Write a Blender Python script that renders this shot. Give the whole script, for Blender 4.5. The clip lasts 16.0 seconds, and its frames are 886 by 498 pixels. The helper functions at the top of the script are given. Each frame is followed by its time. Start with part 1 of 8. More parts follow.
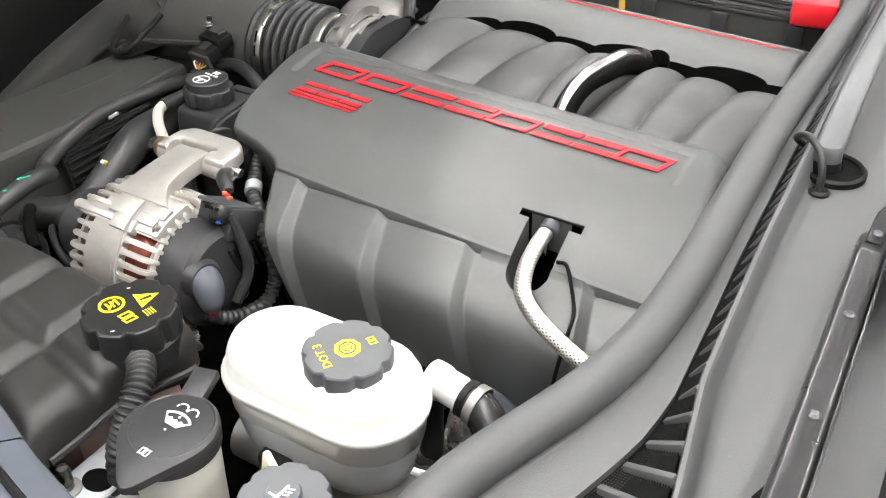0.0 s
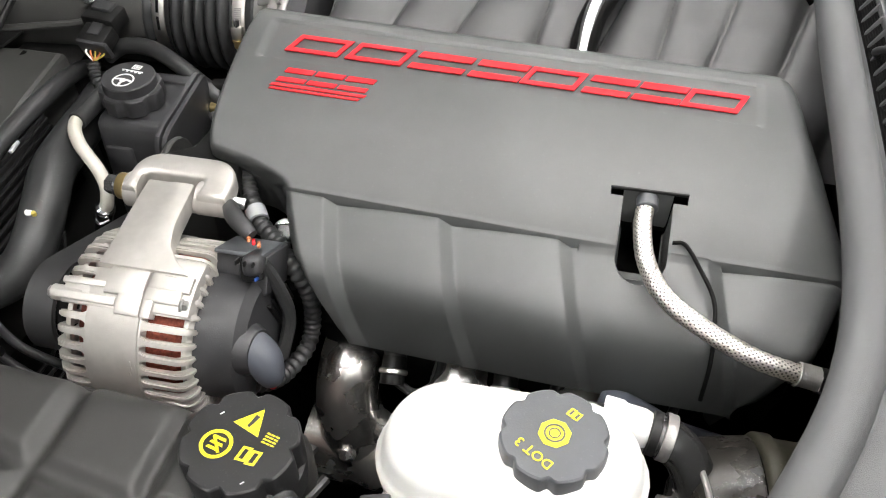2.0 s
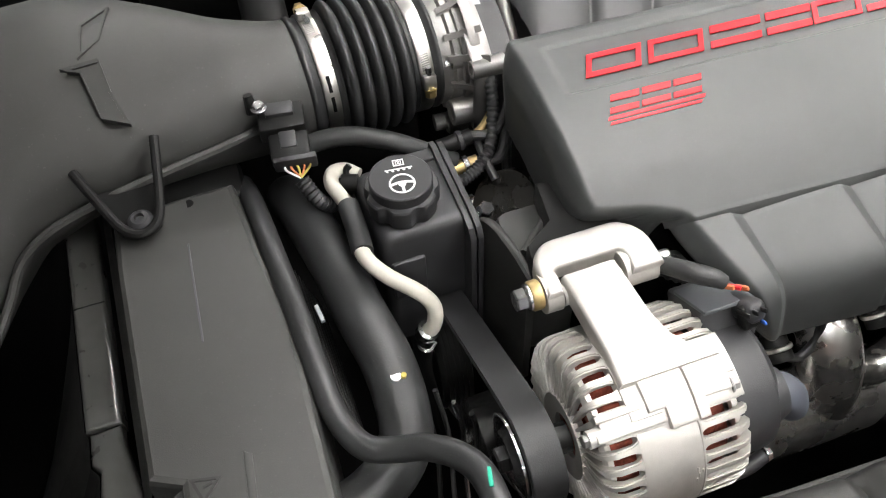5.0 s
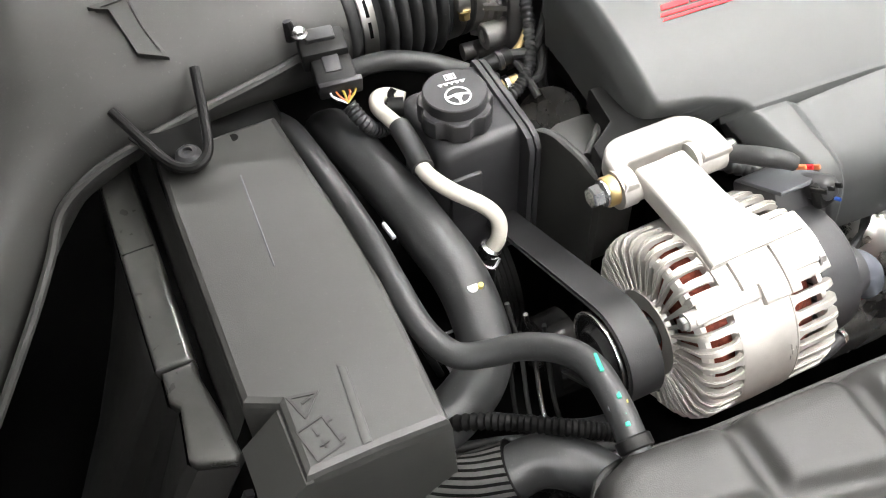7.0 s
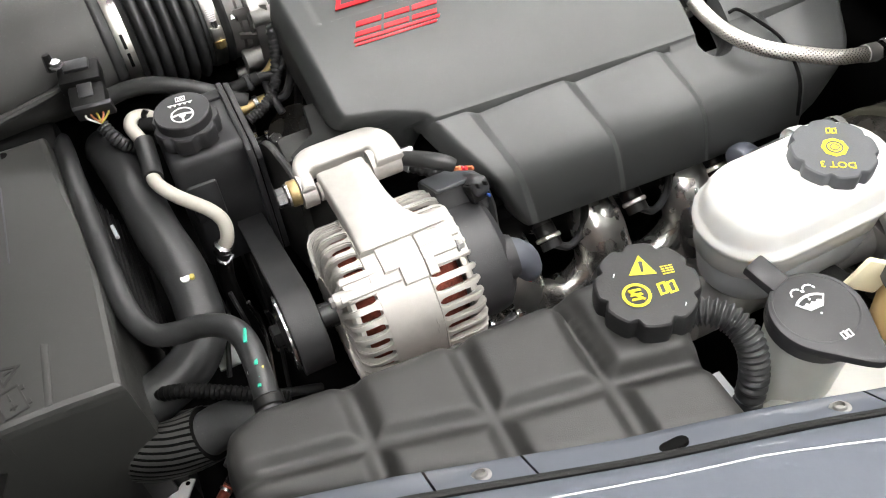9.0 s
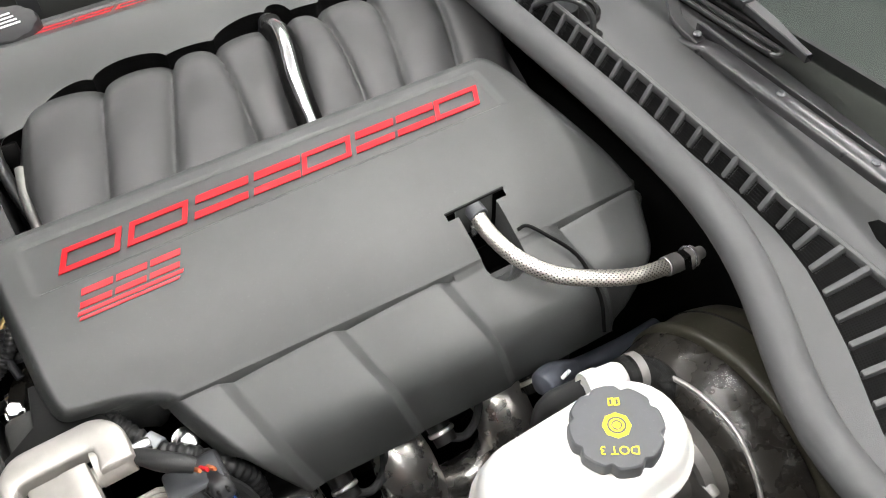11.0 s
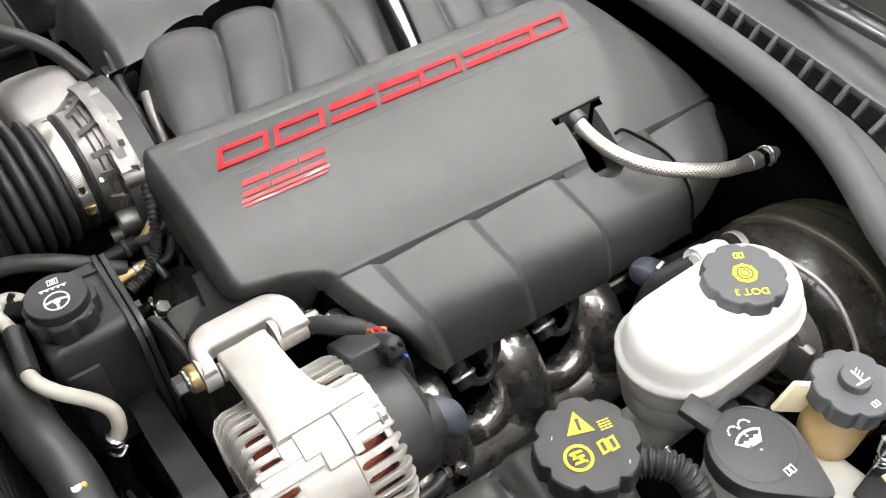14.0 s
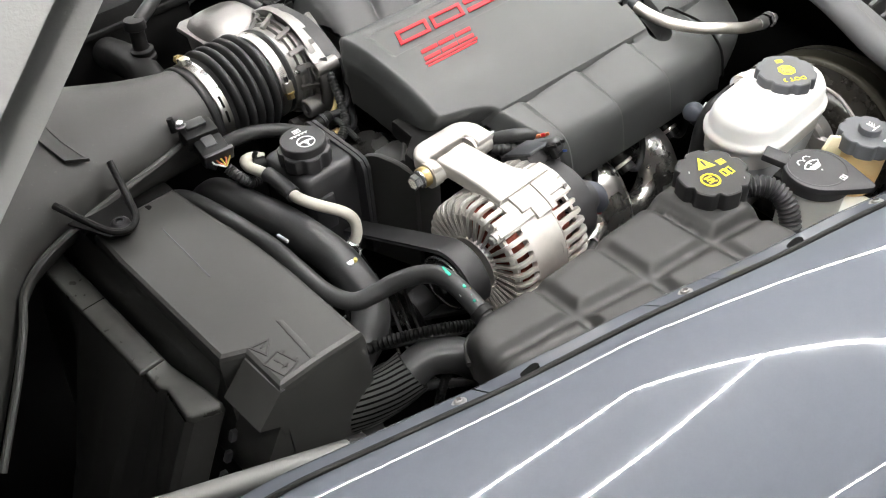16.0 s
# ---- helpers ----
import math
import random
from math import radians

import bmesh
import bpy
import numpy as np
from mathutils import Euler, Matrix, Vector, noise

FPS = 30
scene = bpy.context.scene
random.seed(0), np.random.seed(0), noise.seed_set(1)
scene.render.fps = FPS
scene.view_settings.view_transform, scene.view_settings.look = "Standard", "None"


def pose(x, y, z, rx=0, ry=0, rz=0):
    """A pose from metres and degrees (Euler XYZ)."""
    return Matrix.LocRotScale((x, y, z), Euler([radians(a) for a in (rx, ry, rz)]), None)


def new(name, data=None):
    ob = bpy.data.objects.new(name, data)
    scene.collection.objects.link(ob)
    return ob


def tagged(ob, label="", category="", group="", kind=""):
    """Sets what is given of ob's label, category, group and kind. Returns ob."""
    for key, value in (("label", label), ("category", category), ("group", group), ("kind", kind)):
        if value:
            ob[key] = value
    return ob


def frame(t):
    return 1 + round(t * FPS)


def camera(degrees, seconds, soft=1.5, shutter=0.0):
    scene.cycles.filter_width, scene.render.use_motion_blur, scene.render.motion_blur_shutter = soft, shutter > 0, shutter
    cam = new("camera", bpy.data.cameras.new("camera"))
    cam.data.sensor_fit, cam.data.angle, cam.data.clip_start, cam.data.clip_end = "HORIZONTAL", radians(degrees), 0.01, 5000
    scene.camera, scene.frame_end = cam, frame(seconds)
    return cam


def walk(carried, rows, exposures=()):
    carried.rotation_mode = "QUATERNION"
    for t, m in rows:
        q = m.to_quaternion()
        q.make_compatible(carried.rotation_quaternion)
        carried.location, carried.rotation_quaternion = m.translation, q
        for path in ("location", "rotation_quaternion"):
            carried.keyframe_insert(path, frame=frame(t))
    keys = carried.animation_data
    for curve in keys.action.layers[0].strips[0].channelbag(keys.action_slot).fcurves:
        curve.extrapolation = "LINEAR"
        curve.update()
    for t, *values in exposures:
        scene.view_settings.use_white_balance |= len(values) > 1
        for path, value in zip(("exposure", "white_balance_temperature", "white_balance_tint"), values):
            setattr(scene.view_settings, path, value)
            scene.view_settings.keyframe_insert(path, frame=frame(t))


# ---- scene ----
cam = camera(53.5, 16.0, soft=1.1)
METRES, EYE, TILT, LEAN, TURN = 2.7, 1.25, -35.0, 0.0, 30.5
ROWS = [
    (0.0, 0.0, 0.0, 0.0, -0.0, 0.0, -0.0),
    (0.5, -0.0148, 0.0053, 0.0071, -3.86, -2.99, 3.74),
    (1.0, -0.0376, 0.0161, 0.0207, -7.6, -5.08, 5.98),
    (1.5, -0.0649, 0.0401, 0.0366, -11.45, -7.91, 8.95),
    (2.0, -0.0853, 0.0607, 0.056, -15.18, -10.99, 11.01),
    (2.5, -0.1061, 0.075, 0.0706, -19.92, -14.24, 14.45),
    (3.0, -0.1435, 0.0946, 0.0911, -24.43, -17.29, 16.78),
    (3.5, -0.1821, 0.1162, 0.1134, -29.55, -20.04, 20.09),
    (4.0, -0.2171, 0.138, 0.1316, -35.14, -22.91, 23.55),
    (4.5, -0.2206, 0.177, 0.1573, -39.96, -25.06, 26.05),
    (7.0, -0.2721, 0.2119, 0.1535, -49.66, -29.09, 30.15),
    (7.5, -0.2891, 0.1974, 0.1406, -49.33, -28.67, 30.51),
    (8.0, -0.2817, 0.1736, 0.1351, -48.96, -28.41, 30.92),
    (8.5, -0.2613, 0.1437, 0.1247, -49.07, -28.25, 31.29),
    (9.0, -0.242, 0.1175, 0.1152, -49.14, -27.98, 31.96),
    (9.5, -0.2231, 0.1018, 0.1091, -49.34, -27.17, 32.81),
    (10.0, -0.1958, 0.0919, 0.1064, -52.62, -27.34, 33.96),
    (12.5, -0.1168, 0.1349, 0.1509, -58.4, -29.62, 33.17),
    (13.0, -0.1238, 0.1262, 0.1408, -58.69, -29.44, 33.44),
    (13.5, -0.162, 0.122, 0.1293, -59.13, -29.26, 33.62),
    (14.0, -0.221, 0.1335, 0.1361, -61.2, -29.96, 33.4),
    (14.5, -0.2599, 0.1536, 0.1442, -64.78, -31.57, 34.66),
    (15.0, -0.2948, 0.1677, 0.1523, -67.43, -32.69, 35.72),
    (15.5, -0.334, 0.1649, 0.1593, -68.99, -32.64, 36.04),
    (16.0, -0.3796, 0.1591, 0.1741, -71.12, -32.84, 36.1),
]
EXPOSURES = [(0.0, 0.15), (0.5, 0.05), (1.0, -0.05), (2.5, -0.06), (3.5, -0.02), (4.5, -0.1), (5.5, 0.25), (7.0, 0.8), (7.5, 0.85), (8.0, 0.9), (8.5, 0.4), (9.0, 0.0), (10.0, -0.27), (11.2, -0.15), (12.5, -0.05), (13.5, -0.05), (14.5, -0.1), (15.5, -0.05), (16.0, 0.1)]
walk(cam, [(t, pose(0, 0, EYE, TILT, LEAN, TURN) @ pose(METRES * x, METRES * y, METRES * z, 90 + pitch, roll, yaw)) for t, x, y, z, yaw, pitch, roll in ROWS], EXPOSURES)


# ---- world and lights ----
world = bpy.data.worlds.new("world")
scene.world = world
world.use_nodes = True
world.node_tree.nodes["Background"].inputs[0].default_value = (0.75, 0.8, 0.9, 1)
world.node_tree.nodes["Background"].inputs[1].default_value = 0.05
scene.view_settings.exposure = 0.0
LAMP_POWER = 205.0


# ---- materials ----
def mat(name, color, rough=0.5, metal=0.0, var=0.15, scale=60.0, bump=0.1, bump_scale=900.0, coat=0.0, dust=0.0, rvar=0.08, spec=0.5, sss=0.0, emit=0.0):
    m = bpy.data.materials.new(name)
    m.use_nodes = True
    nt = m.node_tree
    bs = nt.nodes["Principled BSDF"]
    tc = nt.nodes.new("ShaderNodeTexCoord")

    def noise_tex(sc, detail):
        n = nt.nodes.new("ShaderNodeTexNoise")
        n.inputs["Scale"].default_value, n.inputs["Detail"].default_value = sc, detail
        nt.links.new(tc.outputs["Object"], n.inputs["Vector"])
        return n

    big, small = noise_tex(scale * 0.2, 3), noise_tex(scale, 6)
    add = nt.nodes.new("ShaderNodeMath")
    add.operation = "ADD"
    nt.links.new(big.outputs["Fac"], add.inputs[0])
    nt.links.new(small.outputs["Fac"], add.inputs[1])
    ramp = nt.nodes.new("ShaderNodeMapRange")
    ramp.inputs["From Min"].default_value, ramp.inputs["From Max"].default_value = 0.6, 1.4
    nt.links.new(add.outputs[0], ramp.inputs["Value"])
    mix = nt.nodes.new("ShaderNodeMix")
    mix.data_type = "RGBA"
    c = Vector(color)
    mix.inputs["A"].default_value = (*(c * (1 - var)), 1)
    mix.inputs["B"].default_value = (*(c * (1 + var)), 1)
    nt.links.new(ramp.outputs[0], mix.inputs["Factor"])
    colour = mix.outputs["Result"]
    if dust:
        speck = noise_tex(scale * 9, 2)
        cut = nt.nodes.new("ShaderNodeMapRange")
        cut.inputs["From Min"].default_value, cut.inputs["From Max"].default_value = 0.66, 0.76
        cut.inputs["To Max"].default_value = dust
        nt.links.new(speck.outputs["Fac"], cut.inputs["Value"])
        over = nt.nodes.new("ShaderNodeMix")
        over.data_type = "RGBA"
        over.inputs["B"].default_value = (0.35, 0.34, 0.32, 1)
        nt.links.new(cut.outputs[0], over.inputs["Factor"])
        nt.links.new(colour, over.inputs["A"])
        colour = over.outputs["Result"]
    nt.links.new(colour, bs.inputs["Base Color"])
    rr = nt.nodes.new("ShaderNodeMapRange")
    rr.inputs["To Min"].default_value, rr.inputs["To Max"].default_value = max(0.02, rough - rvar), min(1, rough + rvar)
    nt.links.new(small.outputs["Fac"], rr.inputs["Value"])
    nt.links.new(rr.outputs[0], bs.inputs["Roughness"])
    bs.inputs["Metallic"].default_value = metal
    bs.inputs["Specular IOR Level"].default_value = spec
    bs.inputs["Coat Weight"].default_value = coat
    bs.inputs["Coat Roughness"].default_value = 0.03
    if sss:
        bs.inputs["Subsurface Weight"].default_value = sss
        bs.inputs["Subsurface Radius"].default_value = (0.01, 0.008, 0.006)
        bs.inputs["Subsurface Scale"].default_value = 0.6
    if bump:
        grain = noise_tex(bump_scale, 3)
        b = nt.nodes.new("ShaderNodeBump")
        b.inputs["Strength"].default_value, b.inputs["Distance"].default_value = bump, 0.0006
        nt.links.new(grain.outputs["Fac"], b.inputs["Height"])
        nt.links.new(b.outputs[0], bs.inputs["Normal"])
    if emit:
        bs.inputs["Emission Color"].default_value = (*color, 1)
        bs.inputs["Emission Strength"].default_value = emit
    return m


M_COVER = mat("satin_cover_plastic", (0.06, 0.062, 0.062), 0.42, var=0.07, bump=0.25, bump_scale=2200, dust=0.05)
M_INTAKE = mat("moulded_intake_plastic", (0.05, 0.05, 0.051), 0.46, var=0.08, bump=0.25, bump_scale=1500, dust=0.04)
M_BLACK = mat("black_plastic", (0.009, 0.009, 0.009), 0.42, var=0.25, bump=0.2, dust=0.06, spec=0.16)
# for black rubber, and for walls and gaps whose shade is put into colour
M_JET = mat("jet_black_rubber_and_shade", (0.004, 0.004, 0.004), 0.5, var=0.3, bump=0.15, dust=0.03, spec=0.06)
M_BOX = mat("grey_black_box_plastic", (0.034, 0.034, 0.0322), 0.45, var=0.1, bump=0.3, bump_scale=1800, dust=0.08)
M_TANK = mat("soft_black_tank_plastic", (0.019, 0.0185, 0.0175), 0.5, var=0.2, bump=0.3, bump_scale=1300, dust=0.06)
M_CAP = mat("cap_plastic", (0.028, 0.028, 0.03), 0.42, var=0.12, bump=0.2, dust=0.08, spec=0.4)
M_CAPDARK = mat("black_pressure_cap_plastic", (0.014, 0.014, 0.0145), 0.38, var=0.15, bump=0.2, dust=0.08, spec=0.4)
M_CAPGREY = mat("grey_cap_plastic", (0.06, 0.063, 0.07), 0.45, var=0.12, bump=0.2, dust=0.08)
M_RUBBER = mat("rubber", (0.026, 0.0265, 0.027), 0.38, var=0.25, bump=0.15, bump_scale=600, dust=0.1, spec=0.36)
M_SEAL = mat("foam_rubber_seal", (0.064, 0.065, 0.067), 0.62, var=0.1, bump=0.2, bump_scale=1500, dust=0.05)
M_COWL = mat("cowl_panel_plastic", (0.064, 0.065, 0.067), 0.55, var=0.1, scale=30, bump=0.35, bump_scale=1600, dust=0.05)
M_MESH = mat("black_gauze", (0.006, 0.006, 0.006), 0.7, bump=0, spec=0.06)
# near-black: shade in holes, slots and under parts is put into this colour
M_DEEP = mat("deep_shade_black", (0.003, 0.003, 0.003), 0.7, var=0.3, bump=0.3, bump_scale=200, spec=0.05)
M_ALU = mat("cast_aluminium", (0.56, 0.54, 0.51), 0.5, metal=0.75, var=0.14, scale=90, bump=0.3, bump_scale=1500, rvar=0.14)
M_ALUG = mat("throttle_cast_aluminium", (0.32, 0.31, 0.3), 0.48, metal=0.8, var=0.15, scale=70, bump=0.5, bump_scale=900)
M_STRUT = mat("brushed_strut_cylinder", (0.15, 0.15, 0.145), 0.6, metal=0.7, var=0.12, scale=40, bump=0.1)
M_STEEL = mat("bright_steel", (0.72, 0.72, 0.72), 0.22, metal=1.0, var=0.1, bump=0.05)
M_CHROME = mat("polished_tube", (0.92, 0.92, 0.93), 0.2, metal=1.0, var=0.04, bump=0.02)
M_BAND = mat("clamp_band_steel", (0.78, 0.76, 0.72), 0.3, metal=1.0, var=0.1, bump=0.1)
M_BRASS = mat("zinc_yellow_washer", (0.55, 0.42, 0.2), 0.35, metal=0.9)
M_EXH = mat("stainless_manifold", (0.74, 0.72, 0.69), 0.27, metal=0.95, var=0.3, scale=30, bump=0.6, bump_scale=60, rvar=0.15)
M_COPPER = mat("copper_windings", (0.22, 0.05, 0.03), 0.45, metal=0.6, var=0.6, scale=500, bump=1.0, bump_scale=700)
M_WHITE = mat("white_reservoir_plastic", (0.7, 0.695, 0.675), 0.35, var=0.03, bump=0.1, bump_scale=900, sss=0.15)
M_MILK = mat("milky_tank_plastic", (0.58, 0.585, 0.55), 0.4, var=0.06, bump=0.1, sss=0.15)
M_PALE = mat("pale_blue_white_plastic", (0.55, 0.58, 0.6), 0.4, var=0.06, bump=0.1, sss=0.1)
M_GREYRES = mat("translucent_grey_plastic", (0.38, 0.395, 0.41), 0.4, var=0.08, bump=0.1, sss=0.1)
M_AMBER = mat("amber_fluid_plastic", (0.72, 0.5, 0.24), 0.35, var=0.08, bump=0.05, sss=0.2)
M_CREAM = mat("cream_plastic", (0.8, 0.72, 0.5), 0.4, var=0.05, bump=0.05)
M_YELLOW = mat("yellow_print", (0.85, 0.68, 0.02), 0.5, var=0.06, bump=0.05)
M_PRINT = mat("white_print", (0.8, 0.8, 0.8), 0.5, var=0.05, bump=0.05)
M_RED = mat("red_badge_enamel", (0.6, 0.012, 0.02), 0.34, var=0.06, bump=0.03, coat=0.15)
M_GOLD = mat("yellow_handle", (0.75, 0.45, 0.07), 0.4, var=0.08, bump=0.1)
M_GREEN = mat("green_paint_mark", (0.02, 0.4, 0.26), 0.5, bump=0.05)
M_ORANGE = mat("orange_wire", (0.5, 0.15, 0.06), 0.45, bump=0.05)
M_YWIRE = mat("yellow_wire", (0.42, 0.34, 0.06), 0.45, bump=0.05)
M_BLUE = mat("blue_clip", (0.03, 0.09, 0.35), 0.4, bump=0.05)
M_BOOT = mat("blue_grey_rubber_boot", (0.06, 0.066, 0.082), 0.5, var=0.12, bump=0.2, dust=0.05)
M_TUBE = mat("beige_painted_tube", (0.5, 0.48, 0.42), 0.42, var=0.06, bump=0.1)
M_ARM = mat("grey_painted_arm", (0.1, 0.102, 0.108), 0.42, metal=0.2, var=0.06, bump=0.1)
M_WIPER = mat("black_painted_steel", (0.025, 0.025, 0.026), 0.3, metal=0.0, var=0.1, bump=0.05, coat=0.4)
M_PAINT = mat("blue_grey_metallic_paint", (0.088, 0.098, 0.12), 0.6, metal=0.0, var=0.04, scale=400, bump=0.0, coat=1.0, rvar=0.03, spec=0.3)
M_HOOD = mat("grey_hood_liner", (0.2, 0.2, 0.198), 0.6, var=0.08, bump=0.2)
M_GLOSS = mat("glossy_black_plastic", (0.018, 0.018, 0.018), 0.24, var=0.2, bump=0.15, dust=0.05)
M_BROWN = mat("brownish_translucent_plastic", (0.3, 0.2, 0.17), 0.4, var=0.15, bump=0.1, sss=0.1)
M_SERVO = mat("dusty_black_enamel", (0.016, 0.0145, 0.0125), 0.27, var=0.3, scale=50, bump=0.12, dust=0.12, spec=0.5)
M_LEDGE = mat("worn_ledge_plastic", (0.045, 0.045, 0.042), 0.3, var=0.3, scale=70, bump=0.2, dust=0.06, rvar=0.1, coat=0.5)
M_DUCT = mat("matt_duct_plastic", (0.047, 0.0465, 0.0445), 0.5, var=0.12, scale=40, bump=0.3, bump_scale=1800, dust=0.08)
M_BELT = mat("belt_rubber", (0.014, 0.014, 0.015), 0.55, bump=0.2)
M_FRIT = mat("ceramic_border", (0.012, 0.013, 0.0125), 0.4, var=0.1, scale=40, bump=0.0)
M_DASH = mat("grey_dashboard_vinyl", (0.17, 0.18, 0.165), 0.6, var=0.06, scale=40, bump=0.3)
M_OLIVE = mat("dusty_olive_black_enamel", (0.03, 0.028, 0.02), 0.42, var=0.3, scale=50, bump=0.15, dust=0.3, spec=0.4)
M_FLOOR = mat("sealed_concrete", (0.07, 0.07, 0.069), 0.4, var=0.15, scale=8, bump=0.2, bump_scale=60)
M_WALL = mat("grey_wall_paint", (0.07, 0.07, 0.07), 0.7, var=0.03, scale=6, bump=0.2, bump_scale=200)
M_CEIL = mat("grey_ceiling_paint", (0.36, 0.36, 0.36), 0.8, var=0.04, scale=6, bump=0.1, bump_scale=200)
M_LED = mat("led_tube", (1.0, 0.98, 0.95), 0.4, bump=0, emit=LAMP_POWER)


M_WIRE = mat("braid_wire", (0.82, 0.78, 0.72), 0.42, metal=1.0, var=0.08, bump=0.0)
M_STRAND = mat("woven_sleeve_strand", (0.05, 0.05, 0.048), 0.4, var=0.3, scale=300, bump=0.1)


def glass_material():
    m = bpy.data.materials.new("tinted_windscreen_glass")
    m.use_nodes = True
    bs = m.node_tree.nodes["Principled BSDF"]
    bs.inputs["Base Color"].default_value = (0.55, 0.68, 0.6, 1)
    bs.inputs["Transmission Weight"].default_value = 1.0
    bs.inputs["Roughness"].default_value = 0.02
    return m


M_GLASS = glass_material()


# ---- mesh helpers ----
def origin(ob):
    p = Vector((0, 0, 0))
    while ob:
        p += ob.location
        ob = ob.parent
    return p


def finish(bm, mat_, name, sharp=0.6):
    bmesh.ops.recalc_face_normals(bm, faces=bm.faces)
    for f in bm.faces:
        f.smooth = True
    for e in bm.edges:
        if len(e.link_faces) == 2 and e.calc_face_angle(0) > sharp:
            e.smooth = False
    me = bpy.data.meshes.new(name)
    bm.to_mesh(me)
    bm.free()
    me.materials.append(mat_)
    return me


def thing(name, loc, label, category, group=""):
    e = new(name)
    e.location = loc
    e.empty_display_size = 0.02
    return tagged(e, label, category, group)


def part(name, bm, mat_, parent, label="", sharp=0.6):
    """One mesh object under a thing or a part; the bmesh is in world metres."""
    me = finish(bm, mat_, name, sharp)
    me.transform(Matrix.Translation(-origin(parent)))
    ob = new(name, me)
    ob.parent = parent
    return tagged(ob, label)


def solo(name, bm, mat_, label, category, group="", kind="", sharp=0.6):
    """A thing that is one mesh."""
    me = finish(bm, mat_, name, sharp)
    co = np.array([v.co for v in me.vertices])
    base = Vector(((co[:, 0].min() + co[:, 0].max()) / 2, (co[:, 1].min() + co[:, 1].max()) / 2, co[:, 2].min()))
    me.transform(Matrix.Translation(-base))
    ob = new(name, me)
    ob.location = base
    return tagged(ob, label, category, group, kind)


def B():
    return bmesh.new()


def smooth_path(pts, n=8):
    """Catmull-Rom points through pts."""
    P = [Vector(p) for p in pts]
    P = [P[0] * 2 - P[1]] + P + [P[-1] * 2 - P[-2]]
    out = []
    for i in range(1, len(P) - 2):
        a, b, c, d = P[i - 1:i + 3]
        for k in range(n):
            t = k / n
            out.append(0.5 * ((2 * b) + (c - a) * t + (2 * a - 5 * b + 4 * c - d) * t * t + (3 * b - a - 3 * c + d) * t ** 3))
    out.append(P[-2])
    return out


def tube(pts, r, seg=16, n=8, bm=None, cap=True, sm=True, wall=0.0):
    """A round tube along pts; r is a radius or a function of 0..1."""
    bm = bm or B()
    P = smooth_path(pts, n) if sm and len(pts) > 2 else [Vector(p) for p in pts]
    uvl = bm.loops.layers.uv.verify()
    T = [(P[min(i + 1, len(P) - 1)] - P[max(i - 1, 0)]).normalized() for i in range(len(P))]
    side = T[0].orthogonal().normalized()
    rings, dist, L = [], [0.0], 0.0
    for i, p in enumerate(P):
        if i:
            L += (p - P[i - 1]).length
            dist.append(L)
        side = (side - T[i] * side.dot(T[i])).normalized()
        up = T[i].cross(side)
        rr = r(i / (len(P) - 1)) if callable(r) else r
        rings.append([bm.verts.new(p + rr * (math.cos(a) * side + math.sin(a) * up)) for a in [2 * math.pi * k / seg for k in range(seg)]])
    r0 = r(0.5) if callable(r) else r
    for i in range(len(P) - 1):
        for k in range(seg):
            k2 = (k + 1) % seg
            f = bm.faces.new((rings[i][k], rings[i][k2], rings[i + 1][k2], rings[i + 1][k]))
            for lp, (u, v) in zip(f.loops, ((k, i), (k + 1, i), (k + 1, i + 1), (k, i + 1))):
                lp[uvl].uv = (u / seg * 2 * math.pi * r0 * 20, dist[v] * 20)
    if cap:
        bm.faces.new(rings[0][::-1])
        bm.faces.new(rings[-1])
    return bm


def axis_matrix(c, axis, spin=0.0):
    """Local z along axis, at c."""
    q = Vector(axis).normalized().to_track_quat("Z", "Y")
    return Matrix.Translation(c) @ q.to_matrix().to_4x4() @ Matrix.Rotation(spin, 4, "Z")


def lathe(profile, c, axis=(0, 0, 1), seg=40, bm=None, scallop=None):
    """Turn (radius, height) points about an axis through c; scallop(angle, index) scales the radius."""
    bm = bm or B()
    M = axis_matrix(c, axis)
    rings = []
    for j, (r, h) in enumerate(profile):
        if r < 1e-6:
            rings.append([bm.verts.new(M @ Vector((0, 0, h)))])
        else:
            rings.append([bm.verts.new(M @ Vector((r * (scallop(a, j) if scallop else 1) * math.cos(a), r * (scallop(a, j) if scallop else 1) * math.sin(a), h)))
                          for a in [2 * math.pi * k / seg for k in range(seg)]])
    for a, b in zip(rings, rings[1:]):
        for k in range(seg):
            k2 = (k + 1) % seg
            if len(a) == 1 and len(b) > 1:
                bm.faces.new((a[0], b[k2], b[k]))
            elif len(b) == 1 and len(a) > 1:
                bm.faces.new((a[k], a[k2], b[0]))
            elif len(a) > 1:
                bm.faces.new((a[k], a[k2], b[k2], b[k]))
    return bm


def rbox(c, size, bevel=0.003, rot=(0, 0, 0), bm=None, seg=2, taper=1.0):
    """A box with rounded edges; taper shrinks its top."""
    tmp = B()
    bmesh.ops.create_cube(tmp, size=1)
    for v in tmp.verts:
        k = taper if v.co.z > 0 else 1
        v.co = Vector((v.co.x * size[0] * k, v.co.y * size[1] * k, v.co.z * size[2]))
    if bevel:
        bmesh.ops.bevel(tmp, geom=tmp.edges[:], offset=bevel, segments=seg, affect="EDGES", profile=0.5)
    return merge(bm, tmp, pose(*c, *rot))


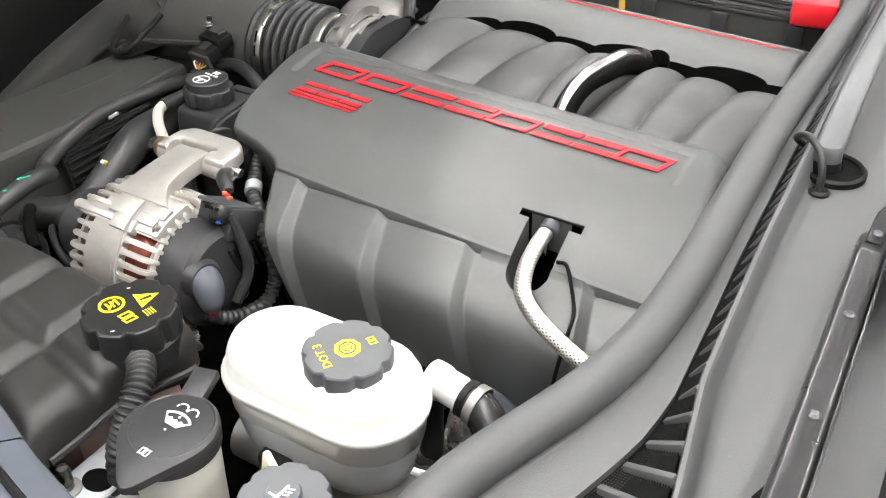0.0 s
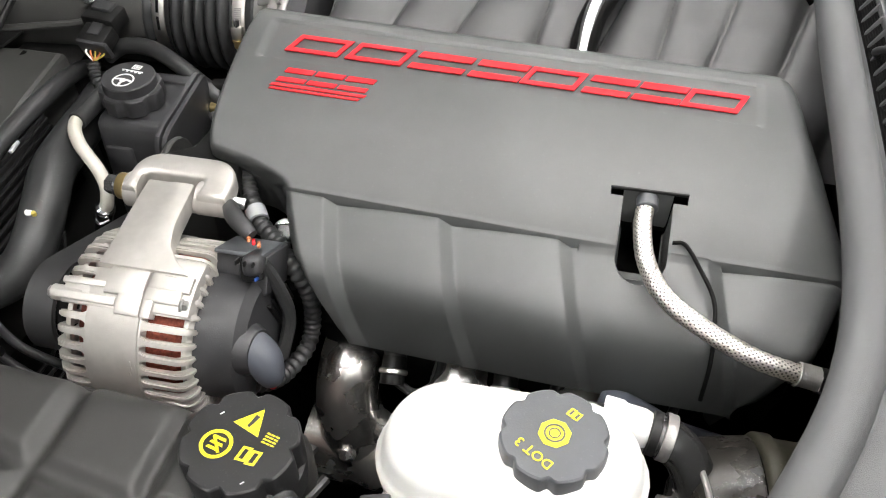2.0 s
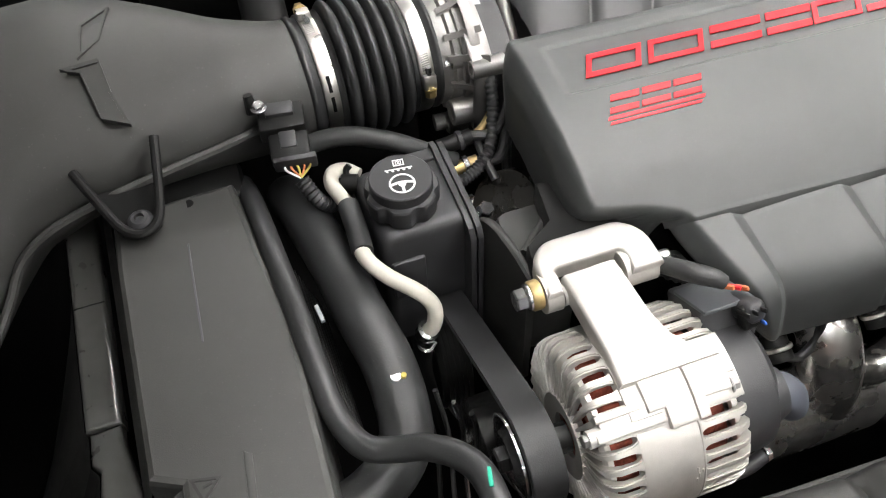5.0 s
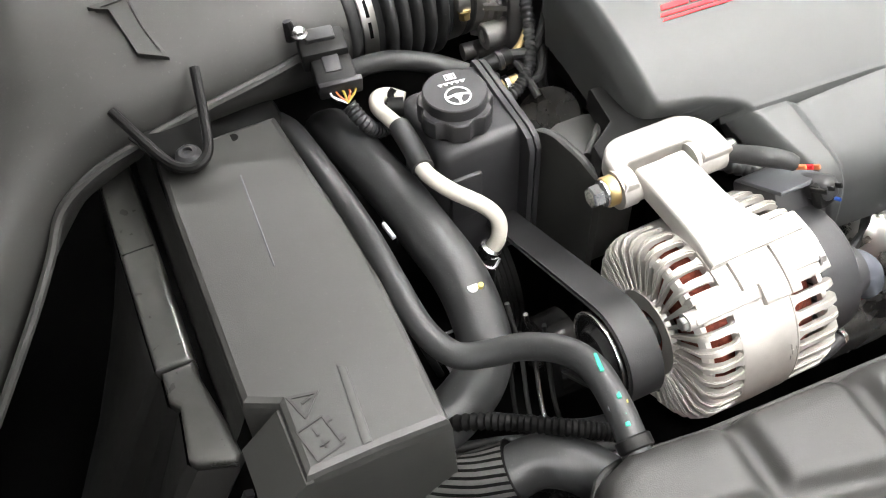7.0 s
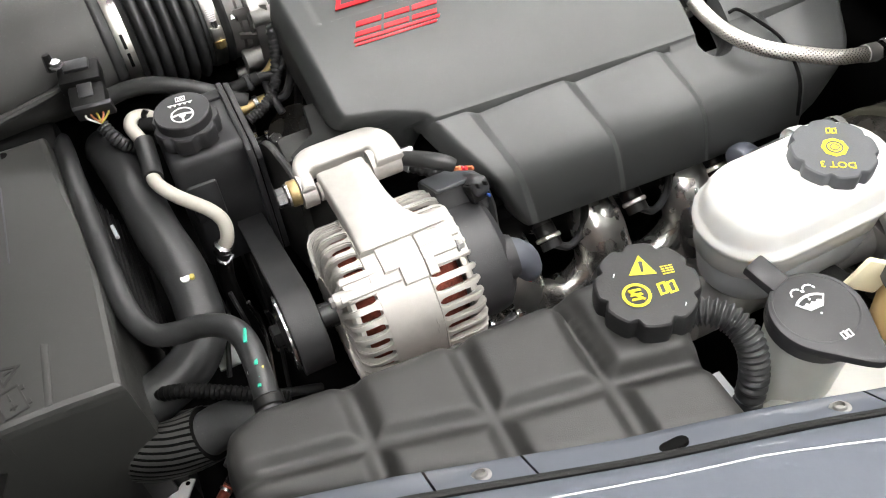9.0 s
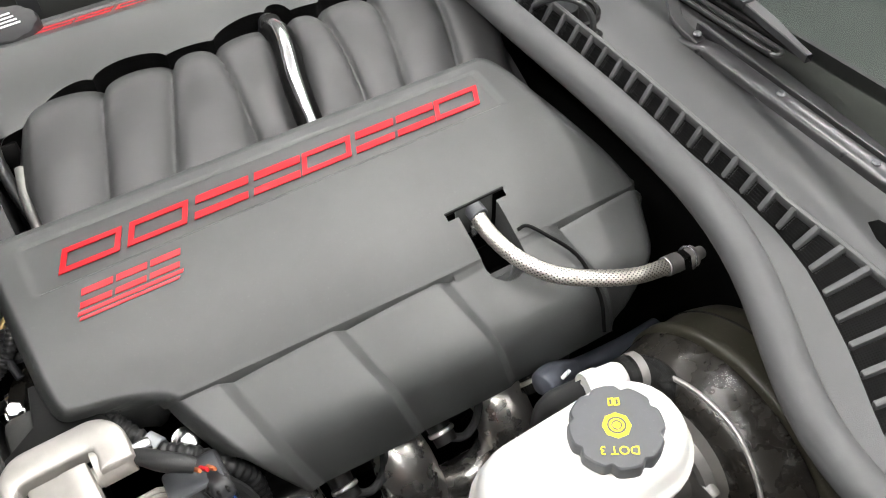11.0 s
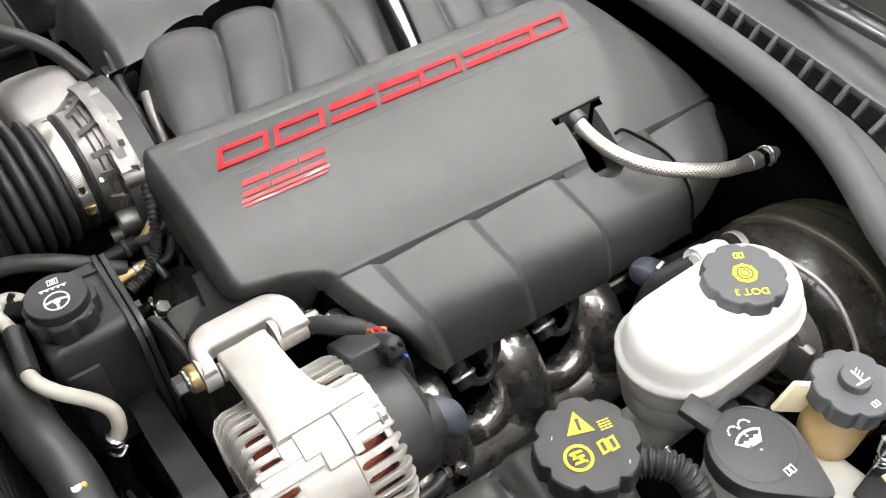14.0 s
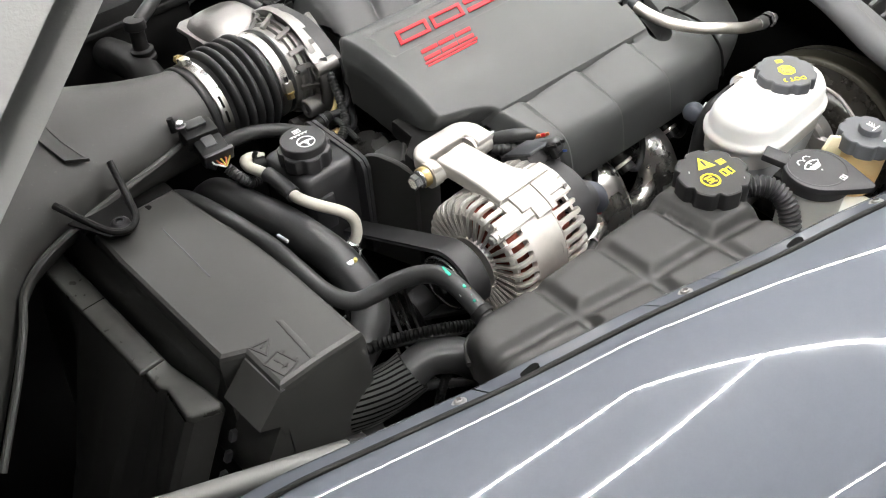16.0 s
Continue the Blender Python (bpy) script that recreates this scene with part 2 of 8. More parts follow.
def merge(bm, tmp, M=None):
    if M is not None:
        bmesh.ops.transform(tmp, matrix=M, verts=tmp.verts)
    if bm is None:
        return tmp
    me = bpy.data.meshes.new("merge")
    tmp.to_mesh(me)
    tmp.free()
    bm.from_mesh(me)
    bpy.data.meshes.remove(me)
    return bm


def prism(poly, h, M=None, bevel=0.0, bm=None, seg=2):
    """A polygon in the local xy plane, extruded from 0 to h."""
    tmp = B()
    vs = [tmp.verts.new((x, y, 0)) for x, y in poly]
    f = tmp.faces.new(vs)
    r = bmesh.ops.extrude_face_region(tmp, geom=[f])
    top = [v for v in r["geom"] if isinstance(v, bmesh.types.BMVert)]
    bmesh.ops.translate(tmp, vec=(0, 0, h), verts=top)
    if bevel:
        ts = set(top)
        bmesh.ops.bevel(tmp, geom=[e for e in tmp.edges if e.verts[0] in ts and e.verts[1] in ts], offset=bevel, segments=seg, affect="EDGES", profile=0.5)
    return merge(bm, tmp, M if M is not None else Matrix())


def ring_prism(outer, inner, h, M=None, bm=None):
    """A flat frame between two polygons with the same number of points."""
    tmp = B()
    n = len(outer)
    lo = [[tmp.verts.new((x, y, z)) for x, y in poly] for z in (0, h) for poly in (outer, inner)]
    for i in range(n):
        j = (i + 1) % n
        tmp.faces.new((lo[2][i], lo[2][j], lo[3][j], lo[3][i]))
        tmp.faces.new((lo[0][i], lo[0][j], lo[2][j], lo[2][i]))
        tmp.faces.new((lo[1][j], lo[1][i], lo[3][i], lo[3][j]))
    return merge(bm, tmp, M if M is not None else Matrix())


def sheet(points, bm=None, close_u=False):
    """Quads through a grid of points (None leaves a hole)."""
    bm = bm or B()
    V = [[bm.verts.new(p) for p in row] for row in points]
    for i in range(len(V) - 1):
        n = len(V[i])
        for j in range(n if close_u else n - 1):
            j2 = (j + 1) % n
            bm.faces.new((V[i][j], V[i][j2], V[i + 1][j2], V[i + 1][j]))
    return bm


def ellipse(rx, ry, n=32, cx=0.0, cy=0.0):
    return [(cx + rx * math.cos(2 * math.pi * k / n), cy + ry * math.sin(2 * math.pi * k / n)) for k in range(n)]


def stadium(half, r, n=12):
    """Long axis on x."""
    out = []
    for s in (1, -1):
        for k in range(n + 1):
            a = -math.pi / 2 + math.pi * k / n + (0 if s == 1 else math.pi)
            out.append((s * half + r * math.cos(a), r * math.sin(a)))
    return out


def hexbolt(c, axis, r, h, bm=None, flange=0.0):
    bm = bm or B()
    M = axis_matrix(c, axis)
    if flange:
        lathe([(0, 0), (flange, 0), (flange, h * 0.2), (r, h * 0.32), (0, h * 0.32)], c, axis, 24, bm)
    return prism(ellipse(r, r, 6), h, M, bevel=r * 0.15, bm=bm, seg=1)


def lerp(table, x):
    """Piecewise linear value from (x, value) pairs."""
    if x <= table[0][0]:
        return table[0][1]
    for (a, va), (b, vb) in zip(table, table[1:]):
        if x <= b:
            return va + (vb - va) * (x - a) / (b - a)
    return table[-1][1]


def sstep(a, b, x):
    t = min(1, max(0, (x - a) / (b - a)))
    return t * t * (3 - 2 * t)


def words(body, size, M, depth=0.0003):
    """Lettering as a mesh, centred at M's origin."""
    cu = bpy.data.curves.new("words", "FONT")
    cu.body, cu.size, cu.align_x, cu.align_y, cu.extrude, cu.resolution_u = body, size, "CENTER", "CENTER", depth, 3
    tmp = new("words", cu)
    me = bpy.data.meshes.new_from_object(tmp.evaluated_get(bpy.context.evaluated_depsgraph_get()))
    bpy.data.objects.remove(tmp)
    bm = B()
    bm.from_mesh(me)
    bpy.data.meshes.remove(me)
    bmesh.ops.transform(bm, matrix=M, verts=bm.verts)
    return bm


# ---- the room ----
def slab(name, lo, hi, m, kind="structure", label="", category=""):
    lo, hi = Vector(lo), Vector(hi)
    bm = rbox((lo + hi) / 2, hi - lo, 0)
    return solo(name, bm, m, label, category, kind=kind)


slab("floor", (-5, -4, -0.1), (4, 5.5, 0), M_FLOOR, label="sealed grey concrete garage floor", category="floor")
slab("ceiling", (-5, -4, 3.0), (4, 5.5, 3.1), M_CEIL, label="plain grey painted garage ceiling", category="ceiling")
slab("wall_front", (-5.1, -4, 0), (-5, 5.5, 3.0), M_WALL, label="plain grey painted garage wall", category="wall")
slab("wall_rear", (4, -4, 0), (4.1, 5.5, 3.0), M_WALL, label="plain grey painted garage wall", category="wall")
slab("wall_near", (-5, -4.1, 0), (4, -4, 3.0), M_WALL, label="plain grey painted garage wall", category="wall")
slab("wall_far", (-5, 5.5, 0), (4, 5.6, 3.0), M_WALL, label="plain grey painted garage wall", category="wall")


def ceiling_lights():
    """LED tubes joined end to end into large frames under the ceiling."""
    # runs along x -1.7, x 2.7 and y 4.5 are added to even the light
    runs = [((0.63, -0.5), (0.55, 0.44)), ((0.55, 0.44), (0.42, 1.36)), ((0.74, -1.7), (0.63, -0.5)), ((0.74, -1.7), (0.82, -3.7)), ((0.55, 0.44), (-0.6, -0.25)), ((-0.6, -0.25), (-1.7, -0.9)), ((0.42, 1.36), (-0.65, 0.85)), ((-0.65, 0.85), (-1.7, 0.4)),
            ((-1.7, -2.0), (-1.7, -0.9)), ((-1.7, -0.9), (-1.7, 0.4)), ((-0.4, -3.7), (0.82, -3.7)), ((2.7, -1.5), (2.7, 0.6)), ((2.7, 0.6), (2.7, 4.5)), ((-1.7, 4.5), (0.5, 4.5)), ((0.5, 4.5), (2.7, 4.5)), ((-1.7, 0.4), (-1.7, 2.4)), ((-1.7, 2.4), (-1.7, 4.5))]
    light = thing("ceiling_light", (-0.6, 0.35, 2.98), "large frames of white LED tubes under the ceiling, outer runs added as fill light", "light")
    for (x0, y0), (x1, y1) in runs:
        d = Vector((x1 - x0, y1 - y0, 0))
        bm = rbox(((x0 + x1) / 2, (y0 + y1) / 2, 2.987), (d.length - 0.03, 0.022, 0.026), 0.006, (0, 0, math.degrees(math.atan2(d.y, d.x))), None, 1)
        part("led_tube", bm, M_LED, light)


ceiling_lights()

# ---- car body round the engine bay ----
car = thing("car_body", (-0.6, 0.9, 0.0), "blue-grey metallic sports car front with open bonnet", "car")
EDGE_Y = [(-1.75, 0.66), (-1.5, 0.55), (-1.3, 0.475), (-1.05, 0.4), (-0.87, 0.338), (-0.736, 0.298), (-0.6, 0.252), (-0.5, 0.226), (-0.43, 0.204), (-0.36, 0.188), (-0.29, 0.171), (-0.2, 0.15), (0.3, 0.12)]
EDGE_Z = [(-1.75, 0.52), (-1.3, 0.72), (-1.05, 0.775), (-0.87, 0.785), (-0.736, 0.795), (-0.6, 0.802), (-0.4, 0.803), (-0.2, 0.8), (0.3, 0.8)]


def fender():
    xs = np.linspace(-1.75, 0.3, 83)
    sec = [(-0.03, 0.028), (-0.032, 0.033), (-0.05, 0.041), (-0.075, 0.047), (-0.1, 0.0497), (-0.125, 0.0494), (-0.15, 0.0456), (-0.175, 0.038), (-0.2, 0.027), (-0.225, 0.012), (-0.25, -0.007), (-0.275, -0.033), (-0.3, -0.07), (-0.32, -0.12), (-0.335, -0.2), (-0.345, -0.32), (-0.34, -0.55), (-0.33, -0.775)]
    fine = []
    for (a, b), (c, d) in zip(sec, sec[1:]):
        for k in range(3):
            fine.append((a + (c - a) * k / 3, b + (d - b) * k / 3))
    fine.append(sec[-1])
    bm = sheet([[(x, lerp(EDGE_Y, x) + dy * (1 if x > -1.2 else 1 + (-1.2 - x) * 0.8), lerp(EDGE_Z, x) + dz) for dy, dz in fine] for x in xs])
    for _ in range(6):
        bmesh.ops.smooth_vert(bm, verts=[v for v in bm.verts if not v.is_boundary], factor=0.5, use_axis_x=True, use_axis_y=True, use_axis_z=True)
    part("fender", bm, M_PAINT, car, "glossy blue-grey metallic fender", 1.2)
    # the flange under the bonnet's edge, in lengths that butt together
    cuts = [-1.75, -0.884, -0.72, -0.66, -0.445, 0.3]
    for a, b in zip(cuts, cuts[1:]):
        rows = []
        for x in np.linspace(a + 0.0008, b - 0.0008, 40):
            y, z = lerp(EDGE_Y, x), lerp(EDGE_Z, x)
            hole = abs(x + 0.578) < 0.0085 or abs(x + 0.845) < 0.0085
            rows.append([(x, y + 0.002, z - 0.05), (x, y, z + 0.008), (x, y - 0.002, z + 0.012), (x, y - 0.008, z + 0.016), (x, y - (0.014 if hole else 0.02), z + (0.019 if hole else 0.024)), (x, y - 0.024, z + 0.0265), (x, y - 0.0255, z + 0.022)])
        part("fender_flange", sheet(rows), M_PAINT, car, "painted flange along the fender's inner edge", 0.9)
    part("edge_strip", tube([(x, lerp(EDGE_Y, x) - 0.0278, lerp(EDGE_Z, x) + 0.029) for x in np.linspace(-1.7, 0.25, 60)], 0.0028, 8, 2, sm=True), M_BLACK, car, "thin black rubber strip")
    for x in (-0.69, -0.905, -0.472):
        y, z = lerp(EDGE_Y, x), lerp(EDGE_Z, x)
        part("bolt", lathe([(0.0068, 0.0), (0.0068, 0.0008), (0.0045, 0.0012), (0.004, 0.003), (0.0032, 0.0034), (0.0028, 0.0008), (0, 0.0008)], (x, y - 0.0165, z + 0.0212), (0, 0.45, 0.88), 18), M_ALUG, car)
    for x in (-0.578, -0.845):
        y, z = lerp(EDGE_Y, x), lerp(EDGE_Z, x)
        part("flange_notch", prism(stadium(0.005, 0.0048, 8), 0.0022, axis_matrix((x, y - 0.0205, z + 0.0238), (0, 0.5, 0.85), 0.0)), M_DEEP, car)
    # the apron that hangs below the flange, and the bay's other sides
    # apron is near-black: shade low in the bay is put into its colour
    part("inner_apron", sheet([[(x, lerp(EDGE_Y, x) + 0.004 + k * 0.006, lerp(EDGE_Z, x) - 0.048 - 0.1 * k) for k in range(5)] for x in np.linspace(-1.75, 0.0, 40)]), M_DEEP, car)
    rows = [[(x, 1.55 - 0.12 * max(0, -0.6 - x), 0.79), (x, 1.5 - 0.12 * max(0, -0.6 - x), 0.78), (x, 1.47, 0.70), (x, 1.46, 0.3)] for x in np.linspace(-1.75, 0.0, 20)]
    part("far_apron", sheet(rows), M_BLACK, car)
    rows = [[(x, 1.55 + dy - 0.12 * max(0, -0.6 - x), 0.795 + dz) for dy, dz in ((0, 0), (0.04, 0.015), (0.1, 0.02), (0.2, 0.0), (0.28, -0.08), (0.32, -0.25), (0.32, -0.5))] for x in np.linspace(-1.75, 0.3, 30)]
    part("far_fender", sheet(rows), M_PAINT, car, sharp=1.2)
    # near-black floor and firewall carry the bay's deep shade in their colour
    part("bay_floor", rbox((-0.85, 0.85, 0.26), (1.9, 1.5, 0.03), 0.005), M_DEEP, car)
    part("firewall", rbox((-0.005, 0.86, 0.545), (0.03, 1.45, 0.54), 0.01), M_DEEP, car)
    part("nose_panel", rbox((-1.72, 0.9, 0.45), (0.06, 1.4, 0.4), 0.03), M_BLACK, car)


fender()


def hood():
    """The bonnet, hinged at the nose and standing open."""
    rows_in, rows_out = [], []
    for u in np.linspace(0, 1, 30):
        a, b = [], []
        for v in np.linspace(0, 1, 30):
            x = -1.62 + 0.78 * u
            y = 0.235 + 1.33 * v
            edge = 0.05 * (1 - min(1, min(v, 1 - v) / 0.06)) ** 2
            bow = 0.05 * (1 - (2 * v - 1) ** 2)
            n = Vector((-0.707, 0, 0.707))
            p = Vector((x, y, x + 2.425)) + n * (bow - 0.4 * edge)
            a.append(p)
            b.append(p + n * 0.012)
        rows_in.append(a)
        rows_out.append(b)
    ob = part("hood", sheet(rows_in), M_HOOD, car, "open bonnet seen from its plain grey underside", 1.2)
    part("hood_skin", sheet(rows_out), M_HOOD, ob, sharp=1.2)
    part("hood_rib", tube([(-1.58, 0.32, 0.845), (-1.3, 0.32, 1.125), (-0.9, 0.32, 1.525)], 0.012, 10, 4), M_HOOD, ob)


hood()


# ---- cowl, seal, wipers, windscreen ----
SEAL_X = [(0.0, -0.19), (0.12, -0.191), (0.2, -0.193), (0.25, -0.197), (0.28, -0.198), (0.3, -0.1965), (0.325, -0.189), (0.35, -0.177), (0.386, -0.157), (0.413, -0.14), (0.45, -0.127), (0.5, -0.116), (0.56, -0.112), (0.68, -0.111), (0.8, -0.112), (1.0, -0.104), (1.2, -0.1), (1.5, -0.13)]
SEAL_Z = [(0.0, 0.78), (0.2, 0.792), (0.3, 0.802), (0.4, 0.82), (0.5, 0.836), (0.65, 0.851), (0.8, 0.859), (1.0, 0.862), (1.2, 0.858), (1.5, 0.83)]


CELL_A = [(0.2, -0.16), (0.28, -0.15), (0.34, -0.119), (0.385, -0.101), (0.41, -0.092), (0.45, -0.0845), (0.5, -0.0845), (0.6, -0.086), (1.5, -0.086)]
CELL_B = [(0.2, -0.04), (0.28, -0.048), (0.34, -0.054), (0.4, -0.0625), (0.46, -0.0715), (0.6, -0.074), (1.5, -0.074)]


def cowl_z(x, y):
    return lerp(SEAL_Z, y) - 0.006


def cell_edges(y):
    return lerp(CELL_A, y), lerp(CELL_B, y)


def cell_z(y):
    """Foot and head of the sloping vent face."""
    k = lerp(SEAL_Z, y)
    return k - 0.008, k + lerp([(0.3, 0.006), (0.45, 0.011), (0.6, 0.013)], y)


def seal_and_cowl():
    ys = np.linspace(0.03, 1.5, 70)
    bm = B()
    pts = [Vector((lerp(SEAL_X, y), y, lerp(SEAL_Z, y))) for y in ys]
    for _ in range(6):
        pts = [pts[0]] + [(a + 2 * b + c) / 4 for a, b, c in zip(pts, pts[1:], pts[2:])] + [pts[-1]]
    seal = thing("cowl_seal", pts[0], "thick dark grey rubber weather seal along the cowl", "seal")
    part("bulb", tube(pts, 0.0165, 20, 1, sm=False), M_SEAL, seal, sharp=1.5)
    part("lip", tube([p + Vector((0.018, 0, -0.014)) for p in pts], 0.007, 10, 1, sm=False), M_SEAL, seal, sharp=1.5)
    cowl = thing("cowl_vent_cover", (0, 0.8, 0.8), "dark grey moulded cowl vent cover with gauze vents", "vent cover")
    part("seal_ledge", sheet([[(lerp(SEAL_X, y) + 0.005, y, cell_z(y)[0] - 0.002)] + [(lerp(SEAL_X, y) + 0.01 + (cell_edges(y)[0] - lerp(SEAL_X, y) - 0.01) * u, y, cell_z(y)[0] + 0.0005) for u in (0, 0.3, 0.6, 0.95, 1)] + [(cell_edges(y)[0] + 0.0005, y, cell_z(y)[0] - 0.006)] for y in ys]), M_COWL, cowl)
    rows = []
    for y in np.linspace(0.03, 1.5, 120):
        a, b = cell_edges(y)
        lo_z, hi_z = cell_z(y)
        w = sstep(0.22, 0.26, y) * (1 - sstep(0.93, 0.95, y))
        d = Vector((a - b, 0, lo_z - hi_z)) * (1 - w)
        flat_z = cowl_z(0, y) - 0.003
        rows.append([(b + 0.002 + d.x, y, hi_z - 0.008 + d.z), (b + d.x, y, hi_z - 0.001 + d.z), (b + 0.001, y, hi_z + 0.001), (b + 0.004, y, hi_z + 0.0015), (b + 0.007, y, hi_z - 0.001), (b + 0.011, y, flat_z + 0.004), (b + 0.015, y, flat_z)] +
                    [(x, y, flat_z + 0.05 * max(0, x + 0.02)) for x in np.linspace(b + 0.022, 0.05, 8)] + [(0.055, y, flat_z - 0.004), (0.075, y, flat_z - 0.006)])
    part("panel_skin", sheet(rows), M_COWL, cowl, sharp=0.8)
    # near-black sheet under the vents, its colour standing for the shade inside
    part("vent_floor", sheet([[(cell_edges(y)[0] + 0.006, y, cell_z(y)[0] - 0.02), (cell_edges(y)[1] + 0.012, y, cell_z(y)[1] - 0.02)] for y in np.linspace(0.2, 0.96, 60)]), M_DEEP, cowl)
    # bars between the vents and the gauze under them
    n = 33
    gz = B()
    for i in range(n):
        y = 0.24 + 0.0217 * i
        a, b = cell_edges(y)
        za, zb = cell_z(y)
        skew = 0.3 * max(0, b - a - 0.015) + 0.003
        p, q = Vector((a + 0.0035, y, za - 0.0005)), Vector((b + 0.001, y - skew, zb + 0.0002))
        d = q - p
        X = d.normalized()
        Yv = Vector((0, 0, 1)).cross(X).normalized()
        Zv = X.cross(Yv)
        M = Matrix(((X.x, Yv.x, Zv.x, (p.x + q.x) / 2), (X.y, Yv.y, Zv.y, (p.y + q.y) / 2), (X.z, Yv.z, Zv.z, (p.z + q.z) / 2), (0, 0, 0, 1)))
        part("vent_bar", merge(None, rbox((0, 0, -0.0035), (d.length, 0.0062, 0.009), 0.0018, seg=2), M), M_COWL, cowl)
        if i < n - 1:
            y2 = y + 0.0217
            a2, b2 = cell_edges(y2)
            za2, zb2 = cell_z(y2)
            P00, P10 = Vector((a, y, za - 0.006)), Vector((b, y - skew, zb - 0.006))
            P01, P11 = Vector((a2, y2, za2 - 0.006)), Vector((b2, y2 - skew, zb2 - 0.006))
            for k in range(1, 11):
                f = k / 11
                tube([P00.lerp(P01, f), P10.lerp(P11, f)], 0.0006, 3, bm=gz, cap=False)
            m = max(8, int((P10 - P00).length / 0.0026))
            for k in range(m):
                f = (k + 0.5) / m
                tube([P00.lerp(P10, f), P01.lerp(P11, f)], 0.0006, 3, bm=gz, cap=False)
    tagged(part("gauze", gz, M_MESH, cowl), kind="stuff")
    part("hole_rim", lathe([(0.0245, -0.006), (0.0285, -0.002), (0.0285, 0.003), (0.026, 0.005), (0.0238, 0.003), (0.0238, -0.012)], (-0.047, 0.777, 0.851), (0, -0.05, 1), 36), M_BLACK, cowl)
    # black disc laid inside the rim in place of the shaded hole
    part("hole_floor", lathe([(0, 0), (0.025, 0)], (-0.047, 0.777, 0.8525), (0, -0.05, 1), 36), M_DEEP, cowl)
    # washer hose that loops out of the cowl
    hose = thing("washer_hose", (-0.044, 0.74, 0.85), "thin black rubber washer hose looping into the cowl", "hose")
    part("tube", tube([(-0.066, 0.803, 0.853), (-0.078, 0.801, 0.858), (-0.0855, 0.79, 0.868), (-0.0815, 0.776, 0.879), (-0.0725, 0.764, 0.8845), (-0.06, 0.749, 0.88), (-0.053, 0.7395, 0.866), (-0.051, 0.738, 0.84)], 0.0033, 14), M_RUBBER, hose)
    part("grommet", lathe([(0.0045, 0), (0.009, 0), (0.0095, 0.002), (0.007, 0.004), (0.0045, 0.0035)], (-0.051, 0.738, 0.8465), (0, 0, 1), 20), M_BLACK, hose)
    # the far wiper's arm
    arm = thing("windscreen_wiper", (-0.043, 0.8, 0.86), "broad grey painted wiper arm in its cowl hole", "wiper", "wipers")
    rows = []
    for t in np.linspace(0, 1, 20):
        c = Vector((-0.056 + 0.002 * t, 0.775 + 0.43 * t, 0.868 + 0.024 * math.sin(min(1, t * 2) * 1.57) - 0.008 * t))
        w, h = 0.0128 - 0.002 * t, 0.0085 - 0.003 * t
        rows.append([c + Vector((w * math.copysign(abs(math.cos(a)) ** 0.6, math.cos(a)), 0, h * math.copysign(abs(math.sin(a)) ** 0.6, math.sin(a)))) for a in np.linspace(0, 2 * math.pi, 16, endpoint=False)])
    part("arm", sheet(rows, close_u=True), M_ARM, arm)
    part("pivot_cover", lathe([(0.0128, -0.03), (0.0133, -0.006), (0.0128, 0.005), (0.0105, 0.0085), (0, 0.01)], (-0.056, 0.779, 0.867), (0, 0, 1), 28), M_ARM, arm)
    part("pivot_skirt", lathe([(0.014, -0.03), (0.0145, -0.012), (0.0136, -0.006)], (-0.056, 0.779, 0.867), (0, 0, 1), 28), M_BLACK, arm)
    # the near wiper
    wip = thing("windscreen_wiper", (0.0, 0.5, 0.86), "black windscreen wiper with riveted arm and blade", "wiper", "wipers")
    ch = B()
    rbox((0.001, 0.475, 0.858), (0.024, 0.385, 0.011), 0.0035, (2.6, 0, -0.5), ch, taper=0.8)
    part("arm_channel", ch, M_WIPER, wip)
    part("arm_edge", rbox((0.0135, 0.475, 0.86), (0.002, 0.38, 0.01), 0.0007, (2.6, 0, -0.5)), M_WIPER, wip)
    for y in (0.652, 0.545, 0.44, 0.345):
        part("rivet", lathe([(0.004, 0), (0.004, 0.0015), (0.0025, 0.003), (0, 0.0034)], (0.002 + 0.009 * (y - 0.475), y, 0.8632 + 0.045 * (y - 0.475)), (0, 0, 1), 14), M_ARM, wip)
    rod = [(0.07, 0.86, 0.905), (0.066, 0.82, 0.905), (0.0615, 0.785, 0.903), (0.056, 0.764, 0.901), (0.034, 0.732, 0.889), (0.013, 0.696, 0.876), (0.006, 0.684, 0.872), (0.004, 0.668, 0.868), (0.003, 0.645, 0.865)]
    bm = B()
    P = smooth_path(rod, 8)
    rows = []
    for k, q in enumerate(P):
        T = (P[min(k + 1, len(P) - 1)] - P[max(k - 1, 0)]).normalized()
        S = T.cross(Vector((0, 0, 1))).normalized()
        U = S.cross(T)
        rows.append([q + S * a + U * b for a, b in ((-0.0062, -0.002), (-0.0062, 0.0018), (-0.0052, 0.003), (0.0052, 0.003), (0.0062, 0.0018), (0.0062, -0.002))])
    part("arm_rod", sheet(rows, bm, close_u=True), M_WIPER, wip, "flat bent black wiper rod")
    # the blade: a long narrow loop with a dark slot, and the bridge over it
    blade = [(0.0, 0.0), (0.001, 0.12), (0.004, 0.26), (0.01, 0.42)]
    for dx in (-0.0058, 0.0058):
        part("blade_rail", tube([(0.0245 + dx + x, 0.578 + y, 0.884 + 0.008 * y) for x, y in blade], 0.0026, 8), M_RUBBER, wip)
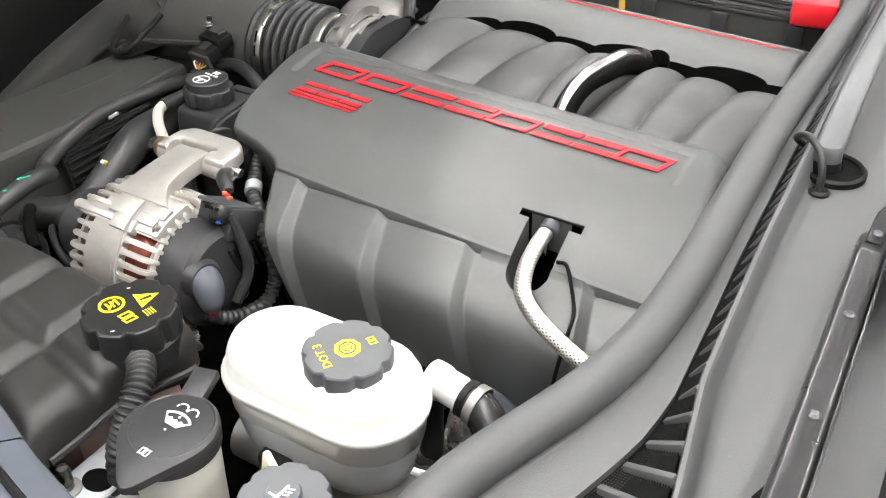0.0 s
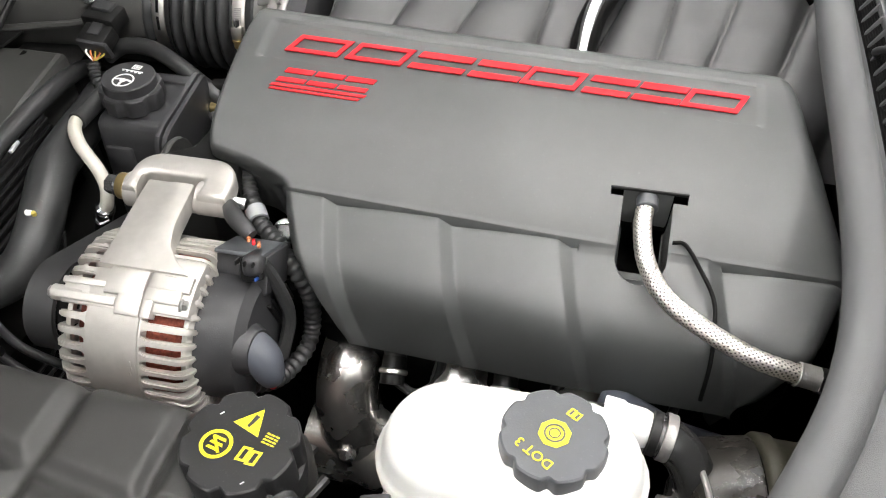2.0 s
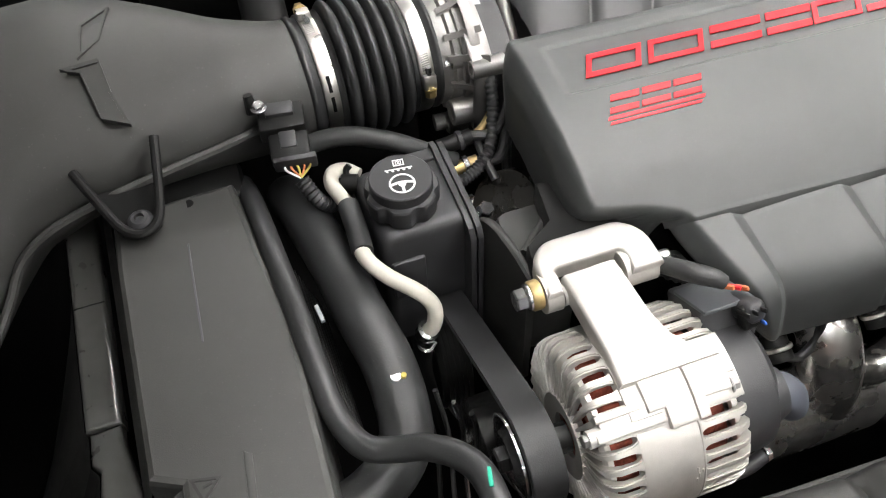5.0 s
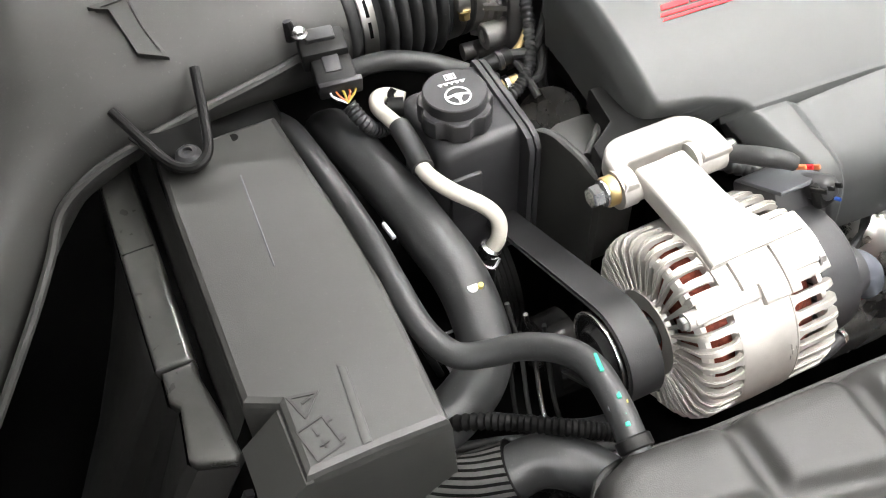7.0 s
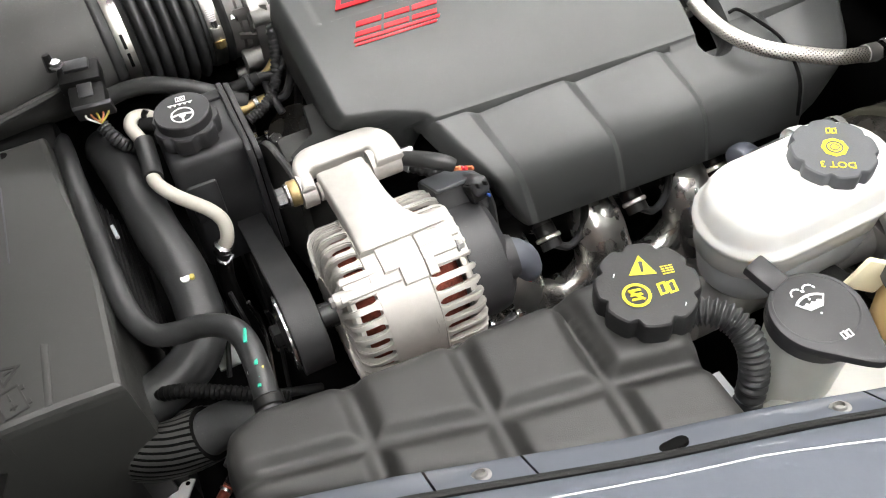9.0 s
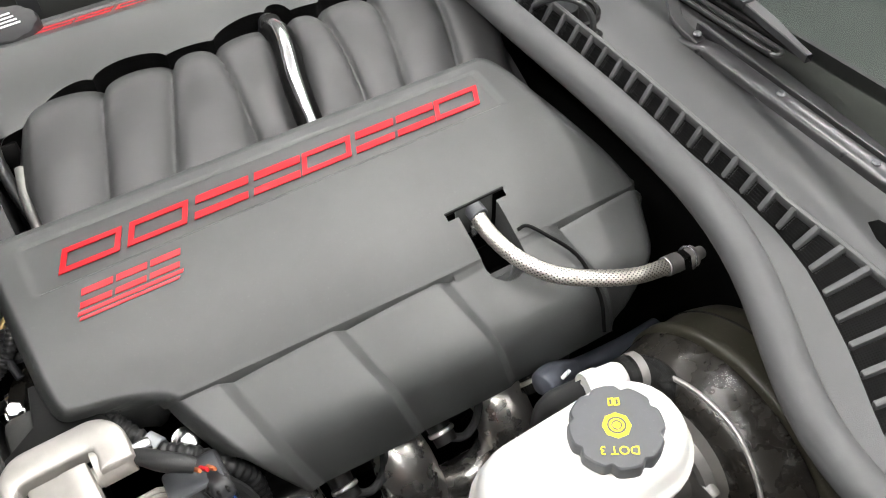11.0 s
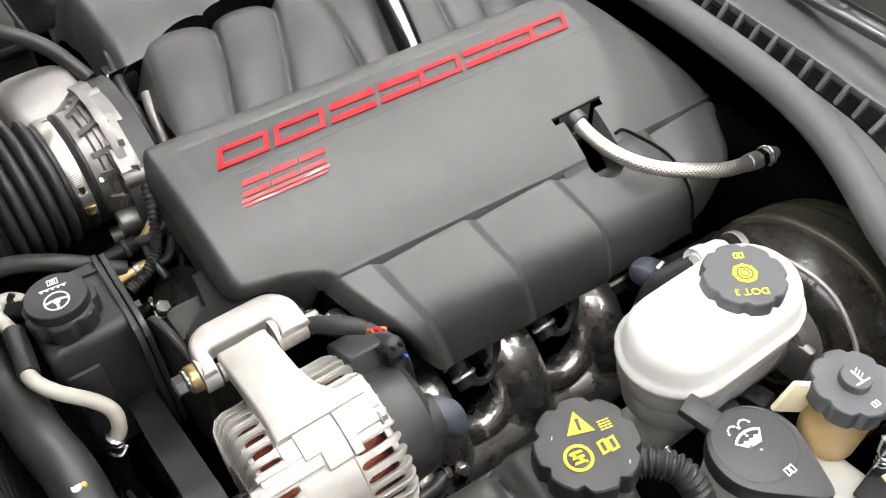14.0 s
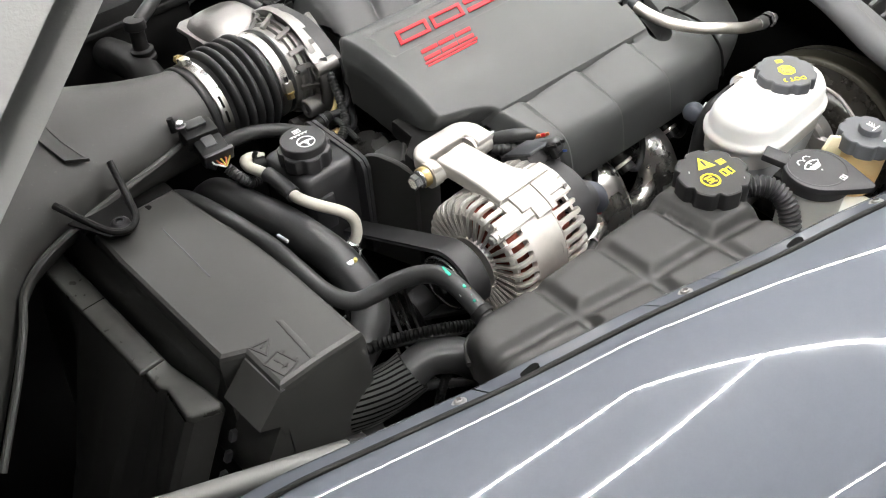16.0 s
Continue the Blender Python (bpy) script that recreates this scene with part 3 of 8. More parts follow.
    part("blade_end", tube([(0.0245 + 0.0058 * math.cos(a), 0.578 + 0.0058 * math.sin(a), 0.884) for a in np.linspace(math.pi, 2 * math.pi, 9)], 0.0026, 8, 1, sm=False), M_RUBBER, wip)
    part("blade_rubber", tube([(0.0245 + x, 0.582 + y, 0.8795 + 0.008 * y) for x, y in blade], 0.0042, 8), M_JET, wip)
    part("blade_rubber", tube([(0.035 + x, 0.55 + y * 1.1, 0.888 + 0.008 * y) for x, y in blade], 0.0035, 8), M_JET, wip)
    br = [(0.028, 0.545, 0.896), (0.0385, 0.60, 0.899), (0.0455, 0.645, 0.9), (0.0495, 0.70, 0.901), (0.053, 0.745, 0.901), (0.06, 0.83, 0.902)]
    P = smooth_path(br, 6)
    rows = []
    for k, q in enumerate(P):
        T = (P[min(k + 1, len(P) - 1)] - P[max(k - 1, 0)]).normalized()
        S = T.cross(Vector((0, 0, 1))).normalized()
        w = 0.0035 + 0.0028 * sstep(0.555, 0.61, q.y)
        rows.append([q + S * a + Vector((0, 0, b)) for a, b in ((-w, -0.006), (-w, 0.001), (-w + 0.0012, 0.002), (w - 0.0012, 0.002), (w, 0.001), (w, -0.006))])
    part("blade_bridge", sheet(rows, close_u=True), M_CAP, wip)
    part("bridge_joint", rbox((0.0425, 0.637, 0.9005), (0.0145, 0.012, 0.008), 0.002, (0, 0, -7)), M_CAP, wip)
    part("blade_clip", rbox((0.045, 0.684, 0.902), (0.03, 0.02, 0.009), 0.003, (0, 0, -5)), M_BLACK, wip)
    part("clip_pin", lathe([(0.0048, 0), (0.0048, 0.0015), (0.0036, 0.0022), (0.003, 0.0012), (0, 0.001)], (0.046, 0.686, 0.9064), (0, 0, 1), 18), M_CAP, wip)
    for y in (0.655, 0.668, 0.712, 0.727, 0.745):
        x = float(np.interp(y, [q[1] for q in br], [q[0] for q in br]))
        part("bridge_slot", rbox((x, y, 0.9026), (0.0045, 0.0095, 0.0022), 0.001, (0, 0, -4)), M_DEEP, wip)
    ws = thing("windscreen", (0.06, 0.9, 0.87), "tinted green windscreen with black dotted border", "windscreen")
    n = Vector((-0.5, 0, 0.866))
    pane = part("glass", sheet([[(0.062 + u, y, 0.885 + u * 0.66) for y in np.linspace(0.1, 1.6, 20)] for u in np.linspace(0, 0.7, 10)]), M_GLASS, ws)
    pane.visible_shadow = False
    part("border", sheet([[(0.062 + u, y, 0.8815 + u * 0.66) for y in np.linspace(0.1, 1.6, 20)] for u in (0, 0.03, 0.06)]), M_FRIT, ws, "dark ceramic border under the glass")
    dots = B()
    for i in range(160):
        for k in range(3):
            y = 0.45 + i * 0.0035
            c = (0.124 + k * 0.0035, y + (k % 2) * 0.0017, 0.8815 + (0.062 + k * 0.0035) * 0.66)
            prism(ellipse(0.0009 - k * 0.00015, 0.0009 - k * 0.00015, 6), 0.0004, axis_matrix(c, (-0.5, 0, 0.866)), bm=dots)
    tagged(part("border_dots", dots, M_BLACK, ws), kind="stuff")
    part("dashboard", rbox((0.5, 0.85, 0.83), (0.8, 1.4, 0.12), 0.03), M_DASH, car, "grey dashboard under the windscreen")
    part("cabin_side", rbox((0.82, 0.11, 0.46), (1.02, 0.12, 0.66), 0.05, seg=3), M_PAINT, car)
    part("cabin_side", rbox((0.82, 1.63, 0.46), (1.02, 0.12, 0.66), 0.05, seg=3), M_PAINT, car)
    part("cabin_rear", rbox((1.28, 0.87, 0.62), (0.1, 1.5, 0.9), 0.03), M_CAPGREY, car)
    part("seat_back", rbox((0.98, 0.5, 0.78), (0.14, 0.46, 0.5), 0.05, (0, 12, 0), seg=3), M_CAPGREY, car)
    part("seat_back", rbox((0.98, 1.24, 0.78), (0.14, 0.46, 0.5), 0.05, (0, 12, 0), seg=3), M_CAPGREY, car)


seal_and_cowl()


# ---- engine ----
def grade(x):
    """The engine leans down to its rear."""
    return -0.036 * (x + 0.4)


RIBS = [-0.519, -0.418, -0.317, -0.196]


def left_cover():
    prof = [(0.806, 0.775), (0.806, 0.80), (0.805, 0.82), (0.802, 0.832), (0.796, 0.8385), (0.788, 0.841), (0.776, 0.8422), (0.765, 0.8418), (0.745, 0.8393), (0.73, 0.8364), (0.715, 0.8333), (0.69, 0.8268), (0.66, 0.8168), (0.63, 0.8022), (0.604, 0.785), (0.6015, 0.7833), (0.6, 0.7815), (0.572, 0.7675), (0.552, 0.7588), (0.544, 0.7545), (0.539, 0.7495), (0.5365, 0.743), (0.535, 0.73), (0.535, 0.70), (0.536, 0.682), (0.538, 0.668)]
    # denser rows along the profile
    s = [0.0]
    for (a, b), (c, d) in zip(prof, prof[1:]):
        s.append(s[-1] + math.hypot(c - a, d - b))
    def at(q):
        return float(np.interp(-q, [-p[0] for p in prof[8:18]], s[8:18]))
    s_cut = [at(q) for q in (0.643, 0.637)]
    fine = np.arange(at(0.646), at(0.576), 0.0013)
    S = np.unique(np.round(np.concatenate([[q for q in np.arange(0, s[-1], 0.0028) if min(abs(q - c) for c in s_cut) > 0.001], s, s_cut, [q for q in fine if min(abs(q - c) for c in s_cut) > 0.0006]]), 6))
    Y, Z = np.interp(S, s, [p[0] for p in prof]), np.interp(S, s, [p[1] for p in prof])
    s_seam, s_end = s[15], s[-1]
    top = [i for i, q in enumerate(S) if s[5] <= q <= s[14]]
    fit_y, fit_z = zip(*prof[5:15])
    Z[top] = np.polyval(np.polyfit(np.array(fit_y) - 0.7, fit_z, 4), Y[top] - 0.7)

    # ease the bend from the ribbed slope into the drop
    low = [i for i, q in enumerate(S) if q > s_seam + 0.02]
    y_raw, z_raw = Y.copy(), Z.copy()
    for i in low:
        wd = min(0.024, S[i] - s_seam - 0.019, S[-1] - S[i] + 0.001)
        wt = np.clip(1 - np.abs(S - S[i]) / max(wd, 0.001), 0, None) * np.gradient(S)
        Y[i], Z[i] = np.sum(wt * y_raw) / np.sum(wt), np.sum(wt * z_raw) / np.sum(wt)

    def front(y, sv):
        if sv <= s_seam:
            return lerp([(0.6, -0.573), (0.603, -0.5835), (0.606, -0.592), (0.609, -0.601), (0.611, -0.612), (0.6125, -0.63), (0.6145, -0.641), (0.62, -0.6475), (0.632, -0.651), (0.66, -0.6525), (0.78, -0.6545), (0.8, -0.653), (0.806, -0.649)], y)
        return lerp([(0, -0.573), (0.1, -0.568), (0.25, -0.558), (0.5, -0.541), (1, -0.51)], (sv - s_seam) / (s_end - s_seam))

    def rear(y, sv):
        if sv <= s_seam:
            return lerp([(0.6, -0.112), (0.66, -0.13), (0.72, -0.145), (0.78, -0.155), (0.806, -0.16)], y)
        return -0.112 - (sv - s_seam) / (s_end - s_seam) * 0.06

    # front outline, eased round the notch, and how far it slants at each row
    raw = np.array([front(y, sv) for y, sv in zip(Y, S)])
    F = np.array([np.sum(raw * np.exp(-((S - q) / 0.0035) ** 2) * np.gradient(S)) / np.sum(np.exp(-((S - q) / 0.0035) ** 2) * np.gradient(S)) for q in S])
    near_s, near_x = np.interp(np.linspace(0, len(S) - 1, 700), np.arange(len(S)), S), np.interp(np.linspace(0, len(S) - 1, 700), np.arange(len(S)), F)
    ty, tz = np.gradient(Y, S), np.gradient(Z, S)
    k9 = np.ones(9) / 9
    ty, tz = (np.convolve(np.pad(q, 4, "edge"), k9, "valid") for q in (ty, tz))
    ROLL = 0.012
    U = 320
    grid, inward = [], []
    for y, z, sv, f, a, b in zip(Y, Z, S, F, ty, tz):
        r = rear(y, sv)
        ln = math.hypot(a, b)
        N = Vector((0, -b, a)) / ln          # into the cover
        inward.append(N)
        row = []
        for k in range(U + 1):
            x = lerp([(0, f), (60, f + 0.075), (190, -0.292), (196, -0.2815), (237, -0.2405), (243, -0.229), (320, r)], k)
            dz, dy = 0.0, 0.0
            w = (sv - s_seam) / (s_end - s_seam)
            # recess strip ends
            if 0.7215 < y < 0.776:
                inside = sstep(-0.628, -0.618, x) * (1 - sstep(-0.178, -0.168, x))
                edge = min(sstep(0.7215, 0.7235, y), 1 - sstep(0.773, 0.776, y))
                dz -= inside * 0.0026 * edge
            if sv > s_seam + 0.0005:
                inseam = 1.0 if (x < -0.312 or x > -0.196) else 0.0
                ww = 1 - sstep(0.0, 0.05, w)
                dz -= 0.0012 * inseam * ww + 0.0045 * inseam * (1 - sstep(0.006, 0.016, w))
                if inseam == 0:
                    dz += 0.003 * (1 - sstep(0, 0.05, w))
                for rx in RIBS:
                    d = x - (rx + 0.036 * w)
                    if -0.02 < d < 0.085:
                        g = (0.0085 + 0.005 * sstep(0.0, 0.4, w)) * (min(1, max(0, (d + 0.013) / 0.012)) if d < 0 else max(0, 1 - d / 0.085) ** 1.3)
                        dz -= g * 0.8
                        dy += g * 0.6 * sstep(0.25, 0.5, w)
            # scoop that the fuel hose lies in
            if abs(x + 0.261) < 0.0204 and 0.574 < y < 0.6435:
                e = math.sqrt(1 - ((x + 0.261) / 0.0205) ** 2)
                low = 0.598 - 0.021 * e
                if y > low:
                    dz -= 0.036 * min(1, (y - low) / 0.02) ** 0.8 * min(1, e * 2.2)
            e = float(np.min(np.hypot(near_s - sv, near_x - x))) if x < -0.42 else 1.0
            dy += 0.026 * max(0.0, -0.318 - x) * (1 - sstep(0.615, 0.66, y))
            p = Vector((x, y + dy, z + dz + grade(x)))
            if e < ROLL:
                p += N * (0.026 * (1 - e / ROLL) ** 2)
            row.append(p)
        grid.append(row)
    bm = B()
    V = [[bm.verts.new(p) for p in row] for row in grid]
    for i in range(len(V) - 1):
        for j in range(U):
            m = (grid[i][j] + grid[i + 1][j + 1]) / 2
            bar = -0.292 < m.x < -0.229 and 0.637 < m.y < 0.643 or abs(m.x + 0.261) < 0.017 and 0.606 < m.y < 0.64
            if bar:
                continue
            bm.faces.new((V[i][j], V[i][j + 1], V[i + 1][j + 1], V[i + 1][j]))
    # the skirt below the front roll
    prev = [r[0] for r in V]
    for d in (0.012, 0.035, 0.06):
        cur = [bm.verts.new(grid[i][0] + ((inward[i] * 0.5 + Vector((0, 0, -0.5))) * d + Vector((0.05 * d, 0, 0)) if S[i] < s_seam else (inward[i] + Vector((0.5, 0, 0))) * d * 0.6)) for i in range(len(V))]
        for i in range(len(V) - 1):
            bm.faces.new((prev[i], prev[i + 1], cur[i + 1], cur[i]))
        prev = cur
    # rolled edge at the rear
    for col, rad, deep in ((U, 0.016, 0.06),):
        prev = [r[col] for r in V]
        P = [r[col].co.copy() for r in V]
        n = len(P)
        outs, downs = [], []
        for i in range(n):
            T = (P[min(i + 3, n - 1)] - P[max(i - 3, 0)]).normalized()
            X = (grid[i][col + (1 if col == 0 else -1) * 4] - P[i]).normalized()
            N = X.cross(T).normalized()
            if N.z < 0 and abs(N.z) > 0.2 or (abs(N.z) <= 0.2 and N.y > 0 and i > n * 0.6):
                N = -N
            O = T.cross(N).normalized()
            if O.dot(X) > 0:
                O = -O
            outs.append(O)
            downs.append(-N)
        for _ in range(4):
            outs = [outs[0]] + [(a + b + c).normalized() for a, b, c in zip(outs, outs[1:], outs[2:])] + [outs[-1]]
            downs = [downs[0]] + [(a + b + c).normalized() for a, b, c in zip(downs, downs[1:], downs[2:])] + [downs[-1]]
        steps = [(math.sin(a) * rad, (1 - math.cos(a)) * rad) for a in np.linspace(0.25, 1.57, 6)] + [(rad, rad + deep * 0.4), (rad, rad + deep)]
        for o, d in steps:
            cur = []
            for i in range(n):
                dn = downs[i] if d <= rad else (downs[i] * 0.35 + Vector((0, 0, -0.65)))
                cur.append(bm.verts.new(P[i] + outs[i] * o + downs[i] * min(d, rad) + (dn * (d - rad) if d > rad else Vector())))
            for i in range(n - 1):
                bm.faces.new((prev[i], prev[i + 1], cur[i + 1], cur[i]))
            prev = cur
    cover = thing("engine_cover", (-0.38, 0.67, 0.66), "satin black ribbed engine cover with red badge", "engine cover", "engine covers")
    part("shell", bm, M_COVER, cover, sharp=0.7)
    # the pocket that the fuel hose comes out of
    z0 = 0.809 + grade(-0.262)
    # back wall's near-black colour stands for the shade inside the pocket
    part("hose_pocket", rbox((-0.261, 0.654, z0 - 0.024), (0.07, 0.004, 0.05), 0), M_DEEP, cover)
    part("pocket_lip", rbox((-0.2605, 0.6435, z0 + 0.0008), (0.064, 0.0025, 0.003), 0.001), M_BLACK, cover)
    # unseen sheet added under the cover, near-black in place of the shade there
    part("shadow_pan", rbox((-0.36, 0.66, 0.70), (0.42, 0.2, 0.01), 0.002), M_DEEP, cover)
    return cover


COVER = left_cover()


def badge_shape(kind, w, h, lean=0.45):
    """Plain slanted red shapes: an outlined bar or a bar split by a slot."""
    def sl(p):
        return [(x + y * lean, y) for x, y in p]
    t, w = h * 0.21, w * 0.9
    if kind == "outline":
        return [sl([(0, 0), (w, 0), (w, t), (0, t)]), sl([(0, h - t), (w, h - t), (w, h), (0, h)]), sl([(0, t), (t, t), (t, h - t), (0, h - t)]), sl([(w - t, t), (w, t), (w, h - t), (w - t, h - t)])]
    return [sl([(0, 0), (w, 0), (w, h * 0.3), (0, h * 0.3)]), sl([(0, h * 0.66), (w, h * 0.66), (w, h), (0, h)])]


ROW = [("outline", -0.602, 0.056), ("outline", -0.545, 0.058), ("split", -0.486, 0.055), ("split", -0.431, 0.05), ("outline", -0.384, 0.055), ("split", -0.329, 0.045), ("split", -0.285, 0.045), ("outline", -0.243, 0.055)]
SMALL = [("split", -0.598 + 0.0285 * k, 0.0285) for k in range(3)]


def badge(cover, M, small_y):
    for kind, x, w in ROW:
        bm = B()
        for poly in badge_shape(kind, w, 0.0235):
            prism(poly, 0.0012, M @ pose(x, 0, 0), bm=bm)
        part("badge_shape", bm, M_RED, cover, "glossy red badge shape")
    for kind, x, w in SMALL:
        bm = B()
        sh = badge_shape(kind, w, 0.0165)
        for poly in sh:
            prism(poly, 0.0012, M @ pose(x, small_y + 0.009, -0.0014, 5.5, 0, 0), bm=bm)
        part("badge_shape", bm, M_RED, cover, "glossy red badge shape")
    bm = B()
    prism([(-0.602, 0), (-0.515, 0), (-0.513, 0.003), (-0.6, 0.003)], 0.001, M @ pose(0, small_y + 0.0035, -0.0021, 7, 0, 0), bm=bm)
    prism([(-0.602, 0), (-0.52, 0), (-0.518, 0.0022), (-0.6, 0.0022)], 0.001, M @ pose(0, small_y - 0.0005, -0.0027, 8, 0, 0), bm=bm)
    part("badge_shape", bm, M_RED, cover, "red underline bars")


BADGE_M = Matrix.Translation((0, 0.7325, 0.8358)) @ Matrix.Translation((-0.4, 0, 0)) @ Matrix.Rotation(math.atan(0.036), 4, "Y") @ Matrix.Rotation(radians(9), 4, "X") @ Matrix.Translation((0.4, 0, 0))
badge(COVER, BADGE_M, -0.0475)


def right_cover():
    def scallop(x):
        arcs = [(-0.63, 0.962, -0.565, 0.972, 0.002), (-0.565, 0.972, -0.498, 0.993, 0.0125), (-0.498, 0.993, -0.419, 0.994, 0.0135), (-0.419, 0.994, -0.366, 0.993, 0.0035), (-0.366, 0.993, -0.298, 1.006, 0.009), (-0.298, 1.006, -0.271, 0.999, 0.0115), (-0.271, 0.999, -0.237, 0.997, 0.001), (-0.237, 0.997, -0.155, 1.0, 0.0135), (-0.155, 1.0, -0.1, 1.005, 0.0)]
        for x0, y0, x1, y1, bulge in arcs:
            if x0 <= x <= x1:
                u = (x - x0) / (x1 - x0)
                return y0 + (y1 - y0) * u + bulge * max(0, 1 - (2 * u - 1) ** 2) ** 0.6
        return 0.985
    prof = [(0.0, 0.80), (0.001, 0.817), (0.006, 0.8205), (0.012, 0.824), (0.018, 0.827), (0.024, 0.8295), (0.03, 0.832), (0.036, 0.834), (0.044, 0.8365), (0.055, 0.839), (0.068, 0.8415), (0.085, 0.843), (0.105, 0.843), (0.12, 0.8415), (0.1215, 0.8395), (0.17, 0.8255), (0.172, 0.8275), (0.21, 0.812), (0.245, 0.79), (0.27, 0.765), (0.285, 0.73), (0.29, 0.69)]
    rows = []
    for x in np.linspace(-0.62, -0.12, 160):
        e = scallop(x)
        row = []
        for d, z in prof[1:]:
            y = max(e, 0.968 + d)
            z = float(np.interp(y - 0.968, [p[0] for p in prof[1:]], [p[1] for p in prof[1:]])) if d > 0 else z
            drop = 0.06 * (1 - min(1, (x + 0.62) / 0.025)) ** 2 + 0.05 * (1 - min(1, (-0.12 - x) / 0.02)) ** 2
            row.append((x, y, z + grade(x) - drop * (1 if z > 0.75 else 0)))
        rows.append(row)
    cover = thing("engine_cover", (-0.37, 1.12, 0.7), "satin black engine cover with scalloped edge and red badge", "engine cover", "engine covers")
    part("shell", sheet(rows), M_COVER, cover, sharp=0.7)
    # inner wall below the scalloped edge, jet black in place of its shade
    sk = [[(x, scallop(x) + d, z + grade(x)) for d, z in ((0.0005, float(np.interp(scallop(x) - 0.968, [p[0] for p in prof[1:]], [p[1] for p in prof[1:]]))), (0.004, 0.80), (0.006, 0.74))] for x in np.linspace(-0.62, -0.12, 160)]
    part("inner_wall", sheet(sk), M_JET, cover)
    R = Matrix.Translation((-0.371, 1.1165, -0.0125)) @ Matrix.Rotation(radians(-15.8), 4, "X") @ Matrix.Rotation(math.pi, 4, "Z") @ Matrix.Translation((0.391, -0.012, 0))
    M = Matrix.Translation((-0.4, 0, 0.8436)) @ Matrix.Rotation(math.atan(0.036), 4, "Y") @ Matrix.Translation((0.4, 0, 0)) @ R
    for kind, x, w in ROW:
        bm = B()
        for poly in badge_shape(kind, w, 0.0185):
            prism(poly, 0.0012, M @ pose(x, 0, 0), bm=bm)
        part("badge_shape", bm, M_RED, cover, "glossy red badge shape")
    for kind, x, w in SMALL:
        bm = B()
        for poly in badge_shape(kind, w, 0.0125):
            prism(poly, 0.0012, M @ pose(x, -0.048, -0.0035, 5, 0, 0), bm=bm)
        part("badge_shape", bm, M_RED, cover, "glossy red badge shape")
    cap = thing("oil_cap", (-0.548, 1.14, 0.81), "round black ribbed oil filler cap", "cap")
    part("cap", lathe([(0.036, -0.02), (0.036, 0.012), (0.033, 0.018), (0.02, 0.02), (0, 0.02)], (-0.548, 1.14, 0.828), (0, -0.1, 1), 48, scallop=lambda a, j: 1 - 0.05 * (math.cos(10 * a) > 0.3)), M_CAP, cap)
    for k in range(4):
        part("print_bar", rbox((-0.548, 1.13 + 0.007 * k, 0.8475 + 0.0007 * k), (0.03 - 0.004 * k, 0.003, 0.0006), 0, (5.7, 0, 0)), M_PRINT, cap)
    dip = thing("dipstick", (-0.43, 1.22, 0.79), "yellow ring handle of the oil dipstick", "dipstick")
    bm = lathe([(0.0118, -0.005), (0.0142, -0.0045), (0.0148, -0.003), (0.0148, 0.003), (0.0142, 0.0045), (0.0118, 0.005), (0.0112, 0.003), (0.0112, -0.003), (0.0118, -0.005)], (-0.418, 1.218, 0.834), (0.45, -0.55, 0.7), 36)
    part("ring", bm, M_GOLD, dip)
    part("stem", tube([(-0.412, 1.21, 0.822), (-0.41, 1.21, 0.79), (-0.41, 1.21, 0.7)], 0.0045, 12), M_GOLD, dip)


right_cover()


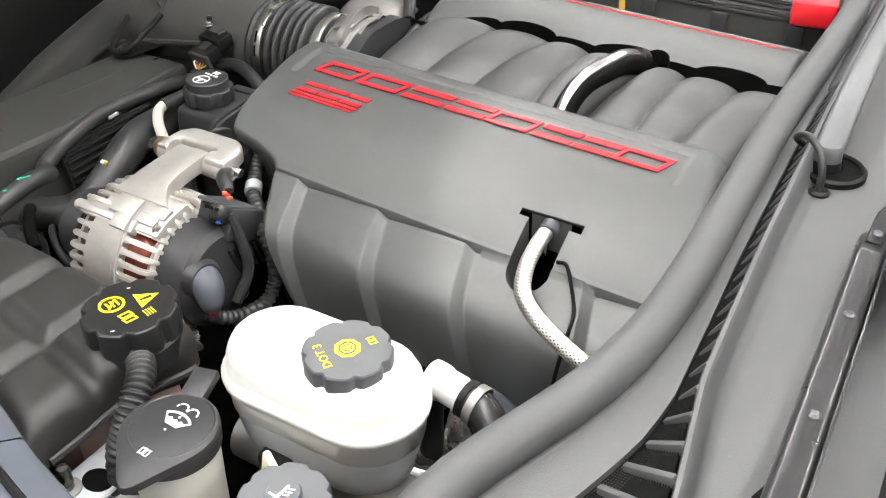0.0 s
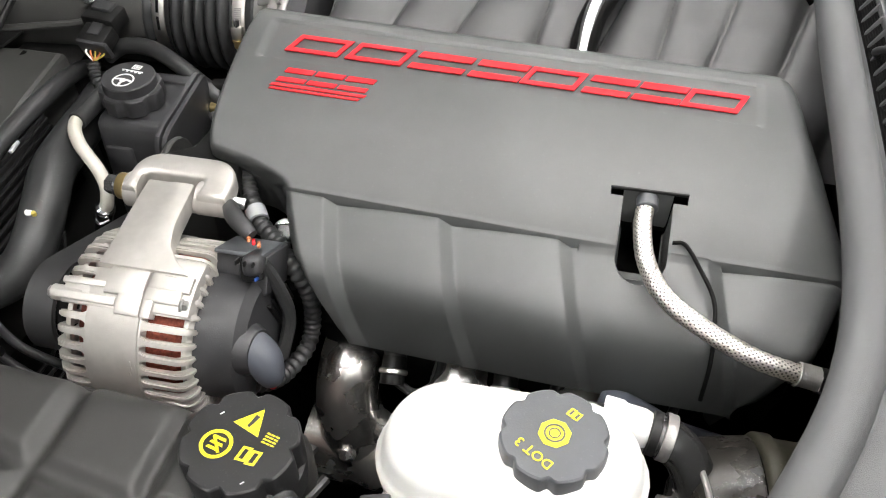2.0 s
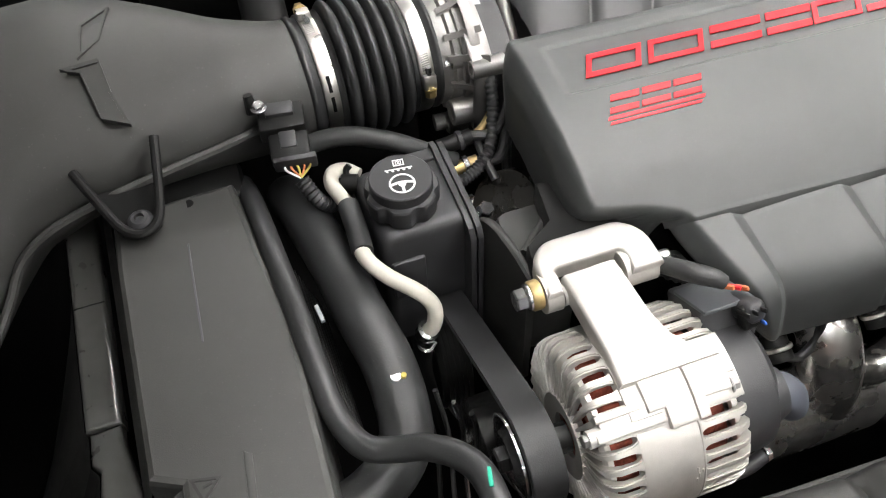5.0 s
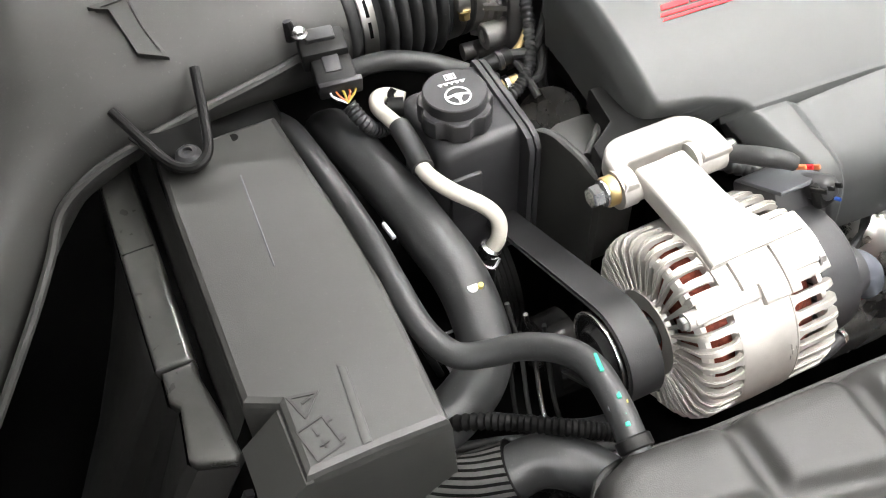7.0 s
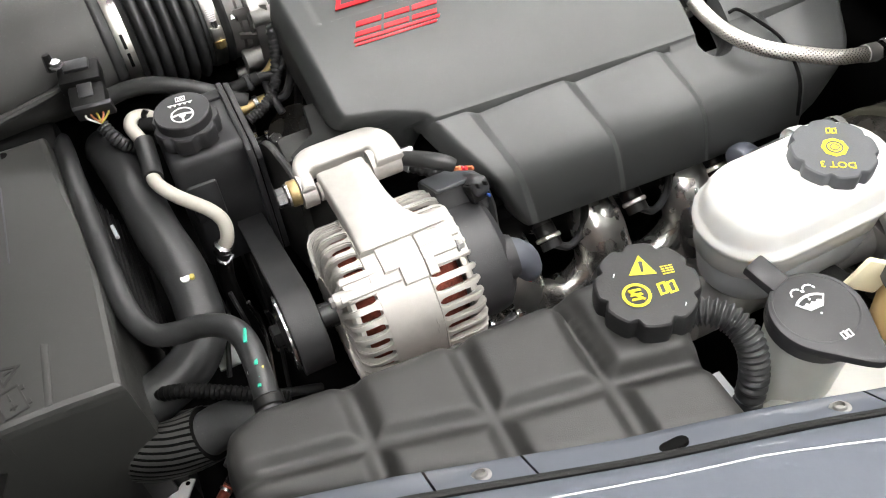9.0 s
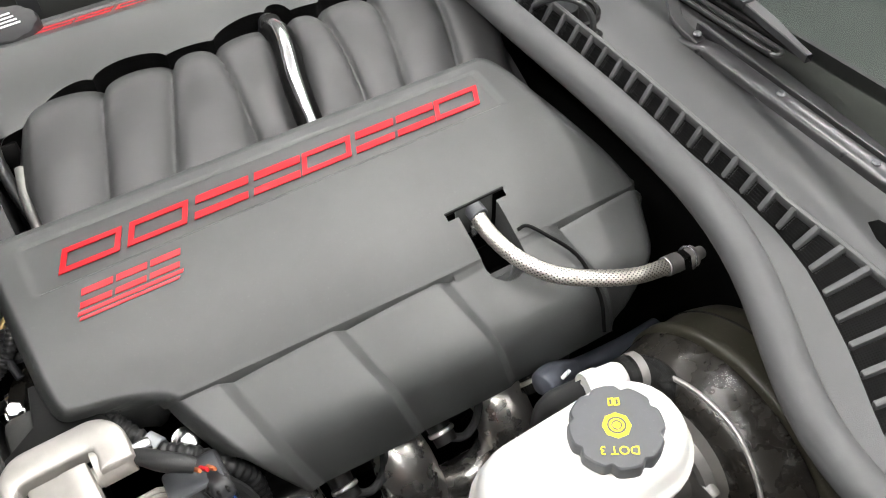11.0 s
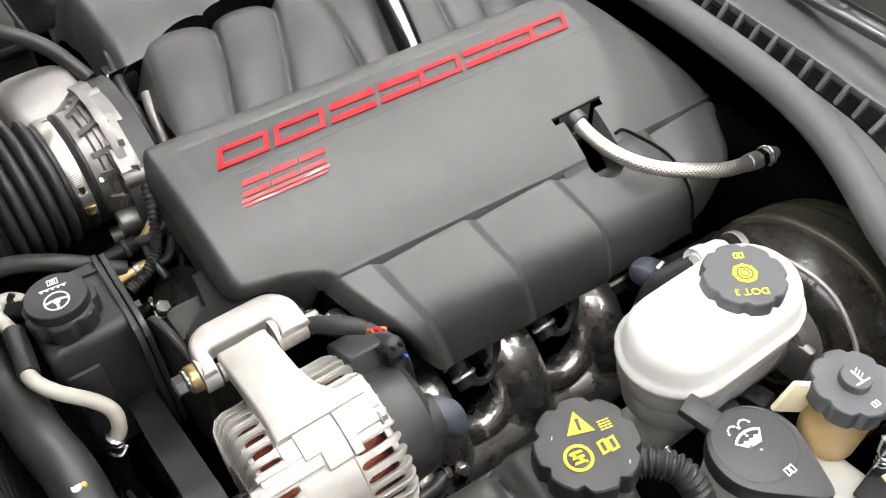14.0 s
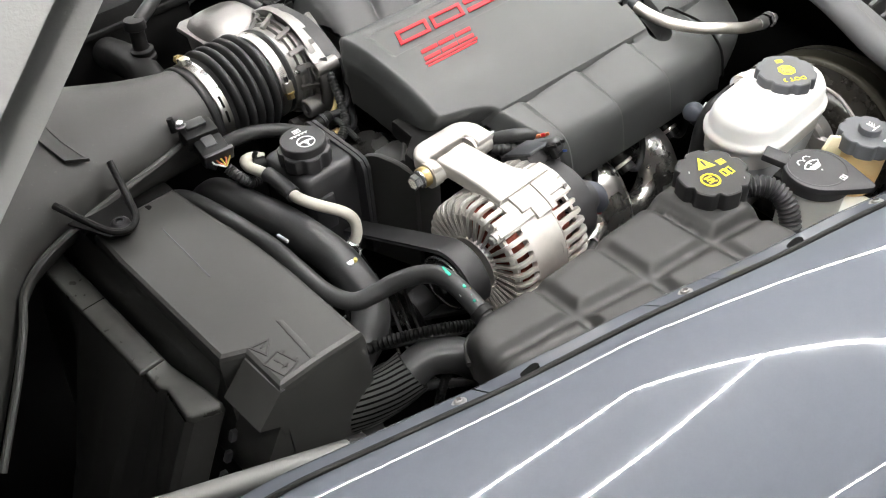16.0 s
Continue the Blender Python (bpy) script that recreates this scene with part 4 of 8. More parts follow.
def intake():
    creases = [(-0.575, -0.605, 0.014), (-0.493, -0.535, 0.011), (-0.418, -0.47, 0.011), (-0.368, -0.384, 0.011), (-0.289, -0.329, 0.026), (-0.243, -0.261, 0.011), (-0.178, -0.211, 0.011), (-0.105, -0.145, 0.014), (-0.04, -0.08, 0.014)]
    xs = np.linspace(-0.60, -0.075, 260)
    rows = []
    for x in xs:
        row = []
        for v in np.linspace(0, 1, 50):
            y = 0.78 + 0.27 * v
            base = lerp([(0.78, 0.765), (0.81, 0.784), (0.85, 0.808), (0.89, 0.826), (0.925, 0.834), (0.95, 0.836), (0.97, 0.833), (0.99, 0.825), (1.01, 0.812), (1.03, 0.79), (1.05, 0.76)], y)
            k = (y - 0.85) / 0.135
            k = k + 0.25 * k * (1 - k)
            c = [(b + (a - b) * k, d) for a, b, d in creases]
            bump = -0.03
            for (a, da), (b, db) in zip(c, c[1:]):
                if a <= x < b:
                    u = (x - a) / (b - a) * 2 - 1
                    deep = da if u < 0 else db
                    bump = -deep * 1.5 * (1 - max(0, 1 - abs(u) ** 2.2) ** 0.5) - 0.002 * (u + 1)
            if x < c[0][0]:
                bump = -0.014 - min(0.09, (c[0][0] - x) * 2.2)
            row.append((x, y, base + bump + grade(x) + 0.004))
        rows.append(row)
    it = thing("intake_manifold", (-0.33, 0.9, 0.7), "dark grey moulded intake manifold with rounded runners", "intake manifold")
    bm = sheet(rows)
    bmesh.ops.smooth_vert(bm, verts=[v for v in bm.verts if not v.is_boundary], factor=0.5, use_axis_x=True, use_axis_y=True, use_axis_z=True)
    part("runner_casting", bm, M_INTAKE, it, sharp=1.4)
    part("front_face", rbox((-0.565, 0.915, 0.735), (0.05, 0.2, 0.12), 0.022), M_INTAKE, it)
    # jet-black filler under the runners, its colour standing for shade in the gaps
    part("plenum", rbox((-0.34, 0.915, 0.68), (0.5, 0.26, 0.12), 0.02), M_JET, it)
    fuel = thing("fuel_crossover_tube", (-0.32, 0.9, 0.8), "polished steel fuel tube across the intake runners", "tube")
    path = [(-0.337, 0.80, 0.80), (-0.335, 0.821, 0.815), (-0.333, 0.842, 0.833), (-0.328, 0.866, 0.845), (-0.317, 0.902, 0.85), (-0.308, 0.941, 0.848), (-0.3025, 0.985, 0.83), (-0.297, 1.01, 0.812)]
    part("tube", tube(path, 0.0075, 18), M_CHROME, fuel)
    part("isolator", tube([(x, y, z - 0.009) for x, y, z in path], 0.0135, 14), M_JET, fuel, "black rubber strip under the tube")
    part("clip", tube([(-0.304, 0.975, 0.835), (-0.3015, 0.992, 0.826)], 0.0115, 16), M_BLACK, fuel)
    front = thing("front_fuel_tube", (-0.6, 0.87, 0.75), "short dull steel tube at the intake's front", "tube")
    part("tube", tube([(-0.603, 0.83, 0.735), (-0.606, 0.86, 0.77), (-0.603, 0.90, 0.80), (-0.597, 0.93, 0.81)], 0.006, 14), M_ALUG, front)
    for k, (y, z) in enumerate(((0.945, 0.803), (0.96, 0.79))):
        pl = thing("vacuum_line", (-0.6, y, z), "black plastic vacuum line along the intake's front", "hose", "vacuum lines")
        part("tube", tube([(-0.605, y - 0.06, z - 0.04), (-0.613, y, z), (-0.607, y + 0.05, z + 0.018), (-0.595, y + 0.1, z + 0.02)], 0.006, 12), M_RUBBER, pl)
    con = thing("wiring_plug", (-0.6, 0.97, 0.8), "black wiring plug with bright bolt at the intake", "connector")
    part("body", rbox((-0.605, 0.985, 0.80), (0.03, 0.035, 0.03), 0.004), M_BLACK, con)
    part("bolt", hexbolt((-0.612, 0.975, 0.816), (0, 0, 1), 0.005, 0.005, flange=0.008), M_STEEL, con)
    # unseen mass that fills under the covers, near-black in place of shade
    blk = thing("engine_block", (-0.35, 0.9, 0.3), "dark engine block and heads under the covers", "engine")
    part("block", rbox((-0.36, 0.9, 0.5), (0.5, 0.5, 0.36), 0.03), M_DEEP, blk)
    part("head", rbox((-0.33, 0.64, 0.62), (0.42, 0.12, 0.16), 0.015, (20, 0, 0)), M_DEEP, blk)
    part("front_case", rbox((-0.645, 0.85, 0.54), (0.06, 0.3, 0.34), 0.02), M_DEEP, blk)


intake()


# ---- fuel hose, exhaust, brake parts ----
def braid(path, R, n, turn=1.15, along=False):
    """Flat wire ribbons wound both ways round a path, passing over and under each other."""
    P = smooth_path(path, 14)
    T = [(P[min(i + 1, len(P) - 1)] - P[max(i - 1, 0)]).normalized() for i in range(len(P))]
    side, frames_, dist = T[0].orthogonal().normalized(), [], [0.0]
    for i in range(len(P)):
        if i:
            dist.append(dist[-1] + (P[i] - P[i - 1]).length)
        side = (side - T[i] * side.dot(T[i])).normalized()
        frames_.append((side.copy(), T[i].cross(side)))
    L = dist[-1]
    pitch = 2 * math.pi * R * turn          # length of one turn
    wide = math.pi / n * 0.6 if along else 0.0
    half = 0.0 if along else math.pi * R / n * 0.68           # half a ribbon's width, along the hose
    bm = B()
    steps = int(L / (0.002 if along else 0.0011))
    def place(q, a, r):
        q = min(max(q, 0.0), L)
        i = min(len(P) - 2, max(0, int(np.searchsorted(dist, q)) - 1))
        f = (q - dist[i]) / (dist[i + 1] - dist[i])
        u = frames_[i][0].lerp(frames_[i + 1][0], f).normalized()
        v = frames_[i][1].lerp(frames_[i + 1][1], f).normalized()
        return P[i].lerp(P[i + 1], f) + r * (math.cos(a) * u + math.sin(a) * v)
    for way in (1,) if along else (1, -1):
        for k in range(n):
            rows = []
            for m in range(steps + 1):
                q = L * m / steps
                a = way * 2 * math.pi * q / pitch + 2 * math.pi * k / n
                lift = (0.0 if along else 0.0002) * way * math.sin(n * q / pitch * 2 * math.pi + k * math.pi)
                rows.append([bm.verts.new(place(q + o * half, a + o * wide, R + lift + d)) for o, d in ((-1, -0.00025), (0, 0.00012), (1, -0.00025))])
            for r0, r1 in zip(rows, rows[1:]):
                for c in (0, 1):
                    bm.faces.new((r0[c], r0[c + 1], r1[c + 1], r1[c]) if way == 1 else (r0[c + 1], r0[c], r1[c], r1[c + 1]))
    return bm


def braided_hose():
    h = thing("braided_fuel_hose", (-0.2, 0.55, 0.75), "braided stainless steel fuel hose with crimped end fittings", "hose")
    path = [(-0.261, 0.648, 0.796), (-0.263, 0.618, 0.789), (-0.258, 0.583, 0.784), (-0.243, 0.55, 0.782), (-0.215, 0.528, 0.778), (-0.175, 0.516, 0.766), (-0.14, 0.514, 0.757)]
    part("liner", tube(path, 0.0069, 20, 10), M_BLACK, h, sharp=1.5)
    tagged(part("braid", braid(path, 0.0074, 12), M_WIRE, h, "bright woven steel wire", 1.5), kind="stuff")
    part("crimp", lathe([(0.0083, 0), (0.0092, 0.001), (0.0092, 0.018), (0.0083, 0.019), (0.006, 0.019)], (-0.2612, 0.652, 0.797), (0.02, -1, -0.2), 20), M_CAPGREY, h)
    part("crimp", lathe([(0.0083, 0), (0.0093, 0.001), (0.0093, 0.016), (0.0075, 0.018)], (-0.142, 0.514, 0.758), (1, 0, -0.2), 20), M_ALUG, h)
    part("nut", hexbolt((-0.126, 0.5135, 0.7545), (1, 0, -0.15), 0.0105, 0.01), M_STEEL, h)
    part("end_collar", lathe([(0.008, 0), (0.0085, 0.001), (0.0085, 0.006), (0.0105, 0.0065), (0.0105, 0.0085), (0.007, 0.0095), (0.006, 0.02)], (-0.116, 0.5135, 0.753), (1, 0, -0.15), 20), M_ALUG, h)
    part("spring_clip", tube([(-0.1135 + 0.003 * math.sin(a), 0.5135 + 0.0108 * math.cos(a), 0.7525 + 0.0108 * math.sin(a)) for a in np.linspace(-1.3, 3.6, 18)], 0.0011, 8, 2), M_STEEL, h)
    part("pocket_bracket", rbox((-0.265, 0.635, 0.776), (0.012, 0.006, 0.02), 0.002), M_STEEL, h)
    lead = thing("thin_black_lead", (-0.22, 0.59, 0.75), "thin black lead running down the cover", "cable")
    part("lead", tube([(-0.238, 0.607, 0.785), (-0.228, 0.605, 0.786), (-0.215, 0.588, 0.778), (-0.203, 0.568, 0.768), (-0.2, 0.55, 0.757), (-0.199, 0.53, 0.735), (-0.2, 0.52, 0.7)], 0.0018, 8), M_JET, lead)


braided_hose()


def exhaust():
    ex = thing("exhaust_manifold", (-0.4, 0.52, 0.5), "shiny stainless exhaust manifold with cupped ports", "exhaust manifold")
    for x in (-0.514, -0.405, -0.291):
        port = part("port", tube([(x, 0.62, 0.605), (x, 0.592, 0.612), (x + 0.001, 0.566, 0.603), (x + 0.002, 0.552, 0.58), (x + 0.005, 0.546, 0.55), (x + 0.012, 0.546, 0.51)], lambda t: 0.0275 + 0.009 * t * t, 24), M_EXH, ex, "bent port pipe of dull stainless steel", 1.2)
        part("port_flange", rbox((x - 0.001, 0.597, 0.622), (0.055, 0.02, 0.024), 0.008, (-40, 0, 0)), M_EXH, port)
        part("flange_bolt", hexbolt((x + 0.04, 0.585, 0.615), (0, -0.8, 0.6), 0.006, 0.008, flange=0.009), M_STEEL, ex)
    part("log", tube([(-0.555, 0.546, 0.512), (-0.46, 0.545, 0.5), (-0.36, 0.545, 0.495), (-0.24, 0.545, 0.488)], 0.041, 24), M_EXH, ex, sharp=1.2)
    for x in (-0.459, -0.348):
        part("saddle", tube([(x - 0.052, 0.552, 0.585), (x - 0.034, 0.546, 0.552), (x, 0.543, 0.536), (x + 0.034, 0.546, 0.552), (x + 0.052, 0.552, 0.585)], 0.019, 16), M_EXH, ex, sharp=1.2)
    part("lug", hexbolt((-0.505, 0.512, 0.54), (0, -0.8, 0.6), 0.007, 0.008, flange=0.01), M_EXH, ex)
    for x in (-0.468, -0.362, -0.255):
        pl = thing("spark_plug_lead", (x, 0.56, 0.6), "black spark plug lead with steel heat sleeve", "spark plug lead", "spark plug leads")
        part("boot", tube([(x, 0.60, 0.645), (x + 0.001, 0.568, 0.622)], 0.011, 16), M_RUBBER, pl)
        part("sleeve", tube([(x + 0.001, 0.572, 0.625), (x + 0.002, 0.55, 0.61)], 0.0118, 16), M_BLACK, pl)
        part("sleeve_ring", lathe([(0.0126, 0), (0.0138, 0.001), (0.0138, 0.004), (0.0126, 0.005)], (x + 0.0015, 0.562, 0.6185), (0.03, -0.82, -0.57), 20), M_BAND, pl)
        part("lead", tube([(x + 0.002, 0.555, 0.613), (x + 0.025, 0.552, 0.60), (x + 0.045, 0.56, 0.62), (x + 0.05, 0.58, 0.68)], 0.0045, 10), M_RUBBER, pl)
    bt = thing("rubber_boot", (-0.25, 0.52, 0.66), "blue-grey rubber boot under the engine cover", "boot")
    part("sheath", tube([(-0.276, 0.516, 0.674), (-0.262, 0.521, 0.671), (-0.235, 0.533, 0.647), (-0.2, 0.545, 0.615), (-0.13, 0.556, 0.586), (-0.08, 0.562, 0.575)], lambda t: lerp([(0, 0.008), (0.06, 0.0135), (0.25, 0.0145), (0.5, 0.0105), (1, 0.0095)], t), 18), M_BOOT, bt, "", 1.5)
    part("end_tab", rbox((-0.25, 0.512, 0.68), (0.012, 0.004, 0.003), 0.001, (0, 0, 15)), M_PRINT, bt)


exhaust()


def knob(c, R, H, lobes, axis=(0, 0, 1), depth=0.085):
    """A scalloped screw cap, its top at c."""
    def sc(a, j):
        g = max(0, math.cos(lobes * a)) ** 3
        return 1 - depth * g
    prof = [(R * 0.94, -H), (R, -H + 0.001), (R, -0.003), (R * 0.985, -0.001), (R * 0.95, 0), (R * 0.5, 0), (0, 0)]
    bm = B()
    M = axis_matrix(c, axis)
    rings = []
    seg = lobes * 14
    for j, (r, h) in enumerate(prof):
        if r == 0:
            rings.append([bm.verts.new(M @ Vector((0, 0, h)))])
            continue
        rings.append([bm.verts.new(M @ Vector((r * (sc(a, j) if j < 5 else 1) * math.cos(a), r * (sc(a, j) if j < 5 else 1) * math.sin(a), h))) for a in [2 * math.pi * k / seg for k in range(seg)]])
    for a, b in zip(rings, rings[1:]):
        for k in range(seg):
            k2 = (k + 1) % seg
            bm.faces.new((a[k], a[k2], b[0]) if len(b) == 1 else (a[k], a[k2], b[k2], b[k]))
    return bm


def flat(c, up, tilt=(0, 0, 1)):
    """Local y along up on a face through c."""
    z = Vector(tilt).normalized()
    y = (Vector((*up, 0)) - z * Vector((*up, 0)).dot(z)).normalized()
    x = y.cross(z)
    return Matrix(((x.x, y.x, z.x, c[0]), (x.y, y.y, z.y, c[1]), (x.z, y.z, z.z, c[2]), (0, 0, 0, 1)))


def book(M, w, h, bm):
    t = w * 0.13
    for s in (-1, 1):
        x0, x1 = (s * 0.02 * w, s * w / 2) if s > 0 else (-w / 2, -0.02 * w)
        ring_prism([(x0, -h / 2), (x1, -h / 2 + 0.1 * h), (x1, h / 2), (x0, h / 2 - 0.1 * h)], [(x0 + t, -h / 2 + t), (x1 - t, -h / 2 + t + 0.05 * h), (x1 - t, h / 2 - t), (x0 + t, h / 2 - t - 0.05 * h)], 0.0004, M, bm)
    return bm


def brake_parts():
    tank = thing("brake_fluid_reservoir", (-0.335, 0.388, 0.69), "white plastic brake fluid reservoir with black screw cap", "fluid reservoir")
    rows = []
    cx, cy = -0.336, 0.388
    for r, z in ((0.036, 0.735), (0.0445, 0.742), (0.0455, 0.764), (0.049, 0.766), (0.0495, 0.772), (0.0465, 0.7745), (0.0445, 0.779), (0.043, 0.79), (0.039, 0.7985), (0.032, 0.8025), (0.02, 0.804)):
        rows.append([(cx + x, cy + y, z + (x + 0.05) * 0.02) for x, y in stadium(0.041, r, 14)])
    bm = sheet(rows, close_u=True)
    bm.faces.new(list(bm.verts)[-30:])
    part("upper_shell", bm, M_WHITE, tank, sharp=1.0)
    rows = [[(cx + x, cy + y, z) for x, y in stadium(0.041 if z > 0.72 else 0.036, r, 14)] for r, z in ((0.02, 0.695), (0.032, 0.697), (0.04, 0.705), (0.043, 0.72), (0.0445, 0.745))]
    part("lower_shell", sheet(rows, close_u=True), M_GREYRES, tank, "greyish translucent lower half", 1.0)
    part("filler_neck", lathe([(0.03, 0.0), (0.03, 0.012)], (-0.31, 0.387, 0.793), (0.0, 0, 1), 32), M_WHITE, tank)
    cap = part("cap", knob((-0.31, 0.387, 0.8165), 0.0345, 0.016, 8), M_CAPGREY, tank, "dark grey scalloped screw cap")
    M = flat((-0.31, 0.387, 0.8166), (-0.55, -0.84))
    part("mark_disc", prism(ellipse(0.0105, 0.0105, 8), 0.0004, M), M_YELLOW, cap, "yellow brake symbol")
    bm = ring_prism(ellipse(0.0068, 0.0068, 24), ellipse(0.0056, 0.0056, 24), 0.0004, M @ pose(0, 0, 0.0004))
    ring_prism(ellipse(0.0038, 0.0038, 24), ellipse(0.003, 0.003, 24), 0.0004, M @ pose(0, 0, 0.0004), bm)
    part("mark_lines", bm, M_CAPGREY, cap)
    part("lettering", words("DOT 3", 0.0095, M @ pose(0, 0.0195, 0.0003)), M_YELLOW, cap, "yellow lettering DOT 3")
    part("book_mark", book(M @ pose(0, -0.0195, 0), 0.0085, 0.007, B()), M_YELLOW, cap, "yellow book symbol")
    # the cylinder below and the servo behind
    mc = thing("brake_master_cylinder", (-0.33, 0.388, 0.63), "cast metal brake master cylinder under the reservoir", "brake cylinder")
    part("barrel", tube([(-0.43, 0.388, 0.665), (-0.3, 0.388, 0.665), (-0.2, 0.388, 0.665)], 0.025, 24), M_ALUG, mc)
    for x in (-0.375, -0.3):
        part("inlet", lathe([(0.015, 0), (0.015, 0.025)], (x, 0.388, 0.68), (0, 0, 1), 20), M_ALUG, mc)
    part("sensor_plug", rbox((-0.355, 0.345, 0.71), (0.03, 0.02, 0.018), 0.004), M_BLACK, mc)
    part("sensor_plug", rbox((-0.315, 0.338, 0.70), (0.022, 0.024, 0.02), 0.004, (0, 0, 15)), M_BLACK, mc)
    part("brake_line", tube([(-0.39, 0.365, 0.665), (-0.39, 0.34, 0.655), (-0.37, 0.33, 0.62), (-0.33, 0.33, 0.57)], 0.003, 8), M_STEEL, mc)
    part("brake_line", tube([(-0.34, 0.365, 0.665), (-0.34, 0.335, 0.65), (-0.32, 0.325, 0.61), (-0.28, 0.32, 0.56)], 0.003, 8), M_STEEL, mc)
    part("mount_flange", rbox((-0.225, 0.388, 0.665), (0.012, 0.09, 0.05), 0.005), M_ALUG, mc)
    sv = thing("brake_servo", (-0.13, 0.4, 0.5), "large dusty black brake servo drum", "brake servo")
    ax = (-0.218, 0.395, 0.625)
    part("front_shell", lathe([(0, -0.005), (0.045, -0.003), (0.06, 0.004), (0.072, 0.006), (0.076, 0.004), (0.08, 0.005), (0.098, 0.006), (0.108, 0.009), (0.1145, 0.0135), (0.1175, 0.02), (0.1205, 0.034), (0.1225, 0.046), (0.1235, 0.05), (0.1235, 0.053), (0.12, 0.0545)], ax, (1, 0, 0), 72), M_SERVO, sv, sharp=0.9)
    part("shell_seam", lathe([(0.1195, 0.052), (0.1195, 0.0575)], ax, (1, 0, 0), 72), M_DEEP, sv)
    part("rear_shell", lathe([(0.12, 0.0555), (0.126, 0.0565), (0.128, 0.0585), (0.128, 0.067), (0.125, 0.07), (0.1245, 0.1), (0.119, 0.12), (0.1, 0.13)], ax, (1, 0, 0), 72), M_OLIVE, sv, "dusty olive-black rear shell", 0.9)
    part("rim_band", lathe([(0.1245, 0.0925), (0.1255, 0.093), (0.1255, 0.0945), (0.1245, 0.095)], (-0.218, 0.395, 0.625), (1, 0, 0), 64), M_BLACK, sv)
    valve = part("check_valve", lathe([(0.0, 0.001), (0.0095, 0.001), (0.0105, 0.003), (0.0125, 0.003), (0.0155, 0.0), (0.016, 0.003), (0.016, 0.013), (0.0145, 0.016), (0.0145, 0.03), (0.012, 0.036), (0, 0.037)], (-0.279, 0.454, 0.749), (1, -0.12, -0.06), 28), M_WHITE, sv, "white check valve")
    part("valve_collar", lathe([(0.0135, 0), (0.0165, 0.001), (0.0165, 0.007), (0.0135, 0.008)], (-0.245, 0.449, 0.747), (1, -0.12, -0.1), 24), M_BLACK, valve)
    part("valve_band", lathe([(0.017, 0), (0.0176, 0.0005), (0.0176, 0.0075), (0.017, 0.008)], (-0.236, 0.448, 0.746), (1, -0.12, -0.15), 28), M_ALUG, valve, "dull steel band")
    part("valve_elbow", tube([(-0.243, 0.449, 0.747), (-0.228, 0.446, 0.743), (-0.215, 0.44, 0.733), (-0.205, 0.43, 0.715)], 0.0158, 18), M_GLOSS, valve)
    part("vacuum_hose", tube([(-0.268, 0.458, 0.742), (-0.28, 0.468, 0.727), (-0.292, 0.478, 0.71), (-0.297, 0.484, 0.68), (-0.298, 0.486, 0.62)], 0.0115, 14), M_RUBBER, valve)
    # thin dull-metal tube stands in for the highlight along the drum's front rim
    part("rim_glint", tube([(-0.216, 0.463, 0.721), (-0.207, 0.435, 0.736), (-0.201, 0.40, 0.743), (-0.2, 0.36, 0.738), (-0.208, 0.325, 0.718), (-0.215, 0.31, 0.70)], 0.0024, 8), M_ALUG, sv)
    part("neck_ring", lathe([(0.045, -0.012), (0.05, -0.01), (0.05, 0.0), (0.06, 0.006)], (-0.218, 0.395, 0.66), (1, 0, 0), 40), M_ALUG, sv)


brake_parts()


def clutch_reservoir():
    r = thing("clutch_fluid_reservoir", (-0.292, 0.282, 0.68), "amber plastic clutch fluid reservoir with grey cap", "fluid reservoir")
    ax = (0.02, 0.0, 1)
    c = (-0.291, 0.282, 0.77)
    part("bottle", lathe([(0, -0.085), (0.018, -0.084), (0.024, -0.076), (0.026, -0.05), (0.027, -0.02), (0.029, -0.018)], c, ax, 32), M_AMBER, r, "amber bottle with fluid", 1.0)
    cap = part("cap", knob(c, 0.033, 0.019, 8, ax), M_CAPGREY, r, "dark grey scalloped cap")
    part("cap_button", lathe([(0.0125, 0), (0.0125, 0.0055), (0.0115, 0.007), (0, 0.0075)], c, ax, 28), M_CAPGREY, cap)
    M = flat((c[0], c[1], c[2] + 0.0076), (0.1, 1))
    bm = prism([(-0.001, -0.006), (0.001, -0.006), (0.001, 0.006), (-0.001, 0.006)], 0.0003, M)
    prism([(-0.007, -0.007), (0.007, -0.007), (0.007, -0.0055), (-0.007, -0.0055)], 0.0003, M, bm=bm)
    for k in range(3):
        prism([(0.002, 0.003 - k * 0.003), (0.006, 0.005 - k * 0.003), (0.006, 0.0062 - k * 0.003), (0.002, 0.0042 - k * 0.003)], 0.0003, M, bm=bm)
    part("symbol", bm, M_PRINT, cap)
    part("book_mark", book(M @ pose(-0.002, -0.023, -0.0073), 0.007, 0.0055, B()), M_PRINT, cap)
    part("bracket", rbox((-0.322, 0.305, 0.75), (0.03, 0.006, 0.036), 0.0025, (0, 20, -25)), M_CREAM, r, "cream plastic mounting bracket")
    part("mount_nut", hexbolt((-0.335, 0.30, 0.715), (0, 0, 1), 0.007, 0.012, flange=0.011), M_STEEL, r)


clutch_reservoir()


PLATE = [(-0.497, 0.243), (-0.478, 0.232), (-0.455, 0.235), (-0.455, 0.31), (-0.497, 0.31)]
HOLE, PEG = (-0.471, 0.262), (-0.484, 0.2435)


